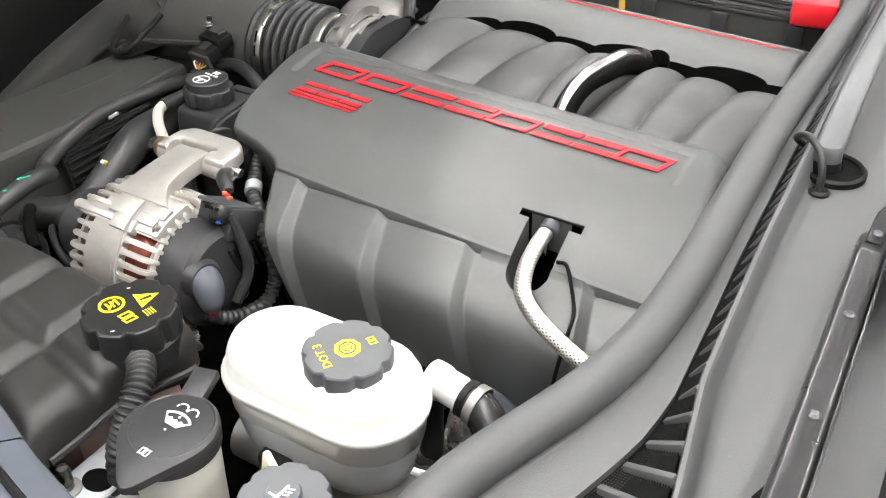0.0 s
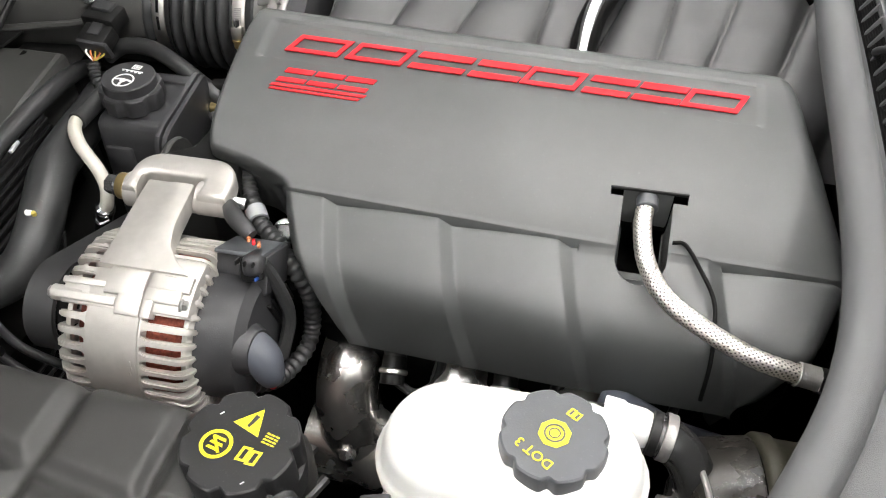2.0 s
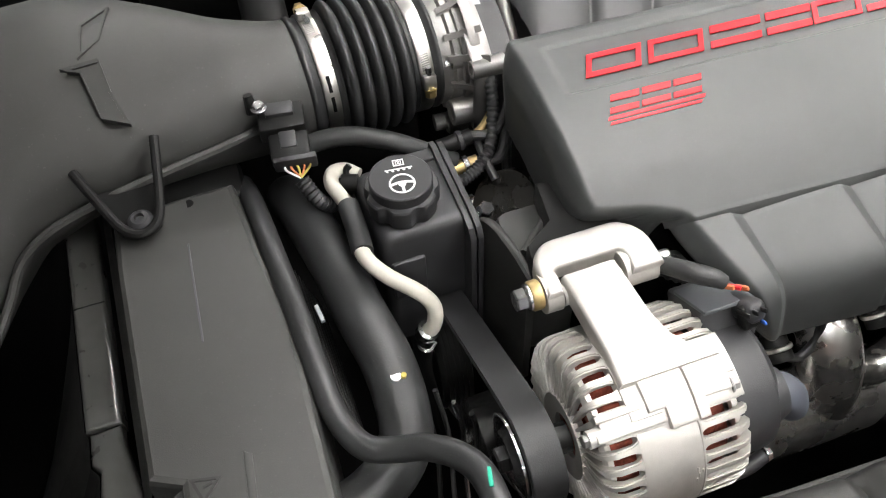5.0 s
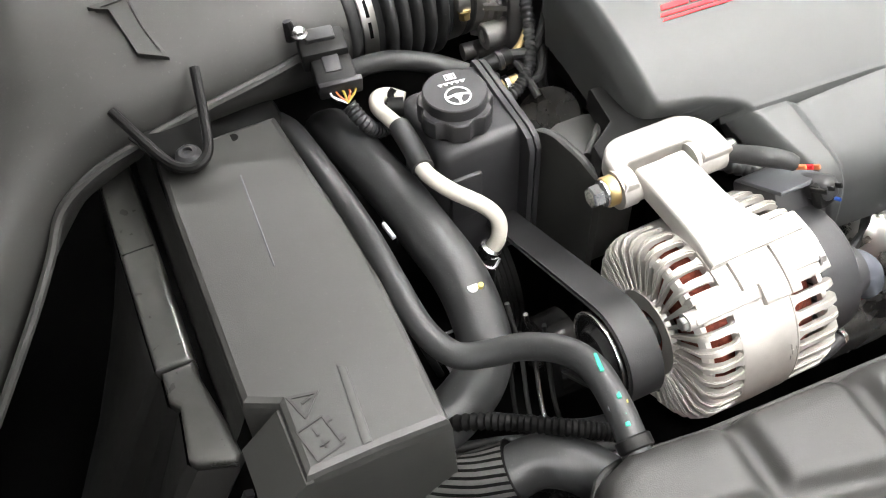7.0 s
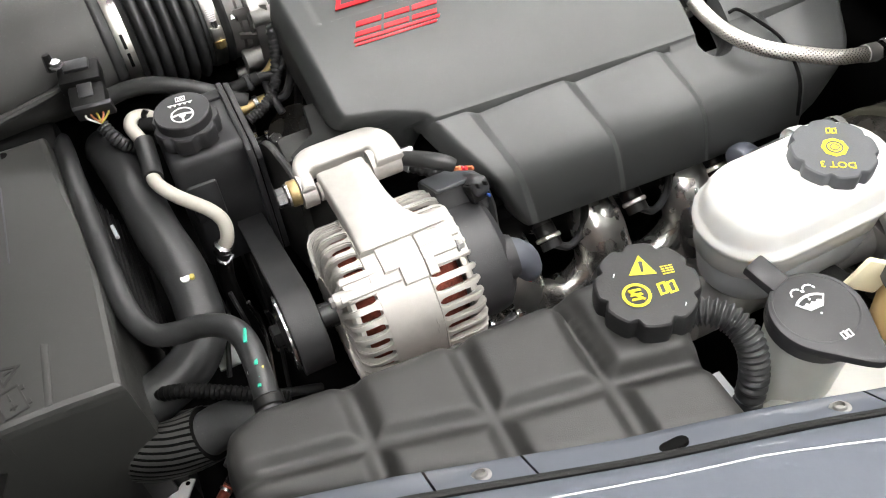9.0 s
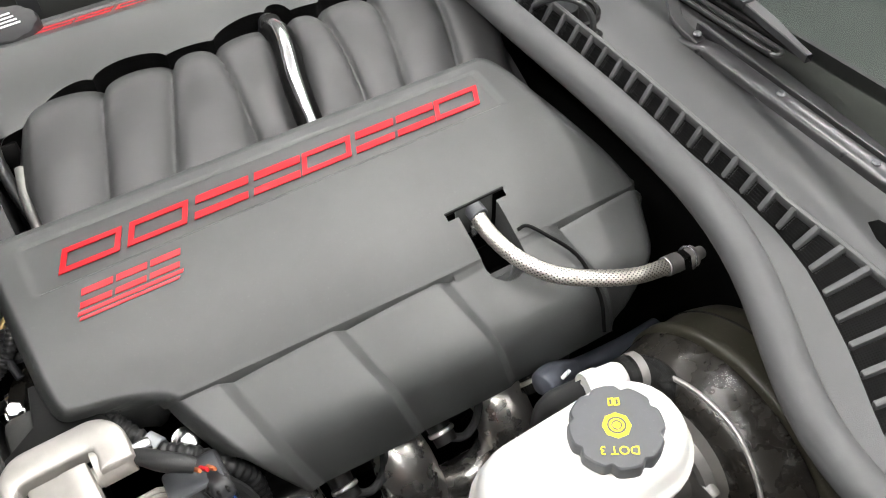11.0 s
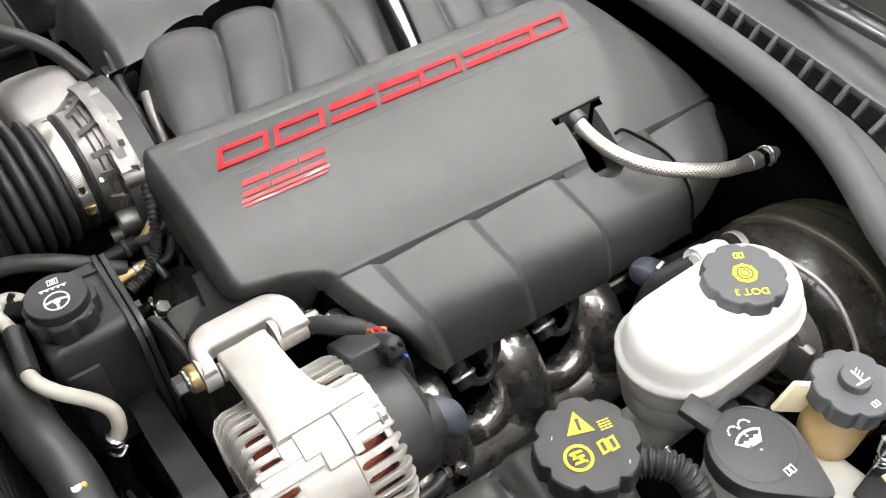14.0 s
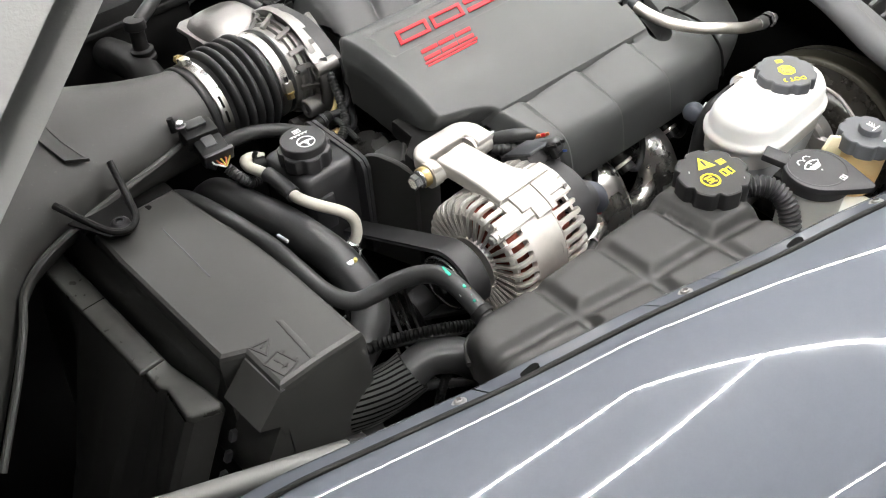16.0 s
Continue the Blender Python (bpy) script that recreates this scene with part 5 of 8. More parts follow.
def washer_filler():
    w = thing("washer_fluid_filler", (-0.4, 0.28, 0.66), "milky washer fluid filler neck with black flip lid", "fluid filler")
    c = Vector((-0.4, 0.286, 0.772))
    part("neck", lathe([(0.0, -0.10), (0.031, -0.10), (0.032, -0.06), (0.0335, -0.012), (0.0345, -0.006)], c, (0, 0, 1), 36), M_MILK, w)
    poly = []
    for k in range(48):
        a = 2 * math.pi * k / 48
        r = 0.0365
        dx, dy = math.cos(a), math.sin(a)
        tip = max(0, dx * 0.18 - dy * 0.98) ** 6
        poly.append((r * dx * (1 - 0.25 * tip) + 0.008 * tip, r * dy - 0.022 * tip))
    lid = part("lid", prism(poly, 0.007, Matrix.Translation((c.x, c.y, c.z - 0.002)), bevel=0.002), M_CAP, w, "black teardrop flip lid")
    part("lid_dish", lathe([(0.0305, 0.0), (0.0312, 0.0005), (0.032, 0.0005), (0.0328, 0.0)], c + Vector((0, 0.003, 0.005)), (0, 0, 1), 48), M_CAP, lid)
    part("lid_skirt", lathe([(0.036, -0.012), (0.037, -0.001)], c, (0, 0, 1), 36), M_CAP, w)
    part("hinge", rbox((c.x - 0.012, c.y + 0.045, c.z + 0.004), (0.02, 0.028, 0.009), 0.002, (8, 0, 15)), M_CAP, w)
    M = flat((c.x, c.y + 0.004, c.z + 0.0056), (0.05, 1)) @ Matrix.Diagonal((1.45, 1.4, 1, 1))
    bm = B()
    arc = [(0.013 * math.sin(a), 0.013 * math.cos(a) - 0.005) for a in np.linspace(-0.75, 0.75, 13)]
    arc_in = [(0.0055 * math.sin(a), 0.0055 * math.cos(a) - 0.006) for a in np.linspace(-0.75, 0.75, 13)]
    loop = arc + arc_in[::-1]
    mid = (sum(p[0] for p in loop) / len(loop), sum(p[1] for p in loop) / len(loop))
    ring_prism(loop, [(mid[0] + (x - mid[0]) * 0.84, mid[1] + (y - mid[1]) * 0.72) for x, y in loop], 0.0004, M, bm)
    # the water that fills its foot, two sprays of dashes and the jet's dots
    wave = [(x, 0.0025 + 0.0006 * math.cos(1900 * x) + 12 * x * x) for x in np.linspace(0.0055, -0.0055, 15)]
    prism([(-0.0037, -0.0018), (0.0037, -0.0018)] + wave, 0.0004, M, bm=bm)
    for side in (-1, 1):
        for a in (0.25, 0.95, 1.6, 2.25, 2.9):
            merge(bm, rbox((0, 0, 0), (0.0019, 0.0011, 0.0004), 0.0003), M @ pose(side * 0.0036 + 0.0033 * math.cos(a), 0.0098 + 0.0036 * math.sin(a), 0.0002, 0, 0, math.degrees(a) + 90))
    for y in (-0.0052, 0.0048, 0.0066):
        prism(ellipse(0.0007, 0.0007, 10), 0.00045, M @ pose(0, y, 0), bm=bm)
    part("washer_symbol", bm, M_PRINT, lid, "white windscreen washer symbol")
    part("book_mark", book(M @ pose(0.003, -0.0215, 0), 0.006, 0.005, B()), M_PRINT, lid)
    t = thing("washer_tank", (-0.38, 0.24, 0.6), "milky plastic washer tank beside the fender", "fluid tank")
    part("tank", rbox((-0.375, 0.238, 0.635), (0.175, 0.085, 0.12), 0.02, (0, 3, 4), seg=3), M_MILK, t)
    part("side_wing", rbox((-0.45, 0.252, 0.66), (0.04, 0.05, 0.06), 0.012, (0, 0, 6), seg=3), M_PALE, t)
    part("mount_plate", prism(PLATE, 0.004, Matrix.Translation((0, 0, 0.697)), bevel=0.0012), M_PALE, t, "pale blue-grey mounting plate")
    part("plate_hole", prism(ellipse(0.014, 0.011, 20, HOLE[0], HOLE[1]), 0.0006, Matrix.Translation((0, 0, 0.7012))), M_DEEP, t)
    peg = thing("rubber_peg", (PEG[0], PEG[1], 0.70), "black rubber-capped peg on the mounting plate", "peg")
    part("cap", lathe([(0.0045, 0.008), (0.0058, 0.01), (0.0055, 0.024), (0.0042, 0.028), (0, 0.029)], (PEG[0], PEG[1], 0.7005), (0.1, 0, 1), 20), M_GLOSS, peg)
    part("washer", lathe([(0, 0.0), (0.011, 0.0), (0.011, 0.003), (0.006, 0.004), (0.0045, 0.009)], (PEG[0], PEG[1], 0.7005), (0, 0, 1), 20), M_ALUG, peg)
    latch = thing("bonnet_latch", (-0.27, 0.226, 0.66), "bonnet latch of black and bright steel by the fender", "latch")
    part("post", rbox((-0.275, 0.222, 0.66), (0.06, 0.022, 0.08), 0.003, (0, 0, 8)), M_BLACK, latch)
    part("base_plate", rbox((-0.275, 0.224, 0.702), (0.092, 0.034, 0.004), 0.001, (0, -4, 8)), M_BLACK, latch)
    part("side_plate", rbox((-0.268, 0.241, 0.708), (0.072, 0.003, 0.024), 0.001, (0, -4, 8)), M_GLOSS, latch)
    part("bolt", hexbolt((-0.268, 0.233, 0.706), (0.1, -0.1, 1), 0.0075, 0.009, flange=0.0105), M_STEEL, latch)
    part("pivot", lathe([(0.0105, 0), (0.0105, 0.003), (0.009, 0.005), (0.006, 0.0055), (0.0055, 0.009), (0.004, 0.01), (0, 0.0095)], (-0.259, 0.2185, 0.705), (0.1, -0.1, 1), 24), M_STEEL, latch, "bright steel pivot")
    part("link", rbox((-0.292, 0.2235, 0.712), (0.02, 0.006, 0.003), 0.001, (6, -8, -14)), M_BRASS, latch, "zinc-yellow link")
    part("hook", tube([(-0.254, 0.234, 0.712), (-0.24, 0.24, 0.72), (-0.224, 0.243, 0.723), (-0.211, 0.2435, 0.721), (-0.206, 0.239, 0.72), (-0.209, 0.227, 0.716), (-0.211, 0.217, 0.71)], 0.0021, 10), M_STEEL, latch)
    part("hook_plate", rbox((-0.241, 0.238, 0.716), (0.026, 0.01, 0.0025), 0.0008, (0, -12, 12)), M_ALUG, latch)
    part("pin", tube([(-0.277, 0.2455, 0.722), (-0.2765, 0.244, 0.704)], 0.0032, 10), M_STEEL, latch)
    part("spring", tube([(-0.288 + 0.005 * math.cos(a), 0.236 + 0.005 * math.sin(a), 0.704 + 0.001 * a) for a in np.linspace(0, 18, 60)], 0.0011, 6, 1), M_STEEL, latch)
    part("release_cable", tube([(-0.252, 0.206, 0.706), (-0.24, 0.208, 0.71), (-0.236, 0.22, 0.712), (-0.243, 0.229, 0.71)], 0.0016, 8), M_RUBBER, latch)


washer_filler()


def surge_tank():
    t = thing("coolant_tank", (-0.65, 0.33, 0.6), "quilted black coolant surge tank with yellow-marked cap", "coolant tank")
    gx = [-0.737, -0.65, -0.563]

    def back(x):
        return lerp([(-0.84, 0.38), (-0.828, 0.405), (-0.8, 0.414), (-0.74, 0.406), (-0.6, 0.398), (-0.5, 0.394), (-0.475, 0.388), (-0.46, 0.36)], x)

    def near(x):
        return lerp(EDGE_Y, x) + 0.012
    rows = []
    for x0 in np.linspace(-0.838, -0.462, 130):
        row = []
        b, n = back(x0), near(x0)
        for v in np.linspace(0, 1, 60):
            y = b + (n - b) * v
            last = lerp([(0.2, -0.49), (0.31, -0.49), (0.345, -0.475), (0.37, -0.462)], y)
            x = -0.838 + (x0 + 0.838) * (last + 0.838) / 0.376
            long = lerp([(-0.84, 0.365), (-0.737, 0.345), (-0.65, 0.324), (-0.563, 0.309), (-0.47, 0.291)], x)
            d = abs(y - long)
            g = 0.0075 * (1 - sstep(0.001, 0.0135, d))
            for q in gx:
                dd = abs(x - q - (y - 0.34) * 0.05)
                g = max(g, 0.0085 * (1 - sstep(0.001, 0.014, dd)))
            ex = min(x + 0.838, last - x) / 0.022
            ey = min(b - y, (y - n)) / 0.02
            edge = 0.0
            for e in (ex, ey):
                if e < 1:
                    edge += 0.02 * (1 - math.sqrt(max(0, 1 - (1 - e) ** 2)))
            row.append((x, y, 0.772 - g - edge + (0.006 if x > -0.563 and y > long else 0) * sstep(0, 0.012, d)))
        rows.append(row)
    bm = sheet(rows)
    # sides
    bound = [e for e in bm.edges if e.is_boundary]
    r = bmesh.ops.extrude_edge_only(bm, edges=bound)
    for v in [g for g in r["geom"] if isinstance(g, bmesh.types.BMVert)]:
        v.co.z = 0.728
    bmesh.ops.smooth_vert(bm, verts=[v for v in bm.verts if not v.is_boundary and v.co.z > 0.735], factor=0.5, use_axis_x=True, use_axis_y=True, use_axis_z=True)
    part("upper_shell", bm, M_TANK, t, sharp=1.3)
    rim = [(x, back(x) + 0.003, 0.742) for x in np.linspace(-0.836, -0.474, 24)]
    part("weld_seam", tube(rim, 0.0035, 8, 2), M_TANK, t)
    part("weld_seam", tube([(-0.4885, 0.24, 0.733), (-0.4885, 0.275, 0.733), (-0.4875, 0.312, 0.734), (-0.474, 0.345, 0.736), (-0.461, 0.372, 0.738)], 0.0038, 8), M_TANK, t)
    part("lower_shell", rbox((-0.6625, 0.33, 0.66), (0.325, 0.12, 0.13), 0.02), M_BROWN, t, "brownish translucent lower half")
    c = Vector((-0.507, 0.354, 0.799))
    part("neck", lathe([(0.036, -0.045), (0.037, -0.028), (0.034, -0.026)], c, (0, 0, 1), 40), M_TANK, t)
    cap = part("cap", knob(c, 0.0395, 0.026, 8, (-0.02, 0, 1), 0.11), M_CAPDARK, t, "black scalloped pressure cap")
    part("cap_skirt", lathe([(0.036, -0.047), (0.0385, -0.046), (0.0392, -0.026), (0.037, -0.024)], c, (-0.02, 0, 1), 48), M_CAPDARK, cap)
    M = flat((c.x, c.y, c.z + 0.0002), (0.25, 0.97))
    bm = ring_prism(ellipse(0.0108, 0.0108, 32), ellipse(0.0085, 0.0085, 32), 0.0004, M @ pose(-0.0115, -0.009, 0))
    prism([(-0.007, -0.001), (0.007, -0.001), (0.007, 0.001), (-0.007, 0.001)], 0.0004, M @ pose(-0.0115, -0.009, 0, 0, 0, -45), bm=bm)
    for k in range(3):
        prism([(-0.005, -0.0045 + k * 0.004), (0.005, -0.0045 + k * 0.004), (0.004, -0.0025 + k * 0.004), (-0.004, -0.0025 + k * 0.004)], 0.0004, M @ pose(-0.0115, -0.009, 0), bm=bm)
    part("open_warning_mark", bm, M_YELLOW, cap, "yellow do-not-open symbol")
    bm = prism([(-0.0105, -0.009), (0.0105, -0.009), (0, 0.0095)], 0.0004, M @ pose(0.0005, 0.017, 0, 0, 0, -8))
    part("warning_triangle", bm, M_YELLOW, cap, "yellow warning triangle")
    part("triangle_stroke", prism([(-0.001, -0.006), (0.001, -0.006), (0.0016, 0.004), (-0.0016, 0.004)], 0.0003, M @ pose(0.0005, 0.0163, 0.0004, 0, 0, -8)), M_CAP, cap)
    part("book_mark", book(M @ pose(0.0125, -0.0075, 0), 0.014, 0.012, B()), M_YELLOW, cap, "yellow book symbol")
    bm = B()
    for k in range(4):
        for q in range(3):
            merge(bm, rbox((0, 0, 0), (0.0026, 0.0011, 0.0004), 0), M @ pose(0.015 + q * 0.0033, 0.005 + 0.0023 * k, 0.0002))
    part("print_bars", bm, M_YELLOW, cap)
    for dx, dy in ((-0.022, 0.012), (0.02, -0.025)):
        part("print_tick", merge(None, rbox((0, 0, 0), (0.003, 0.0008, 0.0004), 0), M @ pose(dx, dy, 0.0002, 0, 0, 60)), M_PRINT, cap)
    h = thing("corrugated_overflow_hose", (-0.44, 0.33, 0.7), "corrugated black overflow hose from the tank", "hose")
    pts = [(-0.488, 0.336, 0.766), (-0.472, 0.327, 0.773), (-0.458, 0.312, 0.772), (-0.452, 0.296, 0.762), (-0.452, 0.284, 0.745), (-0.455, 0.276, 0.72), (-0.458, 0.272, 0.66)]
    part("hose", tube(pts, lambda s: 0.0105 + 0.0016 * math.cos(s * 2 * math.pi * 26), 16, 28), M_RUBBER, h, sharp=1.5)


surge_tank()


# ---- alternator and drive ----
def alternator():
    A = thing("alternator", (-0.653, 0.505, 0.64), "cast aluminium alternator with slotted case", "alternator")
    c = Vector((-0.653, 0.510, 0.7055))
    R = 0.0745

    def on(a, r, x):
        return Vector((x, c.y + r * math.cos(a), c.z + r * math.sin(a)))

    def block(x0, x1, a0, a1, r0, r1, bev=0.0015, n=8):
        """A pad bent round the case, with softened outer edges."""
        rows, da = [], bev / r1
        for k, a in enumerate([a0, a0 + da * 0.3, a0 + da] + list(np.linspace(a0 + da, a1 - da, n))[1:-1] + [a1 - da, a1 - da * 0.3, a1]):
            top = r1 - (bev if a in (a0, a1) else bev * 0.3 if abs(a - a0 - da * 0.3) < 1e-6 or abs(a - a1 + da * 0.3) < 1e-6 else 0)
            rows.append([on(a, r, x) for x, r in ((x0, r0), (x0, top - bev), (x0 + bev * 0.3, top - bev * 0.3), (x0 + bev, top), (x1 - bev, top), (x1 - bev * 0.3, top - bev * 0.3), (x1, top - bev), (x1, r0))])
        bm = sheet(rows)
        bm.verts.ensure_lookup_table()
        bm.faces.new([v for v in list(bm.verts)[:8]])
        bm.faces.new([v for v in list(bm.verts)[-8:]])
        return bm

    part("winding", lathe([(0.03, -0.048), (0.055, -0.046), (0.062, -0.036), (0.066, -0.022), (0.064, 0), (0.066, 0.022), (0.062, 0.036), (0.055, 0.046), (0.03, 0.048)], c, (1, 0, 0), 48), M_COPPER, A, "copper windings behind the slots")
    part("case_band", lathe([(0.066, -0.031), (R, -0.03), (R + 0.0006, -0.028), (R + 0.0006, 0.0146), (R - 0.0006, 0.0152), (R + 0.0004, 0.0158), (R, 0.017), (0.066, 0.018)], c, (1, 0, 0), 72), M_ALU, A)
    for s in (-1, 1):
        part("end_ring", lathe([(R - 0.016, s * 0.048), (R - 0.0095, s * 0.0475), (R - 0.0095, s * 0.0515), (R - 0.014, s * 0.0545)], c, (1, 0, 0), 64), M_ALU, A)
        part("end_plate", lathe([(0.018, s * 0.058), (0.034, s * 0.06), (0.036, s * 0.056), (0.03, s * 0.05)], c, (1, 0, 0), 48), M_ALU, A)

    # fins: along the case, then over the shoulder to the hub
    def fin(s):
        b = 0.029 if s < 0 else 0.016
        path = [(R - 0.0002, b), (R, b + 0.002), (R, b + 0.0035), (R, b + 0.006), (R, 0.047), (R - 0.0025, 0.0535), (R - 0.009, 0.0582), (0.034, 0.060)]
        inner = [(R - 0.0045, b), (R - 0.0045, b + 0.002), (R - 0.0045, b + 0.0035), (R - 0.0045, b + 0.006), (R - 0.005, 0.044), (R - 0.0075, 0.0492), (R - 0.0125, 0.0525), (0.034, 0.0545)]
        bm = B()
        wide = [0.006, 0.0046, 0.0036, 0.0029, 0.0028, 0.0026, 0.0023, 0.0011]
        V = [[bm.verts.new((s * x, dw * w, r)) for (r, x), w in zip(pts, wide)] for pts in (path, inner) for dw in (-1, 1)]
        n = len(path)
        for k in range(n - 1):
            bm.faces.new((V[0][k], V[0][k + 1], V[1][k + 1], V[1][k]))
            bm.faces.new((V[2][k + 1], V[2][k], V[3][k], V[3][k + 1]))
            bm.faces.new((V[0][k + 1], V[0][k], V[2][k], V[2][k + 1]))
            bm.faces.new((V[1][k], V[1][k + 1], V[3][k + 1], V[3][k]))
        bmesh.ops.bevel(bm, geom=[e for e in bm.edges if e.verts[0] in V[0] and e.verts[1] in V[0] or e.verts[0] in V[1] and e.verts[1] in V[1]], offset=0.0011, segments=2, affect="EDGES")
        return finish(bm, M_ALU, "fin")
    for s in (-1, 1):
        me = fin(s)
        for k in range(36):
            f = new("fin", me)
            f.parent = A
            f.location = c - A.location
            f.rotation_euler = (2 * math.pi * (k + 0.3) / 36, 0, 0)
    # the solid parts between the slots: the side lug and the full-width pad
    part("lug_base", block(-0.7065, -0.66, 1.9, 2.2, 0.066, R + 0.001), M_ALU, A)
    part("lug_rib", block(-0.7085, -0.668, 1.92, 1.99, 0.066, R + 0.0028), M_ALU, A)
    part("lug_rib", block(-0.7115, -0.66, 2.07, 2.165, 0.066, R + 0.0035), M_ALU, A)
    part("bolt_lug", tube([on(2.1, R - 0.004, -0.716), on(2.1, R - 0.004, -0.69)], 0.0065, 16), M_ALU, A)
    part("pad_base", block(-0.684, -0.5985, 1.52, 2.17, 0.066, R + 0.002), M_ALU, A)
    part("split_pad", block(-0.671, -0.638, 1.755, 2.045, R - 0.004, R + 0.0056), M_ALU, A)
    part("split_pad", block(-0.6585, -0.6375, 2.0, 2.24, R - 0.004, R + 0.0054), M_ALU, A)
    part("split_pad", block(-0.6368, -0.601, 1.755, 1.935, R - 0.004, R + 0.0058), M_ALU, A)
    part("split_pad", block(-0.6368, -0.607, 1.92, 2.07, R - 0.004, R + 0.0056), M_ALU, A)
    part("split_pad", block(-0.6368, -0.628, 2.04, 2.24, R - 0.004, R + 0.0054), M_ALU, A)
    part("case_bolt", hexbolt(on(2.05, R - 0.001, -0.607), (1, 0, 0), 0.0052, 0.007, flange=0.0062), M_ALUG, A)
    part("case_bolt", hexbolt(on(2.1, R - 0.004, -0.716), (-1, 0, 0), 0.005, 0.004), M_ALUG, A)
    # the mount arm that runs from the pad to the pivot
    rows = []
    for t in np.linspace(0, 1, 16):
        y = 0.495 + 0.0955 * t
        z = 0.7862 + 0.0065 * t + 0.0015 * math.sin(math.pi * t)
        xl, xr = lerp([(0, -0.6835), (0.3, -0.682), (1, -0.684)], t), lerp([(0, -0.606), (0.12, -0.62), (0.28, -0.632), (0.5, -0.637), (1, -0.640)], t)
        ridge = 0.0009 * sstep(0.1, 0.35, t)
        low = 0.016
        rows.append([(xl, y, z - low), (xl, y, z - 0.003), (xl + 0.001, y, z - 0.001), (xl + 0.003, y, z), (-0.6615, y, z), (-0.6575, y, z + ridge), (xr - 0.004, y, z + ridge), (xr - 0.001, y, z + ridge - 0.001), (xr, y, z - 0.003), (xr, y, z - low)])
    bm = sheet(rows)
    bm.verts.ensure_lookup_table()
    bm.faces.new(list(bm.verts)[-10:])
    bm.faces.new(list(bm.verts)[:10])
    part("mount_arm", bm, M_ALU, A, sharp=0.7)
    part("pivot_boss", tube([(-0.686, 0.584, 0.7775), (-0.637, 0.584, 0.7775)], 0.0085, 28, sm=False), M_ALU, A)
    # casting marks
    for a, x, w, h in ((2.75, -0.6435, 0.0012, 0.0045), (2.82, -0.6425, 0.0012, 0.004), (2.88, -0.644, 0.0012, 0.004), (2.78, -0.6395, 0.0012, 0.0035), (1.78, -0.62, 0.01, 0.0012)):
        part("cast_mark", rbox(on(a, R + (0.0009 if a > 2.3 else 0.006), x), (w, h, 0.0008), 0.0003, (math.degrees(a) - 90, 0, 0)), M_ALU, A)
    # plastic rear
    k = -0.6
    part("rear_cover", lathe([(0.054, 0.0), (0.0565, 0.002), (0.0565, 0.026), (0.055, 0.034), (0.047, 0.041), (0.02, 0.044), (0, 0.044)], (k, c.y - 0.003, c.z + 0.004), (1, 0, 0), 56), M_CAP, A, "dark grey plastic rear cover")
    part("regulator_box", rbox((-0.577, 0.545, 0.753), (0.046, 0.05, 0.035), 0.004, (-30, 0, 0)), M_CAP, A)
    part("regulator_lid", rbox((-0.578, 0.547, 0.7725), (0.042, 0.045, 0.004), 0.0015, (-30, 0, 0)), M_CAPGREY, A)
    for q in range(6):
        part("cover_rib", rbox((-0.5552, 0.522 + 0.0085 * q, 0.722 - 0.002 * q), (0.004, 0.0025, 0.034), 0.0008, (20, 0, 0)), M_BLACK, A)
    for q in range(5):
        a = 3.6 + 0.42 * q
        part("cover_hole", lathe([(0, 0), (0.0052, 0), (0.0062, 0.0012), (0.0074, 0.0006), (0.0076, 0)], (-0.5555, c.y + 0.034 * math.cos(a), c.z + 0.034 * math.sin(a)), (1, 0, 0), 14), M_BLACK, A)
    part("rear_foot", tube([(-0.61, 0.452, 0.665), (-0.58, 0.452, 0.665), (-0.562, 0.456, 0.667)], 0.006, 12), M_CAP, A)
    part("foot_screw", hexbolt((-0.562, 0.456, 0.668), (1, 0, 0), 0.005, 0.006, flange=0.007), M_STEEL, A)
    part("output_stud_boss", lathe([(0.025, -0.012), (0.023, 0.0), (0.018, 0.01), (0.0, 0.011)], (-0.561, 0.479, 0.726), (1, -0.15, 0.1), 28), M_CAP, A)
    part("output_boot", tube([(-0.566, 0.481, 0.728), (-0.556, 0.478, 0.727), (-0.547, 0.474, 0.722), (-0.542, 0.47, 0.711), (-0.541, 0.468, 0.70)], lambda t: lerp([(0, 0.0165), (0.35, 0.0165), (0.55, 0.0152), (0.8, 0.0122), (0.95, 0.0085), (1, 0.005)], t), 24, 8), M_BOOT, A, "blue-grey rubber boot over the output stud", 1.5)
    part("boot_lead", tube([(-0.541, 0.468, 0.702), (-0.5405, 0.468, 0.696)], 0.0032, 12), M_RED, A, "red lead end under the boot")
    plug = part("plug", rbox((-0.565, 0.528, 0.776), (0.017, 0.034, 0.018), 0.006, (-32, 0, 12), seg=3), M_CAP, A, "black plug with orange lock tabs")
    part("plug_collar", rbox((-0.5645, 0.52, 0.777), (0.0195, 0.01, 0.021), 0.004, (-32, 0, 12)), M_BLACK, plug)
    for q in range(3):
        part("plug_rib", rbox((-0.5745 + 0.007 * q, 0.517, 0.786), (0.002, 0.014, 0.004), 0.0008, (-32, 0, 12)), M_BLACK, plug)
    for q in range(3):
        part("lock_tab", rbox((-0.5735 + 0.005 * q, 0.541 - 0.002 * q, 0.7885 - 0.0005 * q), (0.003, 0.012, 0.0042), 0.0012, (-32, 0, 25)), (M_ORANGE, M_RED, M_ORANGE)[q], plug)
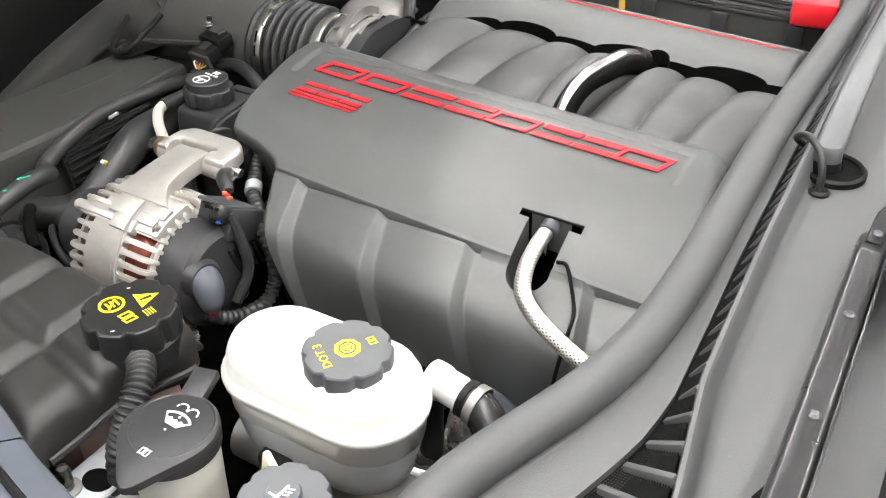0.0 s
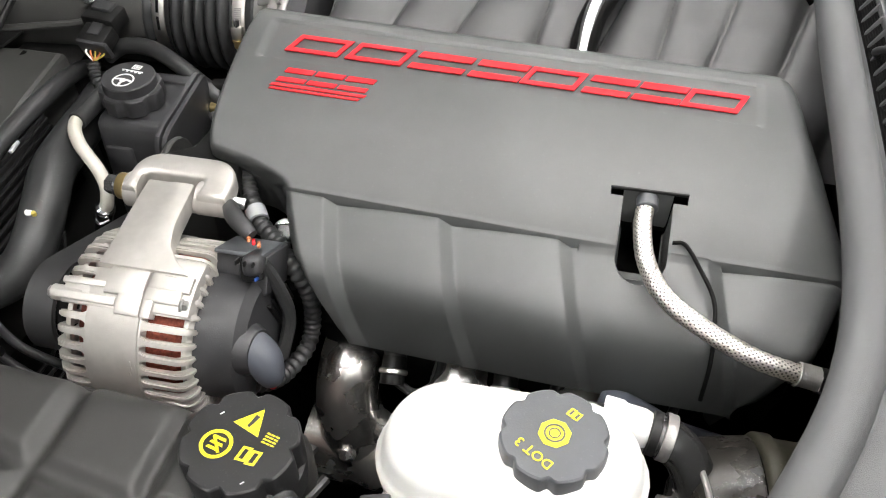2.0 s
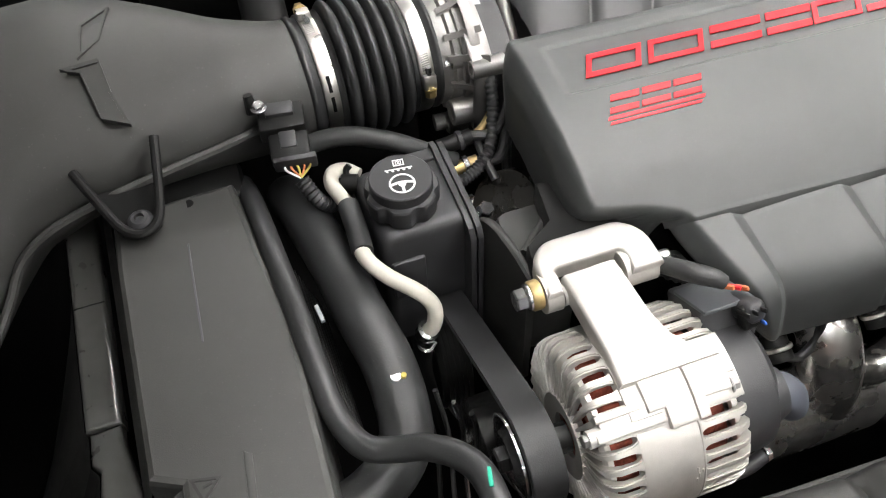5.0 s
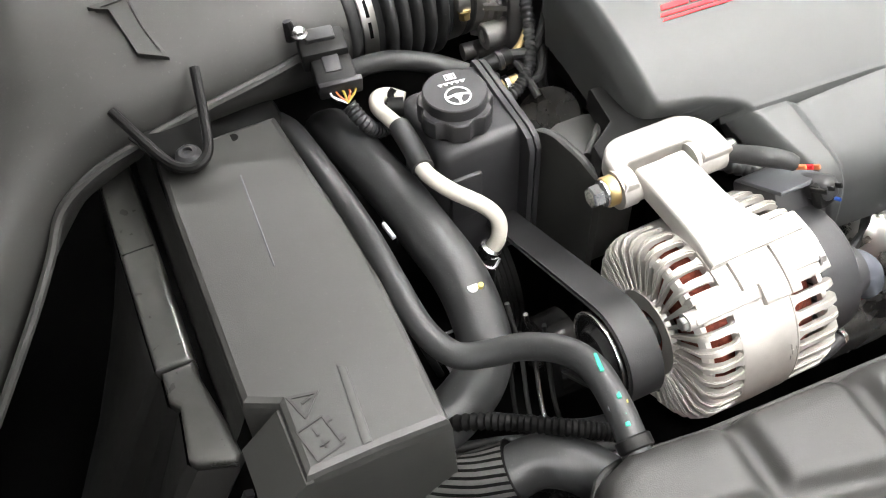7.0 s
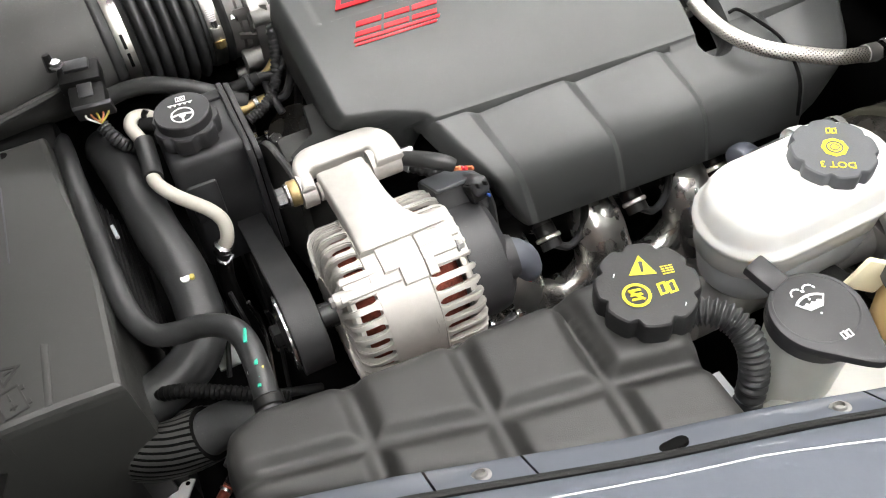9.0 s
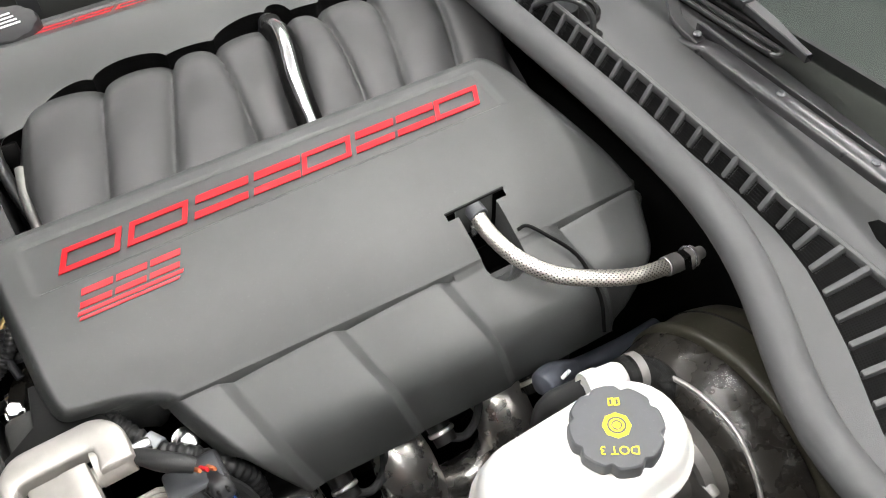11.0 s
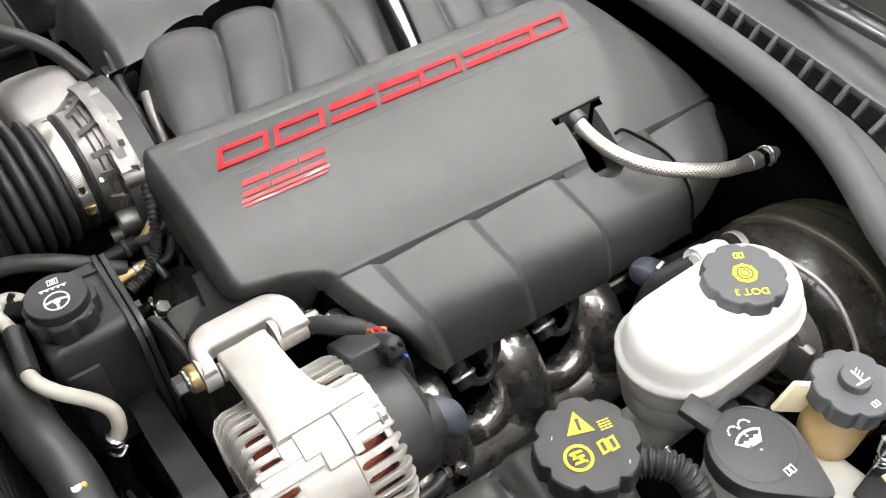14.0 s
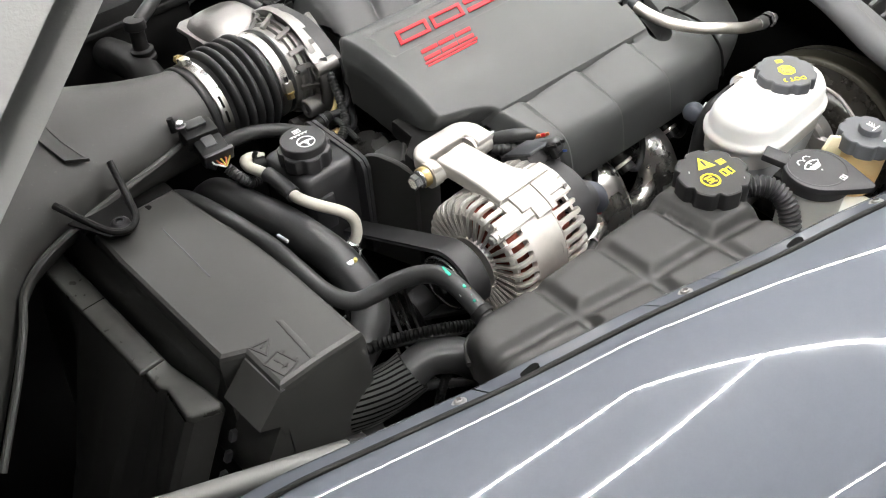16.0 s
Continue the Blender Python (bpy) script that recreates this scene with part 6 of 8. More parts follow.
    part("blue_clip", rbox((-0.558, 0.512, 0.7745), (0.0022, 0.009, 0.003), 0.001, (-32, 0, 0)), M_BLUE, plug)
    part("plug_lead", tube([(-0.612, 0.59, 0.777), (-0.602, 0.574, 0.786), (-0.592, 0.56, 0.791), (-0.58, 0.55, 0.791), (-0.573, 0.545, 0.788)], lambda t: 0.0058 + 0.002 * math.sin(math.pi * t), 12), M_RUBBER, A)
    # yoke bracket with its bolt
    yk = thing("alternator_bracket", (-0.655, 0.62, 0.74), "cast aluminium yoke bracket bolted over the alternator", "bracket")
    outer, inner = [], []
    for a in np.linspace(math.pi, math.pi / 2, 9):
        outer.append((-0.678 + 0.023 * math.cos(a), 0.012 + 0.024 * math.sin(a)))
    for a in np.linspace(math.pi / 2, 0, 9):
        outer.append((-0.633 + 0.026 * math.cos(a), 0.008 + 0.028 * math.sin(a)))
    outer += [(-0.607, -0.012), (-0.633, -0.012), (-0.633, 0.0)]
    for a in np.linspace(0, math.pi / 2, 5):
        inner.append((-0.637 + 0.004 * math.cos(a), 0.006 + 0.004 * math.sin(a)))
    for a in np.linspace(math.pi / 2, math.pi, 5):
        inner.append((-0.683 + 0.006 * math.cos(a), 0.004 + 0.006 * math.sin(a)))
    inner += [(-0.689, -0.012), (-0.701, -0.012)]
    part("yoke", prism(outer + inner, 0.016, Matrix.Translation((0, 0.588, 0.7805)) @ Matrix.Rotation(radians(2), 4, "X"), bevel=0.0045, seg=3), M_ALU, yk, sharp=0.9)
    part("ear", tube([(-0.7015, 0.588, 0.781), (-0.6885, 0.588, 0.781)], 0.0152, 32, sm=False), M_ALU, yk)
    part("ear", tube([(-0.6365, 0.588, 0.781), (-0.61, 0.588, 0.781)], 0.0145, 32, sm=False), M_ALU, yk)
    part("bolt", hexbolt((-0.7105, 0.588, 0.783), (-1, 0, 0), 0.0088, 0.0125, flange=0.0105), M_STEEL, yk)
    part("washer", lathe([(0.004, 0), (0.0108, 0), (0.0118, 0.001), (0.0118, 0.0075), (0.0108, 0.009), (0.004, 0.009)], (-0.702, 0.588, 0.783), (-1, 0, 0), 28), M_BRASS, yk, "yellow zinc-plated washer")
    part("bolt_end", lathe([(0, 0.017), (0.0045, 0.0165), (0.0055, 0.015), (0.0055, 0)], (-0.611, 0.588, 0.781), (1, 0, 0), 18), M_STEEL, yk)
    part("leg", prism([(-0.698, 0.612), (-0.612, 0.612), (-0.618, 0.64), (-0.64, 0.66), (-0.652, 0.69), (-0.662, 0.69), (-0.668, 0.65), (-0.694, 0.632)], 0.022, Matrix.Translation((0, 0, 0.7645)), bevel=0.004, seg=2), M_BLACK, yk, "dull cast foot behind the yoke")
    part("side_bolt", hexbolt((-0.572, 0.607, 0.735), (0.2, -0.7, 0.7), 0.0085, 0.012, flange=0.012), M_STEEL, yk)
    # drive pulley and belt
    py, pz = 0.506, 0.712
    pu = thing("alternator_pulley", (-0.742, py, pz - 0.035), "black grooved alternator pulley", "pulley")
    part("wheel", lathe([(0, -0.02), (0.02, -0.02), (0.024, -0.014), (0.0305, -0.015), (0.032, -0.0135), (0.032, 0.0135), (0.03, 0.015), (0.012, 0.016), (0.012, 0.03)], (-0.742, py, pz), (1, 0, 0), 48), M_GLOSS, pu)
    part("rim", lathe([(0.0315, -0.0165), (0.0335, -0.0165), (0.0335, -0.0145), (0.0315, -0.0145)], (-0.742, py, pz), (1, 0, 0), 48), M_STEEL, pu)
    part("hub_nut", hexbolt((-0.76, py, pz), (-1, 0, 0), 0.011, 0.01), M_GLOSS, pu)
    big = thing("crank_pulley", (-0.742, 0.74, 0.45), "dark steel drive pulley low in the bay", "pulley")
    part("wheel", lathe([(0, -0.015), (0.03, -0.012), (0.06, -0.015), (0.075, -0.018), (0.078, -0.0135), (0.078, 0.0135), (0.07, 0.016), (0, 0.016)], (-0.742, 0.735, 0.545), (1, 0, 0), 56), M_BLACK, big)
    for q in range(5):
        part("rim_groove", lathe([(0.077, 0.0), (0.0795, 0.0008), (0.0795, 0.0018), (0.077, 0.0026)], (-0.7555 + 0.005 * q, 0.735, 0.545), (1, 0, 0), 56), M_GLOSS, big)
    ten = thing("belt_tensioner", (-0.742, 0.60, 0.5), "black belt tensioner pulley", "pulley")
    part("wheel", lathe([(0, -0.018), (0.025, -0.016), (0.037, -0.014), (0.038, 0.0135), (0, 0.014)], (-0.742, 0.58, 0.60), (1, 0, 0), 40), M_GLOSS, ten)
    part("bolt", hexbolt((-0.76, 0.58, 0.60), (-1, 0, 0), 0.008, 0.008, flange=0.012), M_STEEL, ten)
    belt = thing("drive_belt", (-0.742, 0.6, 0.5), "black ribbed rubber drive belt", "belt")
    pts = []
    (y0, z0, r0), (y1, z1, r1) = (py, pz, 0.0365), (0.735, 0.56, 0.0805)
    base = math.atan2(z1 - z0, y1 - y0)
    al = math.acos((r0 - r1) / math.hypot(y1 - y0, z1 - z0))
    for q in range(25):
        a = base + al + (2 * math.pi - 2 * al) * q / 24
        pts.append((y0 + r0 * math.cos(a), z0 + r0 * math.sin(a)))
    for q in range(25):
        a = base - al + 2 * al * q / 24
        pts.append((y1 + r1 * math.cos(a), z1 + r1 * math.sin(a)))
    n = len(pts)
    rows = []
    for q in range(n + 1):
        y, z = pts[q % n]
        rows.append([(-0.742 + dx, y, z) for dx in (-0.013, -0.012, 0.012, 0.013)])
    bm = sheet(rows)
    bmesh.ops.remove_doubles(bm, verts=bm.verts, dist=1e-5)
    bmesh.ops.solidify(bm, geom=bm.faces[:], thickness=0.004)
    part("band", bm, M_BELT, belt)
    for dx in (-0.0128, 0.0128):
        part("edge_cord", tube([(-0.742 + dx, y, z) for y, z in pts] + [(-0.742 + dx, pts[0][0], pts[0][1])], 0.0011, 8, 2, cap=False), M_RUBBER, belt)


alternator()


def harness():
    h = thing("alternator_wiring_loom", (-0.56, 0.52, 0.66), "black corrugated wiring loom behind the alternator", "wiring loom")
    part("loom", tube([(-0.616, 0.637, 0.772), (-0.606, 0.62, 0.76), (-0.59, 0.597, 0.752), (-0.569, 0.581, 0.746), (-0.55, 0.564, 0.735), (-0.538, 0.56, 0.71), (-0.537, 0.556, 0.68), (-0.538, 0.539, 0.664), (-0.546, 0.508, 0.664), (-0.555, 0.485, 0.675), (-0.57, 0.47, 0.69)], lambda s: 0.0075 + 0.0008 * math.cos(s * 2 * math.pi * 40), 12, 24), M_RUBBER, h, sharp=1.5)
    part("grey_tape", tube([(-0.599, 0.609, 0.756), (-0.592, 0.599, 0.753)], 0.0095, 14), M_GREYRES, h)
    part("lead", tube([(-0.56, 0.53, 0.775), (-0.55, 0.53, 0.745), (-0.546, 0.53, 0.71), (-0.55, 0.51, 0.68)], 0.006, 10), M_RUBBER, h)


harness()


# ---- power steering reservoir and pipes ----
def steering():
    r = thing("power_steering_reservoir", (-0.76, 0.73, 0.6), "black plastic power steering reservoir with screw cap", "fluid reservoir")
    rows = []
    for d, z in ((0.0, 0.625), (0.0, 0.74), (-0.001, 0.76), (-0.003, 0.765), (-0.0065, 0.768), (-0.012, 0.769)):
        x0, x1, y0, y1, q = -0.797 - d, -0.7245, 0.688 - d, 0.775 + d, 0.01
        rows.append([(x1, y0, z)] + [(x0 + q - q * math.sin(a), y0 + q - q * math.cos(a), z) for a in np.linspace(0, 1.57, 5)] + [(x0 + q - q * math.cos(a), y1 - q + q * math.sin(a), z) for a in np.linspace(0, 1.57, 5)] + [(x1, y1, z)])
    bm = sheet(rows, close_u=True)
    bm.verts.ensure_lookup_table()
    bm.faces.new(list(bm.verts)[-12:])
    part("body", bm, M_CAP, r, sharp=0.9)
    part("front_step", rbox((-0.775, 0.69, 0.715), (0.03, 0.012, 0.05), 0.004), M_CAP, r)
    # the welded double flange
    for x, g in ((-0.7222, 0.0), (-0.7152, 0.0015)):
        poly = [(0.672 + g, 0.628), (0.779 - g, 0.628), (0.7805 - g, 0.768), (0.7785 - g, 0.7745 - g), (0.772, 0.7765 - g), (0.69, 0.7705 - g), (0.678 + g, 0.767 - g), (0.672 + g, 0.757)]
        part("flange_plate", prism(poly, 0.0052, Matrix(((0, 0, 1, x - 0.0026), (1, 0, 0, 0), (0, 1, 0, 0), (0, 0, 0, 1))), bevel=0.0012), M_CAP, r)
    part("flange_gap", prism([(0.675, 0.63), (0.776, 0.63), (0.776, 0.7715), (0.69, 0.7665), (0.675, 0.757)], 0.003, Matrix(((0, 0, 1, -0.7203), (1, 0, 0, 0), (0, 1, 0, 0), (0, 0, 0, 1)))), M_JET, r)
    part("top_ledge", rbox((-0.745, 0.768, 0.769), (0.042, 0.014, 0.006), 0.002), M_CAP, r)
    part("neck", lathe([(0.0265, -0.035), (0.0265, -0.01)], (-0.768, 0.725, 0.797), (0, 0, 1), 32), M_BLACK, r)
    def lobe(a, j):
        return 1.1 - 0.13 * max(0.0, math.cos(7 * a + 0.6)) ** 1.5 if j < 5 else 1
    cap = part("cap", lathe([(0.0255, -0.03), (0.0278, -0.029), (0.0284, -0.022), (0.0284, -0.0125), (0.0274, -0.011), (0.0262, -0.0105), (0.0262, -0.001), (0.0252, 0.0), (0, 0.0003)], (-0.766, 0.724, 0.8), (0, 0, 1), 84, scallop=lobe), M_CAP, r, "black scalloped cap with white symbols")
    M = flat((-0.766, 0.724, 0.8004), (0.12, 1))
    bm = ring_prism(ellipse(0.0108, 0.0108, 32), ellipse(0.0092, 0.0092, 32), 0.0004, M @ pose(0, -0.008, 0))
    prism([(-0.0095, -0.0015), (-0.003, 0.0002), (0.003, 0.0002), (0.0095, -0.0015), (0.0095, 0.001), (0.0035, 0.0024), (-0.0035, 0.0024), (-0.0095, 0.001)], 0.0004, M @ pose(0, -0.008, 0), bm=bm)
    prism(ellipse(0.0032, 0.0032, 14), 0.00045, M @ pose(0, -0.0085, 0), bm=bm)
    prism([(-0.0012, -0.0095), (0.0012, -0.0095), (0.0012, 0), (-0.0012, 0)], 0.0004, M @ pose(0, -0.008, 0), bm=bm)
    part("wheel_symbol", bm, M_PRINT, cap, "white steering wheel symbol")
    bm = B()
    for k in range(5):
        prism([(-0.0009, 0), (0.0009, 0), (0.0014, 0.0022), (-0.0014, 0.0022)], 0.0004, M @ pose(-0.0092 + 0.0046 * k, 0.0062, 0, 0, 0, 14), bm=bm)
    prism([(-0.0115, 0.0082), (0.0115, 0.0082), (0.0115, 0.0092), (-0.0115, 0.0092)], 0.0004, M, bm=bm)
    part("fluid_symbol", bm, M_PRINT, cap)
    bm = ring_prism([(-0.0046, -0.0035), (0.0046, -0.0035), (0.0046, 0.0035), (-0.0046, 0.0035)], [(-0.0036, -0.0025), (0.0036, -0.0025), (0.0036, 0.0025), (-0.0036, 0.0025)], 0.0004, M @ pose(0.001, 0.0155, 0))
    book(M @ pose(0.001, 0.0155, 0), 0.005, 0.0036, bm)
    part("book_mark", bm, M_PRINT, cap)
    part("outlet_stub", tube([(-0.793, 0.77, 0.757), (-0.806, 0.775, 0.757)], 0.0085, 16), M_BLACK, r)
    part("stub_clip", tube([(-0.8, 0.772, 0.758), (-0.8, 0.781, 0.764), (-0.796, 0.783, 0.768)], 0.003, 8), M_BLACK, r)
    part("clamp_bolt", hexbolt((-0.712, 0.702, 0.69), (1, 0, 0), 0.0088, 0.012, flange=0.0125), M_STEEL, r)
    part("clamp_bolt", hexbolt((-0.712, 0.765, 0.70), (1, 0, 0), 0.008, 0.012, flange=0.012), M_STEEL, r)
    g = thing("steering_return_pipe", (-0.8, 0.7, 0.7), "beige metal pipe with black sleeve from the reservoir", "pipe")
    pts = [(-0.79, 0.778, 0.758), (-0.8, 0.787, 0.76), (-0.811, 0.785, 0.762), (-0.8155, 0.772, 0.763), (-0.8125, 0.755, 0.764), (-0.8095, 0.738, 0.7645), (-0.81, 0.712, 0.765), (-0.812, 0.684, 0.765), (-0.80, 0.665, 0.757), (-0.778, 0.65, 0.742), (-0.769, 0.642, 0.728), (-0.771, 0.638, 0.71), (-0.779, 0.64, 0.694)]
    part("pipe", tube(pts, 0.0066, 16), M_TUBE, g)
    part("sleeve", tube([(-0.809, 0.742, 0.764), (-0.81, 0.712, 0.765), (-0.812, 0.688, 0.765)], 0.0092, 16), M_RUBBER, g, "black rubber sleeve")
    part("end_collar", lathe([(0.0066, 0), (0.0095, 0.002), (0.0095, 0.008), (0.0066, 0.01)], (-0.775, 0.639, 0.703), (-0.4, 0.15, -0.9), 20), M_STEEL, g)
    part("spring_clip", tube([(-0.779, 0.645, 0.692), (-0.786, 0.634, 0.69), (-0.78, 0.628, 0.688), (-0.772, 0.633, 0.69)], 0.0018, 8), M_STEEL, g)
    part("lower_hose", tube([(-0.78, 0.64, 0.692), (-0.786, 0.63, 0.66), (-0.784, 0.615, 0.62), (-0.78, 0.6, 0.57)], 0.0085, 14), M_JET, g)
    br = thing("accessory_bracket", (-0.68, 0.68, 0.6), "dark cast accessory bracket behind the alternator", "bracket")
    def plate(pa, pb, top, low, thick):
        rows = []
        d = Vector((pb[1] - pa[1], pa[0] - pb[0])).normalized() * thick
        for u in np.linspace(0, 1, 10):
            x, y = pa[0] + (pb[0] - pa[0]) * u, pa[1] + (pb[1] - pa[1]) * u
            zt, zl = lerp(top, u), lerp(low, u)
            rows.append([(x, y, zl), (x, y, zt - 0.0015), (x + d.x * 0.3, y + d.y * 0.3, zt), (x + d.x * 0.7, y + d.y * 0.7, zt), (x + d.x, y + d.y, zt - 0.0015), (x + d.x, y + d.y, zl)])
        bm = sheet(rows)
        bm.verts.ensure_lookup_table()
        bm.faces.new(list(bm.verts)[:6])
        bm.faces.new(list(bm.verts)[-6:])
        return bm
    part("plate", plate((-0.7, 0.612), (-0.712, 0.71), [(0, 0.768), (0.25, 0.7735), (0.6, 0.7715), (0.85, 0.758), (1, 0.73)], [(0, 0.62), (1, 0.6)], 0.007), M_BOX, br)
    part("web", rbox((-0.672, 0.66, 0.70), (0.05, 0.08, 0.11), 0.012), M_BOX, br)
    part("web_fin", plate((-0.695, 0.64), (-0.645, 0.69), [(0, 0.772), (1, 0.765)], [(0, 0.68), (1, 0.68)], 0.006), M_BOX, br)
    part("housing", lathe([(0.0, -0.05), (0.03, -0.048), (0.036, -0.03), (0.036, 0.02), (0.03, 0.03)], (-0.645, 0.75, 0.68), (0.5, 0.3, -0.8), 28), M_SERVO, br, "dusty brown-black cast housing")
    lm = thing("corrugated_sleeve", (-0.67, 0.8, 0.76), "black corrugated sleeve from under the engine cover", "wiring sleeve")
    part("sleeve", tube([(-0.648, 0.825, 0.79), (-0.655, 0.80, 0.768), (-0.668, 0.775, 0.752), (-0.685, 0.762, 0.742), (-0.706, 0.757, 0.735)], lambda s: 0.0056 + 0.0008 * math.cos(s * 2 * math.pi * 26), 12, 24), M_RUBBER, lm, sharp=1.5)
    part("branch", tube([(-0.655, 0.805, 0.765), (-0.668, 0.795, 0.758), (-0.685, 0.79, 0.752)], 0.0035, 10), M_BRASS, lm, "thin brass pipe")
    part("branch", tube([(-0.672, 0.80, 0.745), (-0.676, 0.775, 0.75), (-0.672, 0.75, 0.735)], 0.004, 10), M_RUBBER, lm)
    sl = thing("steering_hose", (-0.75, 0.85, 0.74), "black hose along the reservoir's back", "hose")
    part("hose", tube([(-0.845, 0.812, 0.758), (-0.825, 0.818, 0.77), (-0.79, 0.812, 0.775), (-0.755, 0.797, 0.77), (-0.725, 0.787, 0.755), (-0.70, 0.78, 0.74)], 0.0088, 14), M_RUBBER, sl)
    for k, (z, col) in enumerate(((0.752, M_BLACK), (0.735, M_BRASS), (0.70, M_BLACK))):
        c = thing("small_connector", (-0.68, 0.79, z), "small pipe connector under the throttle body", "connector", "small connectors")
        part("stub", tube([(-0.712, 0.79 - 0.016 * k, z), (-0.68, 0.79 - 0.016 * k, z + 0.004)], 0.0075 - 0.001 * k, 14), col, c)
        part("ring", lathe([(0.0075, 0), (0.0092, 0.001), (0.0092, 0.005), (0.0075, 0.006)], (-0.694, 0.79 - 0.016 * k, z + 0.002), (1, 0, 0.12), 16), (M_CAP, M_STEEL, M_STEEL)[k], c)
        part("line", tube([(-0.68, 0.79 - 0.016 * k, z + 0.004), (-0.66, 0.786 - 0.016 * k, z + 0.006), (-0.64, 0.80, z + 0.02), (-0.625, 0.82, z + 0.05)], 0.0048, 10), M_RUBBER, c)
    part("nut", hexbolt((-0.69, 0.735, 0.71), (0.2, -0.3, 1), 0.008, 0.014, flange=0.009), M_STEEL, br)
    part("nut", hexbolt((-0.681, 0.725, 0.69), (0.2, -0.3, 1), 0.008, 0.01, flange=0.009), M_STEEL, br)


steering()


# ---- throttle body, bellows, intake duct ----
AX_Y, AX_Z = 0.895, 0.772


def throttle():
    b = thing("intake_bellows", (-0.745, AX_Y, 0.71), "ribbed black rubber intake bellows with steel clamps", "bellows")
    P0, P1 = Vector((-0.80, 0.898, 0.777)), Vector((-0.65, 0.906, 0.775))
    d = (P1 - P0).normalized()

    def at(x, a=0.0, r=0.0):
        """A point at axial place x, angle a (0 towards +y) and radius r about the bellows' axis."""
        c = P0 + d * ((x - P0.x) / d.x)
        up = Vector((0, 0, 1))
        side = (Vector((0, 1, 0)) - d * d.y).normalized()
        return c + side * (r * math.cos(a)) + up * (r * math.sin(a))

    prof = [(0.054, -0.068), (0.058, -0.067), (0.0592, -0.065), (0.0592, -0.062), (0.0568, -0.06), (0.0568, -0.038), (0.059, -0.0375), (0.0595, -0.0365)]
    n = 5
    for k in range(n * 10 + 1):
        x = -0.035 + 0.064 * k / (n * 10)
        prof.append((0.0535 + 0.0125 * math.sqrt(max(0.0, 1 - (2 * ((k / 10) % 1) - 1) ** 2)), x))
    prof += [(0.0565, 0.030), (0.0565, 0.031), (0.0565, 0.052), (0.0588, 0.053), (0.0588, 0.057), (0.05, 0.058)]
    part("rubber", lathe(prof, at(-0.745), d, 80), M_RUBBER, b, sharp=1.5)
    for x, ang, slots in ((-0.794, 1.36, (2.62, 2.95)), (-0.704, 2.98, ())):
        cl = part("clamp", lathe([(0.0566, -0.0068), (0.0584, -0.0068), (0.0588, -0.006), (0.0588, 0.006), (0.0584, 0.0068), (0.0566, 0.0068)], at(x), d, 80), M_BAND, b, "bright steel band clamp")
        t = (at(x, ang + 0.05, 0.062) - at(x, ang - 0.05, 0.062)).normalized()
        if x < -0.75:
            t = -t
        p = at(x, ang, 0.0625)
        part("screw_housing", rbox(p, (0.0125, 0.015, 0.008), 0.002, (math.degrees(ang) - 90, 0, 0)), M_BAND, cl)
        part("screw", hexbolt(p + t * 0.007, t, 0.0056, 0.009, flange=0.0062), M_BRASS, cl)
        part("screw_tail", tube([p - t * 0.006, p - t * 0.015], 0.003, 10), M_STEEL, cl)
        for a in slots:
            rows = [[at(x + w, a + q, 0.0591) for w in (-0.0016, 0.0016)] for q in np.linspace(-0.13, 0.13, 8)]
            part("band_slot", sheet(rows), M_DEEP, cl)
        for k in range(8):
            a = ang + (-0.17 - 0.035 * k) * (1 if x > -0.75 else -1)
            part("worm_cut", rbox(at(x, a, 0.0589), (0.0075, 0.001, 0.0006), 0, (math.degrees(a) - 90, 0, 10)), M_ALUG, cl)
    t = thing("throttle_body", (-0.66, AX_Y, 0.69), "cast aluminium throttle body with bolted flange", "throttle body")
    part("bore", lathe([(0.05, -0.03), (0.0555, -0.03), (0.0575, -0.024), (0.0575, -0.016), (0.061, -0.014), (0.062, 0.0), (0.0635, 0.022)], at(-0.662), d, 72), M_ALUG, t)
    part("ring_rib", lathe([(0.06, -0.0022), (0.0665, -0.0018), (0.0665, 0.0018), (0.06, 0.0022)], at(-0.668), d, 64), M_ALUG, t)
    # the squarish flange, its rim and the webs that stand on it
    flange = [(0.824, 0.705), (0.821, 0.715), (0.8205, 0.79), (0.8235, 0.801), (0.845, 0.818), (0.868, 0.83), (0.885, 0.835), (0.935, 0.835), (0.955, 0.832), (0.985, 0.818), (0.995, 0.80), (0.995, 0.715), (0.985, 0.698), (0.84, 0.698)]
    Mf = Matrix(((0, 0, 1, -0.6575), (1, 0, 0, 0), (0, 1, 0, 0), (0, 0, 0, 1)))
    part("flange", prism(flange, 0.014, Mf, bevel=0.002), M_ALUG, t)
    inner = [(0.908 + (y - 0.908) * 0.93, 0.775 + (z - 0.775) * 0.93) for y, z in flange]
    part("flange_rim", ring_prism([(y, z) for y, z in flange], inner, 0.006, Mf @ Matrix.Translation((0, 0, -0.006))), M_ALUG, t)
    part("manifold_collar", prism([(0.908 + (y - 0.908) * 0.97, 0.775 + (z - 0.775) * 0.97) for y, z in flange], 0.02, Matrix(((0, 0, 1, -0.6435), (1, 0, 0, 0), (0, 1, 0, 0), (0, 0, 0, 1)))), M_CAP, t)
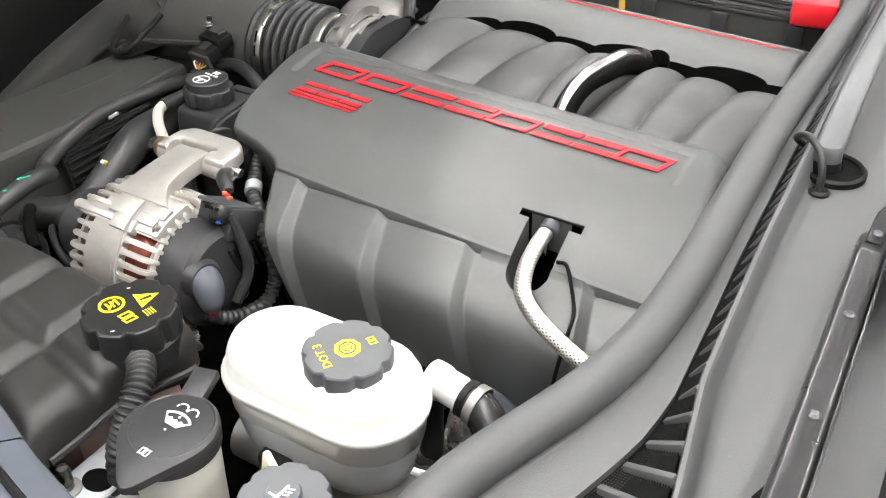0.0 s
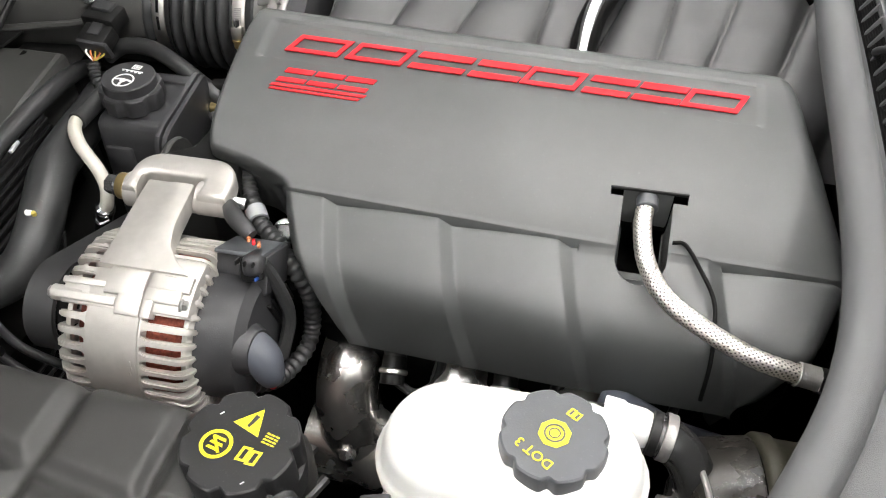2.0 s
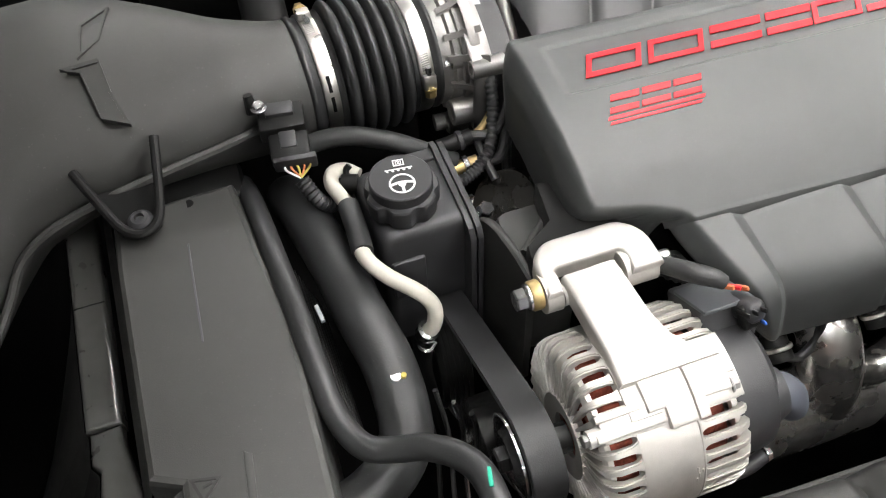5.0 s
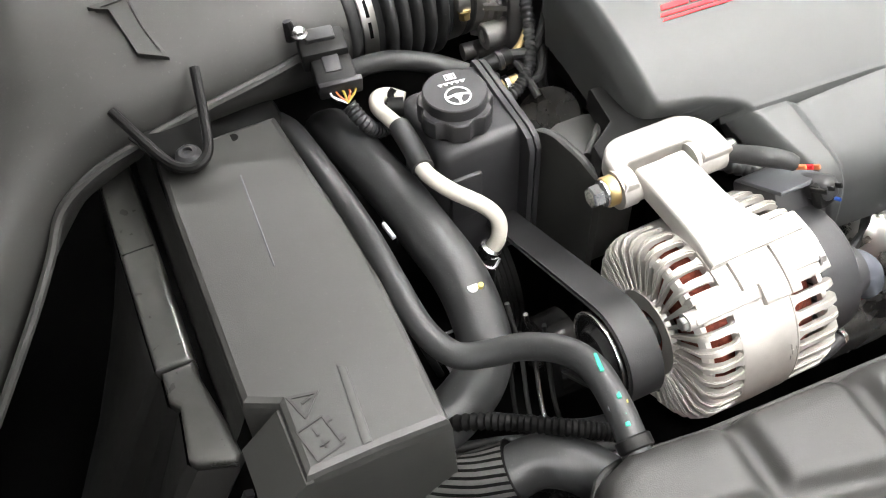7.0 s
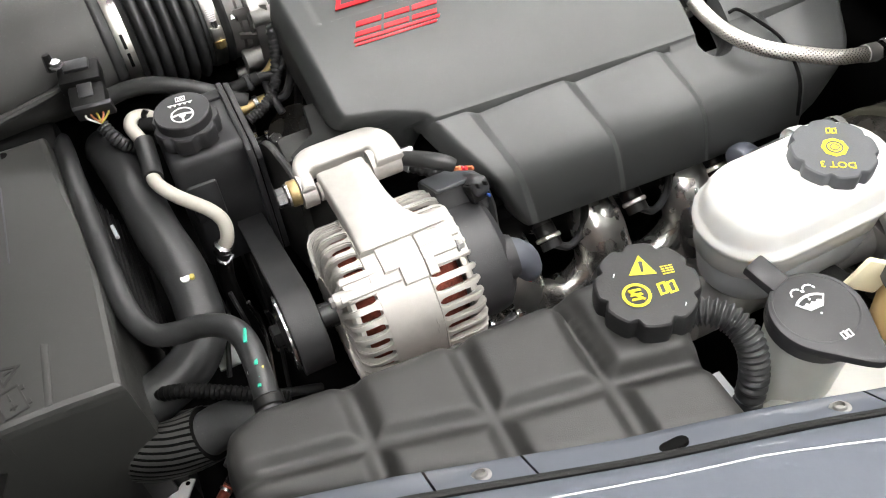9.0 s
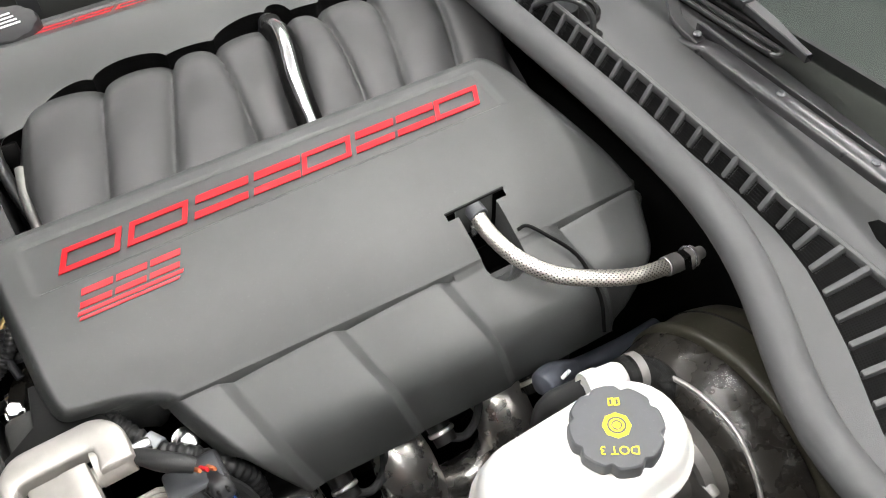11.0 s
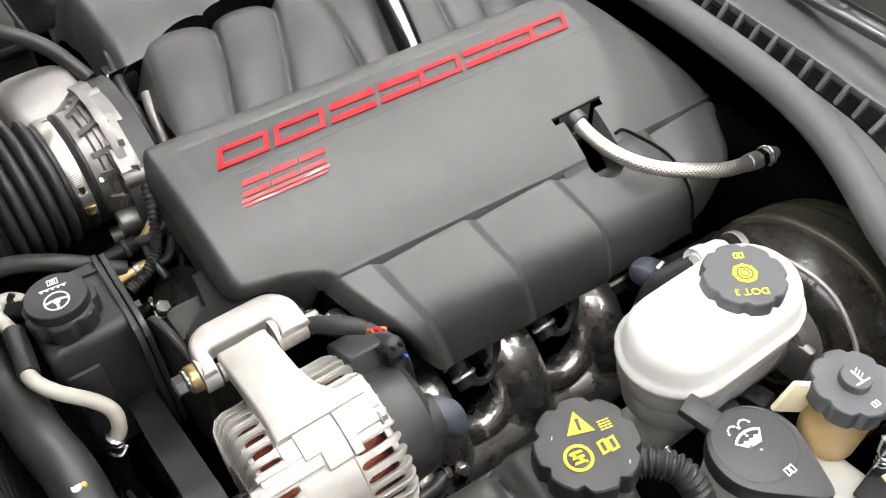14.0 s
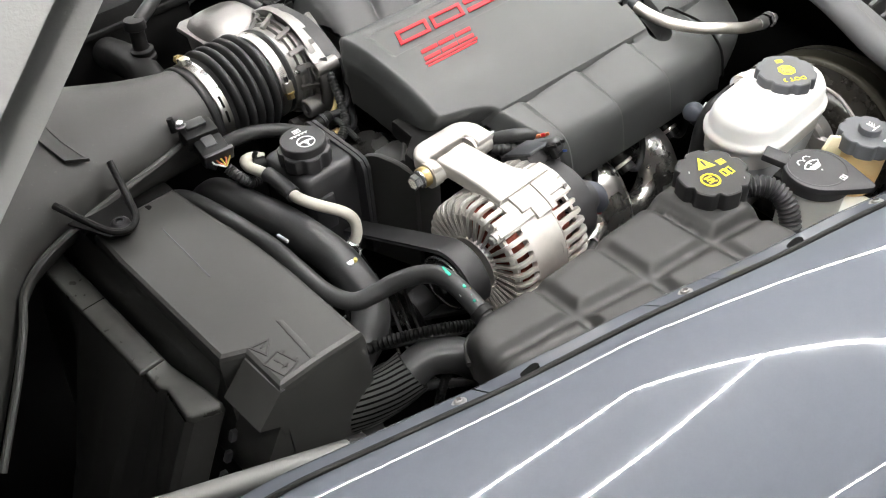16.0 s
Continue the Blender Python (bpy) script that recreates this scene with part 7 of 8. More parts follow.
    for a, r1 in ((1.05, 0.07), (1.5, 0.065), (2.0, 0.069), (2.42, 0.08), (2.75, 0.088), (3.2, 0.086), (3.62, 0.09), (4.05, 0.084)):
        rows = []
        for x, ri, ro in ((-0.682, 0.058, 0.0615), (-0.674, 0.058, 0.0655), (-0.664, 0.058, 0.072), (-0.652, 0.058, r1)):
            p, q = at(x, a, ri), at(x, a, ro)
            w = Vector((0, -math.sin(a), math.cos(a))) * 0.003
            rows.append([p - w, q - w, q + w, p + w])
        bm = sheet(rows, close_u=True)
        part("web", bm, M_ALUG, t, sharp=0.5)
    part("arc_rib", sheet([[at(x, a, r) for x, r in ((-0.66, 0.062), (-0.664, 0.0755), (-0.661, 0.0765), (-0.655, 0.0765), (-0.653, 0.064))] for a in np.linspace(1.0, 2.6, 18)]), M_ALUG, t, sharp=0.5)
    for y, z, x0, r in ((0.839, 0.743, -0.682, 0.0125), (0.853, 0.792, -0.676, 0.0085), (0.829, 0.797, -0.665, 0.009), (0.86, 0.709, -0.68, 0.0095), (0.93, 0.829, -0.672, 0.008)):
        part("bolt_boss", lathe([(0, 0.004), (r * 0.5, 0.003), (r * 0.56, 0.0), (r * 0.92, 0.0), (r, 0.001), (r * 1.08, 0.032)], (x0, y, z), (1, 0, 0), 24), M_ALUG, t)
    part("bolt", hexbolt((-0.676, 0.853, 0.792), (-1, 0, 0), 0.005, 0.007, flange=0.007), M_STEEL, t)
    part("stub_pipe", tube([(-0.69, 0.868, 0.708), (-0.66, 0.866, 0.708)], 0.0085, 16), M_ALUG, t)
    # the motor housing on the far side
    rows = []
    for u in np.linspace(0, 1, 16):
        x = -0.735 + 0.09 * u
        e = math.sin(math.acos(min(1, abs(2 * u - 1) ** 1.8))) if 0 < u < 1 else 0.05
        e = max(0.12, e) ** 0.55
        rows.append([(x, 0.985 + 0.05 * e * math.copysign(abs(math.cos(a)) ** 0.8, math.cos(a)), 0.797 + 0.038 * e * math.copysign(abs(math.sin(a)) ** 0.8, math.sin(a))) for a in np.linspace(0, 2 * math.pi, 28, endpoint=False)])
    bm = sheet(rows, close_u=True)
    bm.verts.ensure_lookup_table()
    bm.faces.new(list(bm.verts)[:28])
    bm.faces.new(list(bm.verts)[-28:])
    part("motor_dome", bm, M_ALUG, t, sharp=0.9)
    part("dome_lip", prism([(-0.738, 0.945), (-0.73, 0.938), (-0.66, 0.93), (-0.648, 0.94), (-0.648, 1.03), (-0.665, 1.04), (-0.728, 1.04), (-0.738, 1.03)], 0.006, Matrix.Translation((0, 0, 0.809)), bevel=0.002), M_ALUG, t)
    for x, y in ((-0.728, 0.948), (-0.66, 0.942)):
        part("dome_screw", hexbolt((x, y, 0.815), (0, 0, 1), 0.004, 0.004, flange=0.006), M_ALUG, t)
    pc = thing("breather_fitting", (-0.82, 0.985, 0.8), "black breather elbow with clipped hose", "fitting")
    part("elbow", tube([(-0.812, 0.98, 0.80), (-0.812, 0.982, 0.835), (-0.81, 0.984, 0.868)], 0.0095, 16), M_BLACK, pc)
    part("head", lathe([(0.0, 0.006), (0.012, 0.005), (0.0135, 0.0), (0.0135, -0.006), (0.01, -0.008)], (-0.81, 0.984, 0.868), (0.1, 0, 1), 20), M_BLACK, pc)
    part("collar", lathe([(0.012, 0), (0.0155, 0.001), (0.0155, 0.006), (0.0125, 0.008), (0.0145, 0.011), (0.0145, 0.015), (0.01, 0.017)], (-0.812, 0.981, 0.82), (0, 0, 1), 20), M_BLACK, pc)
    part("hose", tube([(-0.805, 0.987, 0.866), (-0.78, 1.0, 0.872), (-0.745, 1.025, 0.876), (-0.71, 1.045, 0.872), (-0.68, 1.04, 0.858), (-0.655, 1.02, 0.84), (-0.635, 0.985, 0.815)], 0.0085, 14), M_RUBBER, pc)


throttle()


def duct():
    d = thing("air_intake_duct", (-1.0, 0.95, 0.65), "broad matt black moulded air intake duct", "air duct")
    st = [(-0.795, 0.898, 0.777, 0.055, 0.055, 2.0), (-0.815, 0.898, 0.777, 0.0575, 0.0575, 2.0), (-0.83, 0.899, 0.777, 0.0595, 0.059, 2.0), (-0.87, 0.908, 0.778, 0.0715, 0.0605, 2.1), (-0.92, 0.931, 0.776, 0.096, 0.063, 2.2), (-0.97, 0.951, 0.772, 0.118, 0.066, 2.3), (-1.02, 0.964, 0.765, 0.134, 0.07, 2.4), (-1.07, 0.968, 0.75, 0.142, 0.077, 2.5), (-1.11, 0.965, 0.72, 0.16, 0.085, 2.5), (-1.15, 0.97, 0.685, 0.2, 0.09, 2.5), (-1.2, 0.98, 0.64, 0.25, 0.095, 2.5), (-1.27, 1.0, 0.58, 0.29, 0.1, 2.5)]
    xs = np.linspace(st[0][0], st[-1][0], 60)
    tab = [[(-s[0], s[k]) for s in st] for k in range(1, 6)]
    rows = []
    for x in xs:
        yc, zc, a, b, p = [lerp(q, -x) for q in tab]
        rows.append([(x, yc - a * math.copysign(abs(math.cos(t)) ** (2 / p), math.cos(t)), zc + b * math.copysign(abs(math.sin(t)) ** (2 / p), math.sin(t))) for t in np.linspace(0, 2 * math.pi, 56, endpoint=False)])
    bm = sheet(rows, close_u=True)
    for _ in range(3):
        bmesh.ops.smooth_vert(bm, verts=[v for v in bm.verts if not v.is_boundary], factor=0.5, use_axis_x=True, use_axis_y=True, use_axis_z=True)
    part("duct", bm, M_DUCT, d, sharp=1.5)
    lip = [(-0.855, 0.836, 0.788), (-0.89, 0.832, 0.782), (-0.94, 0.828, 0.775), (-1.0, 0.822, 0.766), (-1.05, 0.818, 0.752), (-1.085, 0.812, 0.73), (-1.105, 0.795, 0.705), (-1.125, 0.775, 0.685), (-1.15, 0.755, 0.66), (-1.2, 0.72, 0.61)]
    part("moulding_lip", tube(lip, 0.0045, 8), M_DUCT, d)
    br = part("support_bracket", tube([(-1.018, 0.83, 0.797), (-1.004, 0.80, 0.786), (-0.99, 0.772, 0.778), (-0.975, 0.762, 0.776), (-0.961, 0.768, 0.78), (-0.954, 0.79, 0.79), (-0.946, 0.83, 0.814)], 0.0042, 10), M_BLACK, d, "black V-shaped support bracket")
    part("bracket_web", prism([(-1.014, 0.826), (-0.992, 0.772), (-0.975, 0.763), (-0.96, 0.772), (-0.95, 0.826)], 0.003, Matrix.Translation((0, 0, 0.768))), M_BLACK, br)
    part("bracket_screw", lathe([(0.009, 0), (0.0105, 0.001), (0.0105, 0.004), (0.007, 0.0075), (0.004, 0.008), (0.0035, 0.005), (0, 0.005)], (-0.975, 0.779, 0.7715), (0, -0.1, 1), 24), M_CAP, br)
    # raised plain plaques
    def plaque(poly, M):
        mx, my = sum(p[0] for p in poly) / len(poly), sum(p[1] for p in poly) / len(poly)
        inner = [(mx + (x - mx) * 0.8, my + (y - my) * 0.86) for x, y in poly]
        bm = ring_prism(poly, inner, 0.0052, M)
        prism(inner, 0.0038, M, bm=bm)
        part("raised_plaque", bm, M_BOX, d)
    plaque([(-0.026, 0.029), (0.007, 0.031), (0.011, -0.005), (0.02, -0.041), (-0.002, -0.029), (-0.011, 0.023)], Matrix.Translation((-0.981, 0.885, 0.8275)) @ Matrix.Rotation(radians(17), 4, "X"))
    plaque([(-0.015, -0.031), (-0.009, 0.016), (0.019, 0.034), (0.006, -0.012)], Matrix.Translation((-0.977, 0.956, 0.833)) @ Matrix.Rotation(radians(1), 4, "X"))
    part("breather_stub", tube([(-0.825, 0.94, 0.80), (-0.822, 0.985, 0.81), (-0.818, 1.04, 0.80), (-0.81, 1.1, 0.78)], 0.022, 20), M_BLACK, d)
    s = thing("air_flow_sensor", (-0.845, 0.83, 0.77), "black air flow sensor with wired plug and bright screw", "sensor")
    part("body", rbox((-0.841, 0.823, 0.799), (0.04, 0.028, 0.02), 0.003, (8, 0, -8)), M_BLACK, s)
    part("body_step", rbox((-0.841, 0.827, 0.8105), (0.024, 0.014, 0.006), 0.0015, (8, 0, -8)), M_CAP, s)
    plug = part("plug", rbox((-0.841, 0.80, 0.788), (0.034, 0.026, 0.019), 0.003, (20, 0, -8)), M_BLACK, s)
    part("plug_latch", rbox((-0.841, 0.803, 0.7985), (0.014, 0.018, 0.004), 0.001, (20, 0, -8)), M_CAP, plug)
    part("plug_rim", rbox((-0.84, 0.789, 0.783), (0.037, 0.006, 0.021), 0.002, (20, 0, -8)), M_CAP, plug)
    part("tail_post", tube([(-0.862, 0.835, 0.808), (-0.863, 0.839, 0.824)], lambda t: 0.006 - 0.002 * t, 10), M_BLACK, s)
    part("screw", hexbolt((-0.857, 0.829, 0.815), (0, 0, 1), 0.0055, 0.006, flange=0.007), M_STEEL, s)
    for k, m in enumerate((M_PRINT, M_ORANGE, M_YWIRE, M_ORANGE, M_YWIRE)):
        x = -0.85 + 0.005 * k
        part("wire", tube([(x, 0.788, 0.781), (x + 0.001, 0.7845, 0.779), (-0.839, 0.779, 0.773)], 0.0011, 6), m, plug)
    part("sleeve", tube([(-0.839, 0.777, 0.772), (-0.832, 0.765, 0.76), (-0.82, 0.765, 0.745), (-0.80, 0.775, 0.738)], lambda t: 0.0065 + 0.0008 * math.cos(t * 90), 10, 14), M_RUBBER, plug)


duct()


# ---- cooling hoses ----
def hoses():
    h = thing("upper_radiator_hose", (-0.83, 0.65, 0.65), "thick black upper radiator hose with white paint dots", "hose")
    pts = [(-0.85, 0.83, 0.70), (-0.846, 0.80, 0.722), (-0.838, 0.745, 0.728), (-0.832, 0.70, 0.733), (-0.827, 0.65, 0.733), (-0.82, 0.615, 0.722), (-0.818, 0.587, 0.706), (-0.822, 0.561, 0.69), (-0.838, 0.542, 0.68), (-0.862, 0.53, 0.675), (-0.885, 0.523, 0.673), (-0.91, 0.517, 0.672)]
    part("hose", tube(pts, 0.0215, 28), M_RUBBER, h, sharp=1.5)
    part("paint_dot", lathe([(0.003, -0.003), (0.0028, 0.0006), (0, 0.001)], (-0.889, 0.518, 0.6935), (0.0, -0.3, 0.95), 12), M_YWIRE, h)
    part("paint_dot", lathe([(0.0025, -0.003), (0.0022, 0.0006), (0, 0.001)], (-0.8125, 0.587, 0.7335), (0.1, -0.2, 0.97), 10), M_YWIRE, h)
    part("paint_dot", lathe([(0.0045, -0.003), (0.0042, 0.0006), (0, 0.001)], (-0.8185, 0.589, 0.732), (0.0, -0.2, 0.97), 14), M_PRINT, h)
    part("paint_dot", lathe([(0.0042, -0.003), (0.004, 0.0006), (0, 0.001)], (-0.82, 0.5545, 0.7095), (0.05, -0.5, 0.85), 14), M_PRINT, h)
    part("clip", rbox((-0.8595, 0.648, 0.757), (0.0035, 0.017, 0.004), 0.001, (0, 0, 6)), M_GREYRES, h)
    s = thing("heater_hose", (-0.85, 0.6, 0.7), "bent black heater hose with green paint marks", "hose")
    pts = [(-0.888, 0.84, 0.722), (-0.884, 0.80, 0.74), (-0.88, 0.73, 0.752), (-0.876, 0.652, 0.758), (-0.874, 0.605, 0.752), (-0.87, 0.565, 0.742), (-0.858, 0.538, 0.738), (-0.838, 0.526, 0.742), (-0.818, 0.515, 0.752), (-0.80, 0.495, 0.764), (-0.791, 0.472, 0.77), (-0.79, 0.443, 0.766), (-0.793, 0.413, 0.756), (-0.797, 0.395, 0.745)]
    part("hose", tube(pts, lambda t: lerp([(0, 0.0095), (0.93, 0.0098), (0.95, 0.0106), (1, 0.0106)], t), 22), M_RUBBER, s, sharp=1.5)
    part("clamp", lathe([(0.0105, 0), (0.0118, 0.001), (0.0118, 0.008), (0.0105, 0.009)], (-0.7915, 0.422, 0.7595), (-0.06, -0.92, -0.3), 24), M_BLACK, s)
    for p, ln, m in (((-0.7895, 0.468, 0.7793), 0.015, M_GREEN), ((-0.7885, 0.447, 0.7752), 0.012, M_GREEN), ((-0.791, 0.4335, 0.772), 0.004, M_GREEN), ((-0.7925, 0.428, 0.7705), 0.007, M_GREEN)):
        part("paint_mark", rbox(p, (0.0032, ln, 0.002), 0.0009, (-8, -6, -16 + 900 * (ln - 0.01))), m, s, "green paint mark")
    part("paint_dot", lathe([(0.0046, -0.003), (0.0042, 0.0004), (0, 0.0009)], (-0.7945, 0.4395, 0.7725), (-0.5, -0.25, 0.83), 14), M_PRINT, s)
    part("paint_dot", lathe([(0.002, -0.002), (0.0018, 0.0006), (0, 0.001)], (-0.787, 0.439, 0.7735), (0.1, -0.1, 0.95), 10), M_YWIRE, s)
    lo = thing("lower_radiator_hose", (-0.86, 0.45, 0.62), "black radiator hose in a woven sleeve", "hose")
    part("hose", tube([(-0.79, 0.425, 0.675), (-0.805, 0.446, 0.684), (-0.828, 0.463, 0.684), (-0.855, 0.466, 0.676)], 0.0195, 24), M_RUBBER, lo, sharp=1.5)
    wrap = [(-0.846, 0.4655, 0.6785), (-0.866, 0.471, 0.668), (-0.886, 0.481, 0.656), (-0.902, 0.494, 0.643), (-0.915, 0.51, 0.625)]
    part("sleeve", tube(wrap, 0.0238, 28, 14), M_JET, lo, "black protective sleeve", 1.5)
    tagged(part("sleeve_strand", braid(wrap, 0.0248, 26, 4.0, True), M_STRAND, lo, "coarse woven black strands", 1.5), kind="stuff")
    w = thing("wiring_loom", (-0.83, 0.48, 0.66), "black corrugated wiring loom under the hoses", "wiring loom")
    part("loom", tube([(-0.90, 0.535, 0.666), (-0.86, 0.505, 0.697), (-0.83, 0.483, 0.706), (-0.80, 0.462, 0.709), (-0.775, 0.448, 0.704)], lambda t: 0.006 + 0.0008 * math.cos(t * 200), 12, 24), M_JET, w)
    part("loom", tube([(-0.90, 0.51, 0.64), (-0.86, 0.485, 0.668), (-0.82, 0.46, 0.688), (-0.79, 0.44, 0.69)], 0.005, 10), M_RUBBER, w)
    random.seed(11)
    for k in range(6):
        bd = thing("wiring_loom", (-0.83, 0.47, 0.64), "black wiring loom among the hoses", "wiring loom", "wiring looms")
        dy, dz = random.uniform(-0.03, 0.03), random.uniform(-0.035, 0.012)
        pts = [(-0.90, 0.53 + dy, 0.62 + dz), (-0.865 + random.uniform(-0.01, 0.01), 0.505 + dy, 0.65 + dz), (-0.83, 0.485 + dy * 0.7, 0.665 + dz), (-0.79 + random.uniform(-0.01, 0.01), 0.465 + dy * 0.6, 0.66 + dz), (-0.745, 0.455 + dy, 0.635 + dz)]
        part("loom", tube(pts, (lambda t: 0.0055 + 0.0007 * math.cos(t * 220)) if k % 2 else 0.0042, 10, 20), M_RUBBER, bd, sharp=1.5)
    st = thing("wiring_strands", (-0.78, 0.58, 0.6), "thin black and bright wires below the belt", "wiring")
    for k in range(4):
        x = -0.80 + 0.012 * k
        part("wire", tube([(x, 0.60 - 0.01 * k, 0.70 - 0.01 * k), (x + 0.004, 0.57, 0.64), (x - 0.006, 0.53, 0.60), (x - 0.01, 0.48, 0.60)], 0.0022, 8), (M_BLACK, M_RUBBER, M_STEEL, M_BLACK)[k], st)
    low = thing("cable_fitting", (-0.82, 0.41, 0.64), "copper cable eyelet and white tags by the fender", "cable")
    part("cable", tube([(-0.805, 0.448, 0.665), (-0.822, 0.443, 0.662), (-0.84, 0.433, 0.656), (-0.848, 0.427, 0.652)], lambda t: 0.0048 + 0.0006 * math.cos(t * 130), 12, 24), M_JET, low, sharp=1.5)
    part("ferrule", tube([(-0.847, 0.428, 0.6525), (-0.858, 0.42, 0.648)], 0.0048, 14), M_COPPER, low)
    part("ferrule_ring", lathe([(0.0048, 0), (0.0062, 0.0006), (0.0062, 0.003), (0.0048, 0.0036)], (-0.849, 0.4265, 0.6515), (-0.78, -0.58, -0.3), 16), M_STEEL, low)
    part("eyelet", prism(stadium(0.005, 0.0075, 8), 0.003, Matrix.Translation((-0.868, 0.413, 0.645)) @ Matrix.Rotation(0.6, 4, "Z"), bevel=0.0008), M_STEEL, low)
    part("eyelet_nut", hexbolt((-0.87, 0.412, 0.648), (0, -0.2, 1), 0.006, 0.006), M_STEEL, low)
    wp = thing("white_bracket", (-0.9, 0.455, 0.59), "white painted steel bracket with bolt holes", "bracket")
    part("plate", prism([(-0.918, 0.43), (-0.886, 0.436), (-0.882, 0.446), (-0.893, 0.448), (-0.889, 0.462), (-0.878, 0.478), (-0.886, 0.482), (-0.897, 0.474), (-0.909, 0.47), (-0.921, 0.468), (-0.924, 0.458), (-0.912, 0.455), (-0.906, 0.447), (-0.914, 0.442)], 0.003, Matrix.Translation((0, 0, 0.598)), bevel=0.0008), M_PRINT, wp)
    for x, y in ((-0.916, 0.463), (-0.885, 0.476)):
        part("hole", lathe([(0, 0), (0.0022, 0), (0.0022, 0.0002), (0, 0.0002)], (x, y, 0.6012), (0, 0, 1), 12), M_DEEP, wp)
    sp = thing("steel_bracket", (-0.8, 0.622, 0.5), "pale painted bracket plate with two capped studs", "bracket")
    part("plate", rbox((-0.802, 0.6225, 0.566), (0.049, 0.046, 0.003), 0.001, (-8, 0, 0)), M_PRINT, sp)
    part("hole", lathe([(0, 0), (0.0028, 0), (0.0028, 0.0003), (0, 0.0003)], (-0.79, 0.618, 0.5685), (0, 0.14, 0.99), 12), M_DEEP, sp)
    for x in (-0.817, -0.787):
        stud = part("stud", tube([(x, 0.637, 0.565), (x - 0.006, 0.652, 0.59)], 0.0042, 12), M_BLACK, sp)
        part("collar", lathe([(0.005, 0), (0.0075, 0.001), (0.0075, 0.007), (0.005, 0.008)], (x, 0.637, 0.5665), (-0.2, 0.5, 0.85), 16), M_GREYRES, stud)
    part("stay", tube([(-0.792, 0.66, 0.6), (-0.808, 0.62, 0.588), (-0.82, 0.585, 0.575)], 0.0028, 8), M_RUBBER, sp)
    part("edge_rail", rbox((-0.802, 0.662, 0.566), (0.052, 0.002, 0.004), 0.0008), M_GREYRES, sp)


hoses()


# ---- fuse box, front ledge, strut ----
def front_end():
    b = thing("fuse_box", (-0.94, 0.65, 0.55), "grey-black plastic fuse and battery box with embossed signs", "fuse box")
    top = [(-0.887, 0.484), (-0.984, 0.485), (-0.983, 0.541), (-1.004, 0.552), (-1.003, 0.74), (-1.0, 0.80), (-0.896, 0.81), (-0.889, 0.72), (-0.88, 0.661)]
    def inset(poly, d):
        out = []
        n = len(poly)
        for k in range(n):
            a, b, c = Vector(poly[k - 1]), Vector(poly[k]), Vector(poly[(k + 1) % n])
            n1 = Vector((-(b - a).y, (b - a).x)).normalized()
            n2 = Vector((-(c - b).y, (c - b).x)).normalized()
            m = (n1 + n2) / (1 + n1.dot(n2))
            out.append(b + m * d)
        return out
    top = top[::-1]
    rows = []
    for d, h in ((-0.006, -0.205), (-0.001, -0.012), (0.0, -0.0055), (0.0016, -0.0018), (0.0055, 0.0)):
        rows.append([(x, y, 0.763 + h) for x, y in inset(top, d)])
    tmp = sheet(rows, close_u=True)
    tmp.verts.ensure_lookup_table()
    tmp.faces.new(list(tmp.verts)[-len(top):])
    bmesh.ops.bisect_plane(tmp, geom=tmp.verts[:] + tmp.edges[:] + tmp.faces[:], plane_co=(-0.941, 0.7, 0), plane_no=(1, 0.03, 0))
    for v in tmp.verts:
        d = v.co.x + 0.941 + 0.03 * (v.co.y - 0.7)
        if d > 0.0002 and v.co.z > 0.7:
            v.co.z -= 0.08 * d
    part("cover", tmp, M_BOX, b, sharp=0.12)
    part("side_flare", sheet([[(-1.0035, y, 0.752), (-1.006, y, 0.742), (-1.012, y, 0.728), (-1.017, y, 0.718), (-1.02, y, 0.69)] for y in np.linspace(0.553, 0.86, 8)]), M_BOX, b)
    turned = Matrix.Translation((0, 0.5405, 0)) @ Matrix.Rotation(math.pi / 2, 4, "X")
    part("corner_skirt", prism([(-0.98, 0.695), (-0.98, 0.757), (-0.985, 0.757), (-1.015, 0.727), (-0.994, 0.714), (-0.992, 0.70)], 0.0575, turned), M_BOX, b)
    part("corner_skirt", prism([(-0.98, 0.56), (-0.98, 0.705), (-0.993, 0.7135), (-1.017, 0.673), (-1.02, 0.64), (-1.022, 0.56)], 0.0565, turned), M_BOX, b)
    part("foot_tab", rbox((-0.905, 0.476, 0.61), (0.022, 0.006, 0.05), 0.002), M_BOX, b)
    part("ridge", prism([(-0.9445, 0.4895), (-0.9375, 0.4895), (-0.9325, 0.548), (-0.9385, 0.552)], 0.0028, Matrix.Translation((0, 0, 0.7612)), bevel=0.0016), M_BOX, b)
    # lighter grey strip on the fold: its thin highlight is put into the colour
    part("fold_highlight", rbox((-0.946, 0.70, 0.7631), (0.0014, 0.1, 0.0012), 0.0003, (0, 0, -3)), M_CAPGREY, b)
    # embossed signs in a darker plastic: the shadow round them is put into colour
    M = flat((-0.966, 0.535, 0.7628), (0.95, 0.3))
    bm = ring_prism([(-0.011, -0.008), (0.011, -0.008), (0, 0.011)], [(-0.0075, -0.006), (0.0075, -0.006), (0, 0.007)], 0.0012, M)
    prism([(-0.0009, -0.003), (0.0009, -0.003), (0.0009, 0.004), (-0.0009, 0.004)], 0.0012, M, bm=bm)
    part("warning_emboss", bm, M_TANK, b)
    M = flat((-0.9665, 0.506, 0.7628), (0.97, 0.22))
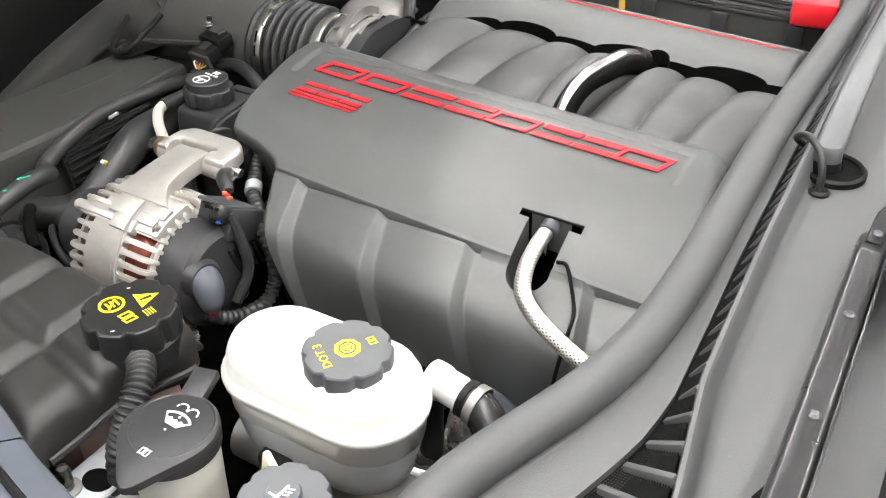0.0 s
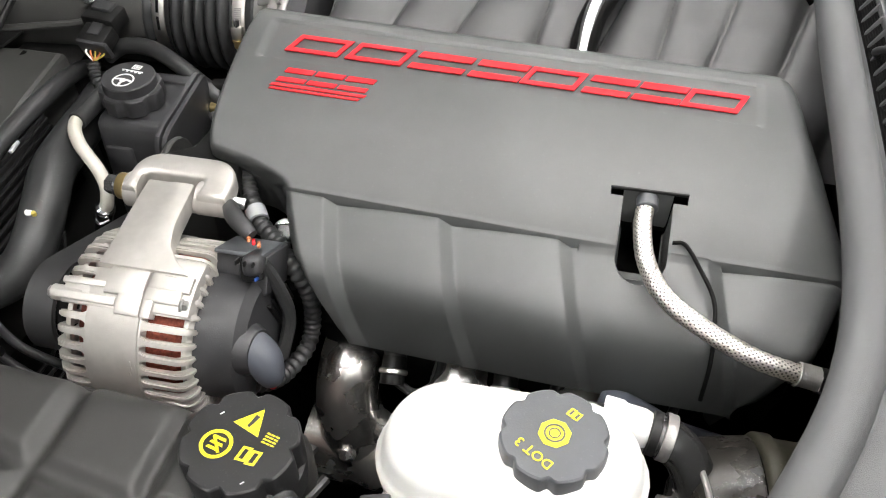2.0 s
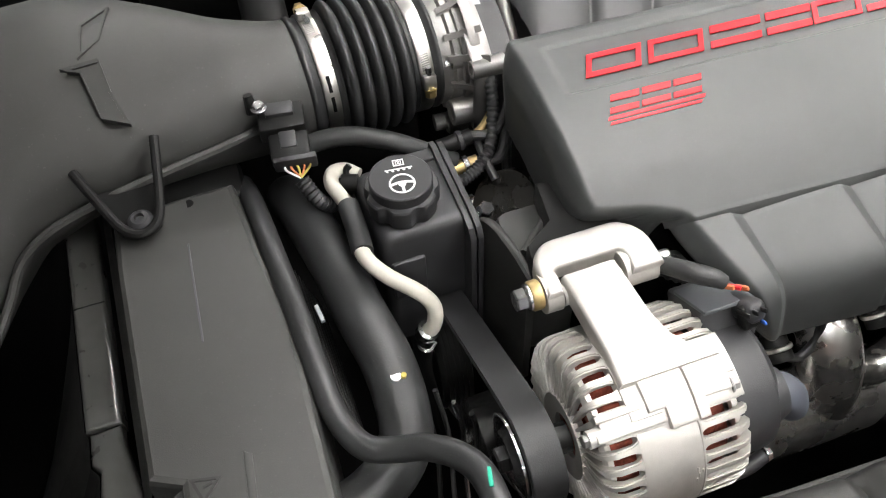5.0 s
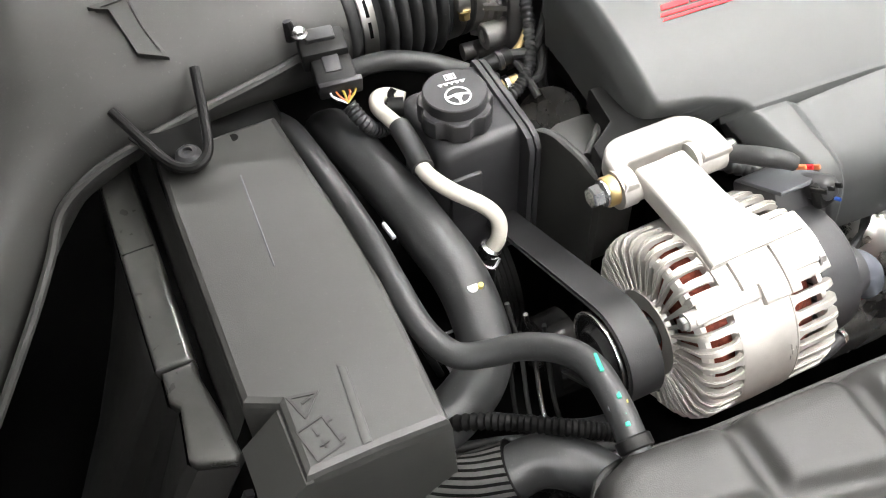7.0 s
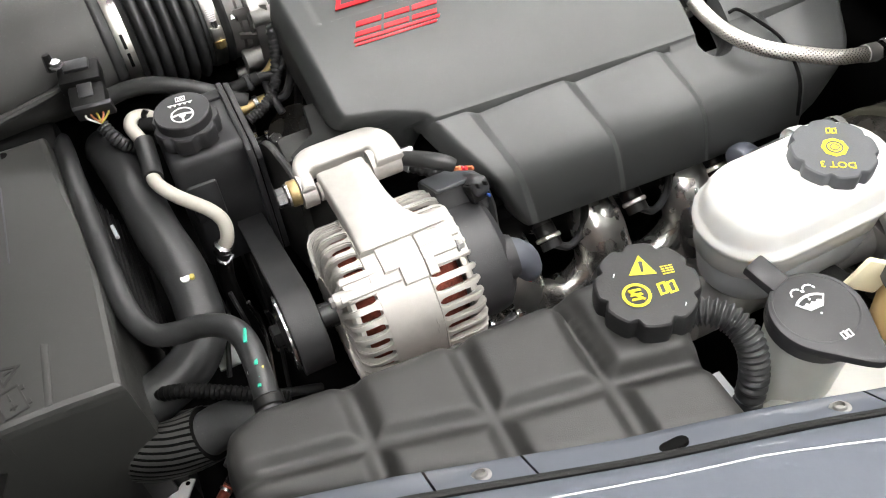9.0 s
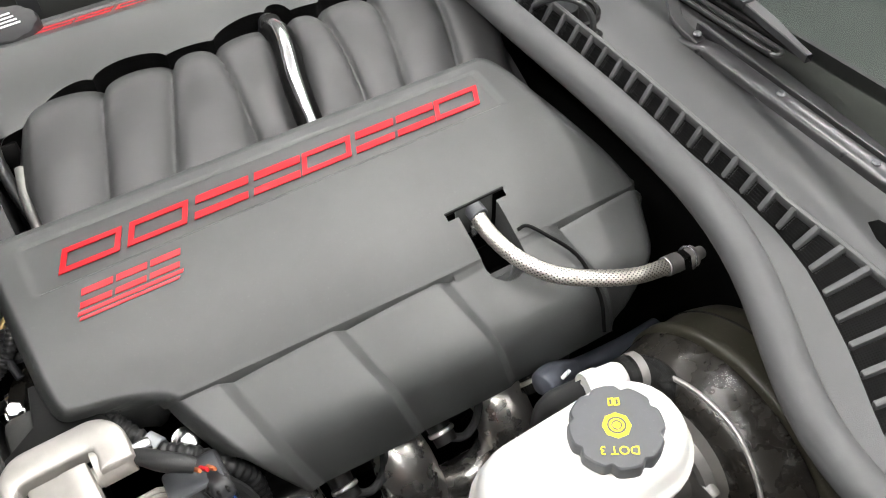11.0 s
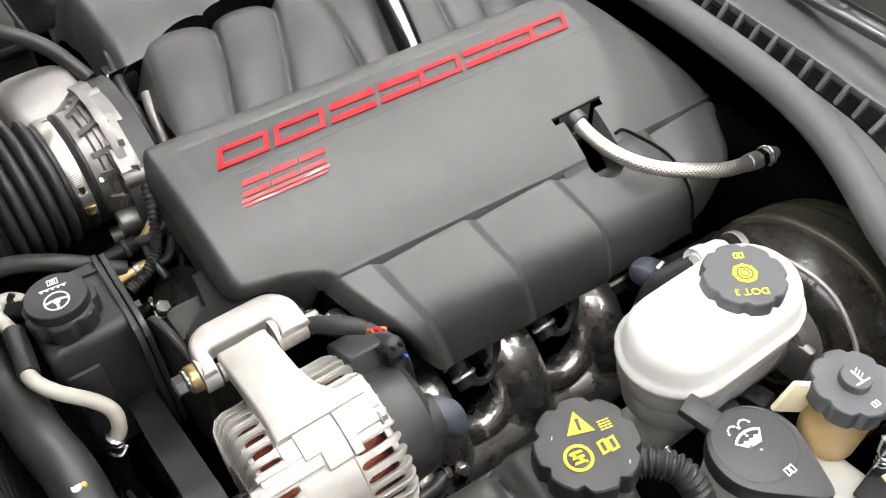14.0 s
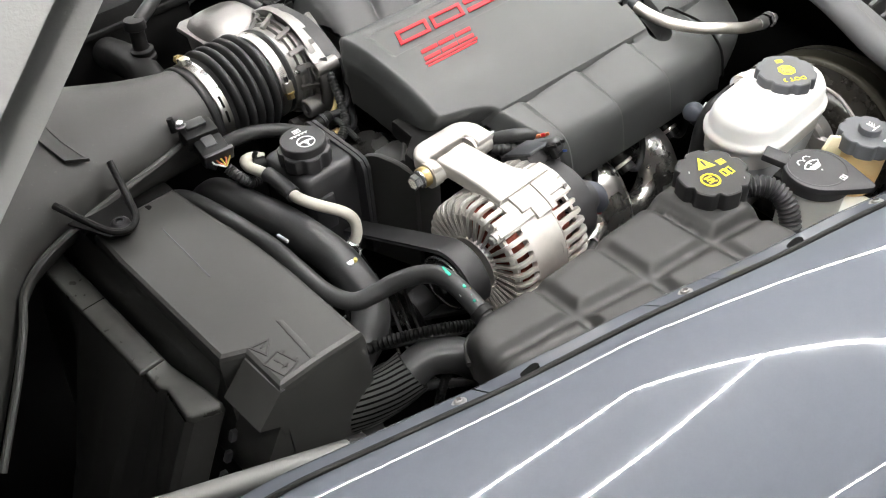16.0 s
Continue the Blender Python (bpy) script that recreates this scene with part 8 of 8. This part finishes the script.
    bm = ring_prism([(-0.013, -0.01), (0.013, -0.01), (0.013, 0.01), (-0.013, 0.01)], [(-0.0115, -0.0085), (0.0115, -0.0085), (0.0115, 0.0085), (-0.0115, 0.0085)], 0.0012, M)
    for x, y, w, hh in ((-0.005, 0, 0.006, 0.0015), (0.005, 0, 0.006, 0.0015), (0.005, 0, 0.0015, 0.006), (-0.008, 0.0115, 0.004, 0.003), (0.008, 0.0115, 0.004, 0.003)):
        prism([(x - w / 2, y - hh / 2), (x + w / 2, y - hh / 2), (x + w / 2, y + hh / 2), (x - w / 2, y + hh / 2)], 0.0012, M, bm=bm)
    part("battery_emboss", bm, M_TANK, b)
    part("screw_hole", lathe([(0, 0), (0.0045, 0)], (-0.936, 0.795, 0.7625), (0, 0, 1), 16), M_DEEP, b)
    back = thing("radiator_shroud", (-0.93, 0.87, 0.6), "black radiator shroud behind the fuse box", "shroud")
    part("panel", rbox((-0.93, 0.835, 0.66), (0.09, 0.06, 0.17), 0.012), M_BLACK, back)
    part("finned_panel", rbox((-0.866, 0.645, 0.7), (0.006, 0.15, 0.09), 0.002, (0, -14, 0)), M_BLACK, back)
    for k in range(9):
        part("rib", rbox((-0.874 + 0.0022 * k, 0.645, 0.739 - 0.0085 * k), (0.011, 0.145, 0.0034), 0.0012, (0, -14, 0)), M_BLACK, back)
    led = thing("front_ledge", (-1.035, 0.65, 0.6), "glossy black moulded ledge in front of the fuse box", "ledge")
    part("ledge", prism([(-1.0545, 0.637), (-1.025, 0.634), (-1.024, 0.88), (-1.0535, 0.88)], 0.014, Matrix.Translation((0, 0, 0.7005)), bevel=0.0055, seg=3), M_LEDGE, led)
    part("ledge_step", prism([(-1.0505, 0.632), (-1.0515, 0.606), (-1.0455, 0.598), (-1.0505, 0.557), (-1.046, 0.551), (-1.021, 0.541), (-1.016, 0.546), (-1.018, 0.57), (-1.026, 0.62), (-1.026, 0.633)], 0.014, Matrix.Translation((0, 0, 0.703)), bevel=0.0045, seg=3), M_LEDGE, led, "glossy worn step with a rounded lip")
    # the walls that drop from the ledge, folded like the edge above them
    edge = [(-1.054, 0.88), (-1.0545, 0.76), (-1.055, 0.64), (-1.0525, 0.631), (-1.0535, 0.607), (-1.0475, 0.598), (-1.0525, 0.557), (-1.047, 0.549), (-1.02, 0.539), (-1.013, 0.545)]
    for a, b in zip(edge, edge[1:]):
        rows = []
        for u in np.linspace(0, 1, 6):
            x, y = a[0] + (b[0] - a[0]) * u, a[1] + (b[1] - a[1]) * u
            lean = 0.55 - 0.43 * sstep(0.7, 0.82, y)
            rows.append([(x - lean * h - 0.007 * math.sin(60 * y) * min(1, h * 12), y - (0.1 * h if y < 0.6 else 0), 0.71 - h) for h in (0, 0.006, 0.02, 0.05, 0.1, 0.17, 0.26)])
        part("drop_wall", sheet(rows), M_TANK, led, sharp=1.2)
    part("shelf_joint", rbox((-1.039, 0.757, 0.7142), (0.026, 0.0012, 0.0012), 0.0003), M_DEEP, led)
    for k in range(4):
        part("clip_tooth", rbox((-1.0235 - 0.0115 * k, 0.528, 0.686 - 0.023 * k), (0.007, 0.006, 0.0125), 0.0012, (0, 25, 0)), M_CAP, led)
    strut = thing("hood_strut", (-1.0, 0.42, 0.72), "bonnet gas strut with bright cylinder and black rod", "gas strut")
    part("cylinder", tube([(-0.962, 0.418, 0.712), (-1.545, 0.576, 0.865)], 0.0105, 18, sm=False), M_STRUT, strut)
    part("end_collar", tube([(-0.95, 0.415, 0.709), (-0.966, 0.419, 0.713)], 0.0115, 18), M_BLACK, strut)
    part("rod", tube([(-0.95, 0.415, 0.709), (-0.84, 0.386, 0.68)], 0.0045, 12), M_BLACK, strut)
    part("socket", tube([(-0.845, 0.387, 0.681), (-0.82, 0.38, 0.674)], 0.0095, 14), M_BLACK, strut)
    far = thing("air_box", (-0.8, 1.25, 0.68), "dark plastic air box beyond the intake", "air box")
    part("box", rbox((-0.80, 1.25, 0.76), (0.28, 0.26, 0.14), 0.02), M_BLACK, far)
    part("lid_rim", rbox((-0.80, 1.25, 0.80), (0.29, 0.27, 0.012), 0.004), M_BLACK, far)
    fx = thing("relay_box", (-0.3, 1.38, 0.7), "black relay box beside the far cover", "relay box")
    part("box", rbox((-0.42, 1.38, 0.75), (0.56, 0.14, 0.1), 0.012), M_BOX, fx)
    for y, z in ((1.308, 0.8), (1.33, 0.803), (1.352, 0.803)):
        part("lid_edge", tube([(-0.69, y, z), (-0.15, y, z)], 0.0032, 8, sm=False), M_GLOSS, fx)
    part("lid_rim", rbox((-0.42, 1.38, 0.795), (0.57, 0.15, 0.008), 0.003), M_BOX, fx)
    for k in range(5):
        part("catch", rbox((-0.62 + 0.11 * k, 1.303, 0.775), (0.025, 0.008, 0.03), 0.002), M_CAP, fx)
    term = thing("battery_terminal_cover", (-0.16, 1.3, 0.8), "red plastic terminal cover", "terminal cover")
    part("cover", rbox((-0.16, 1.29, 0.82), (0.06, 0.05, 0.035), 0.006, (0, 0, 10)), M_RED, term)


front_end()
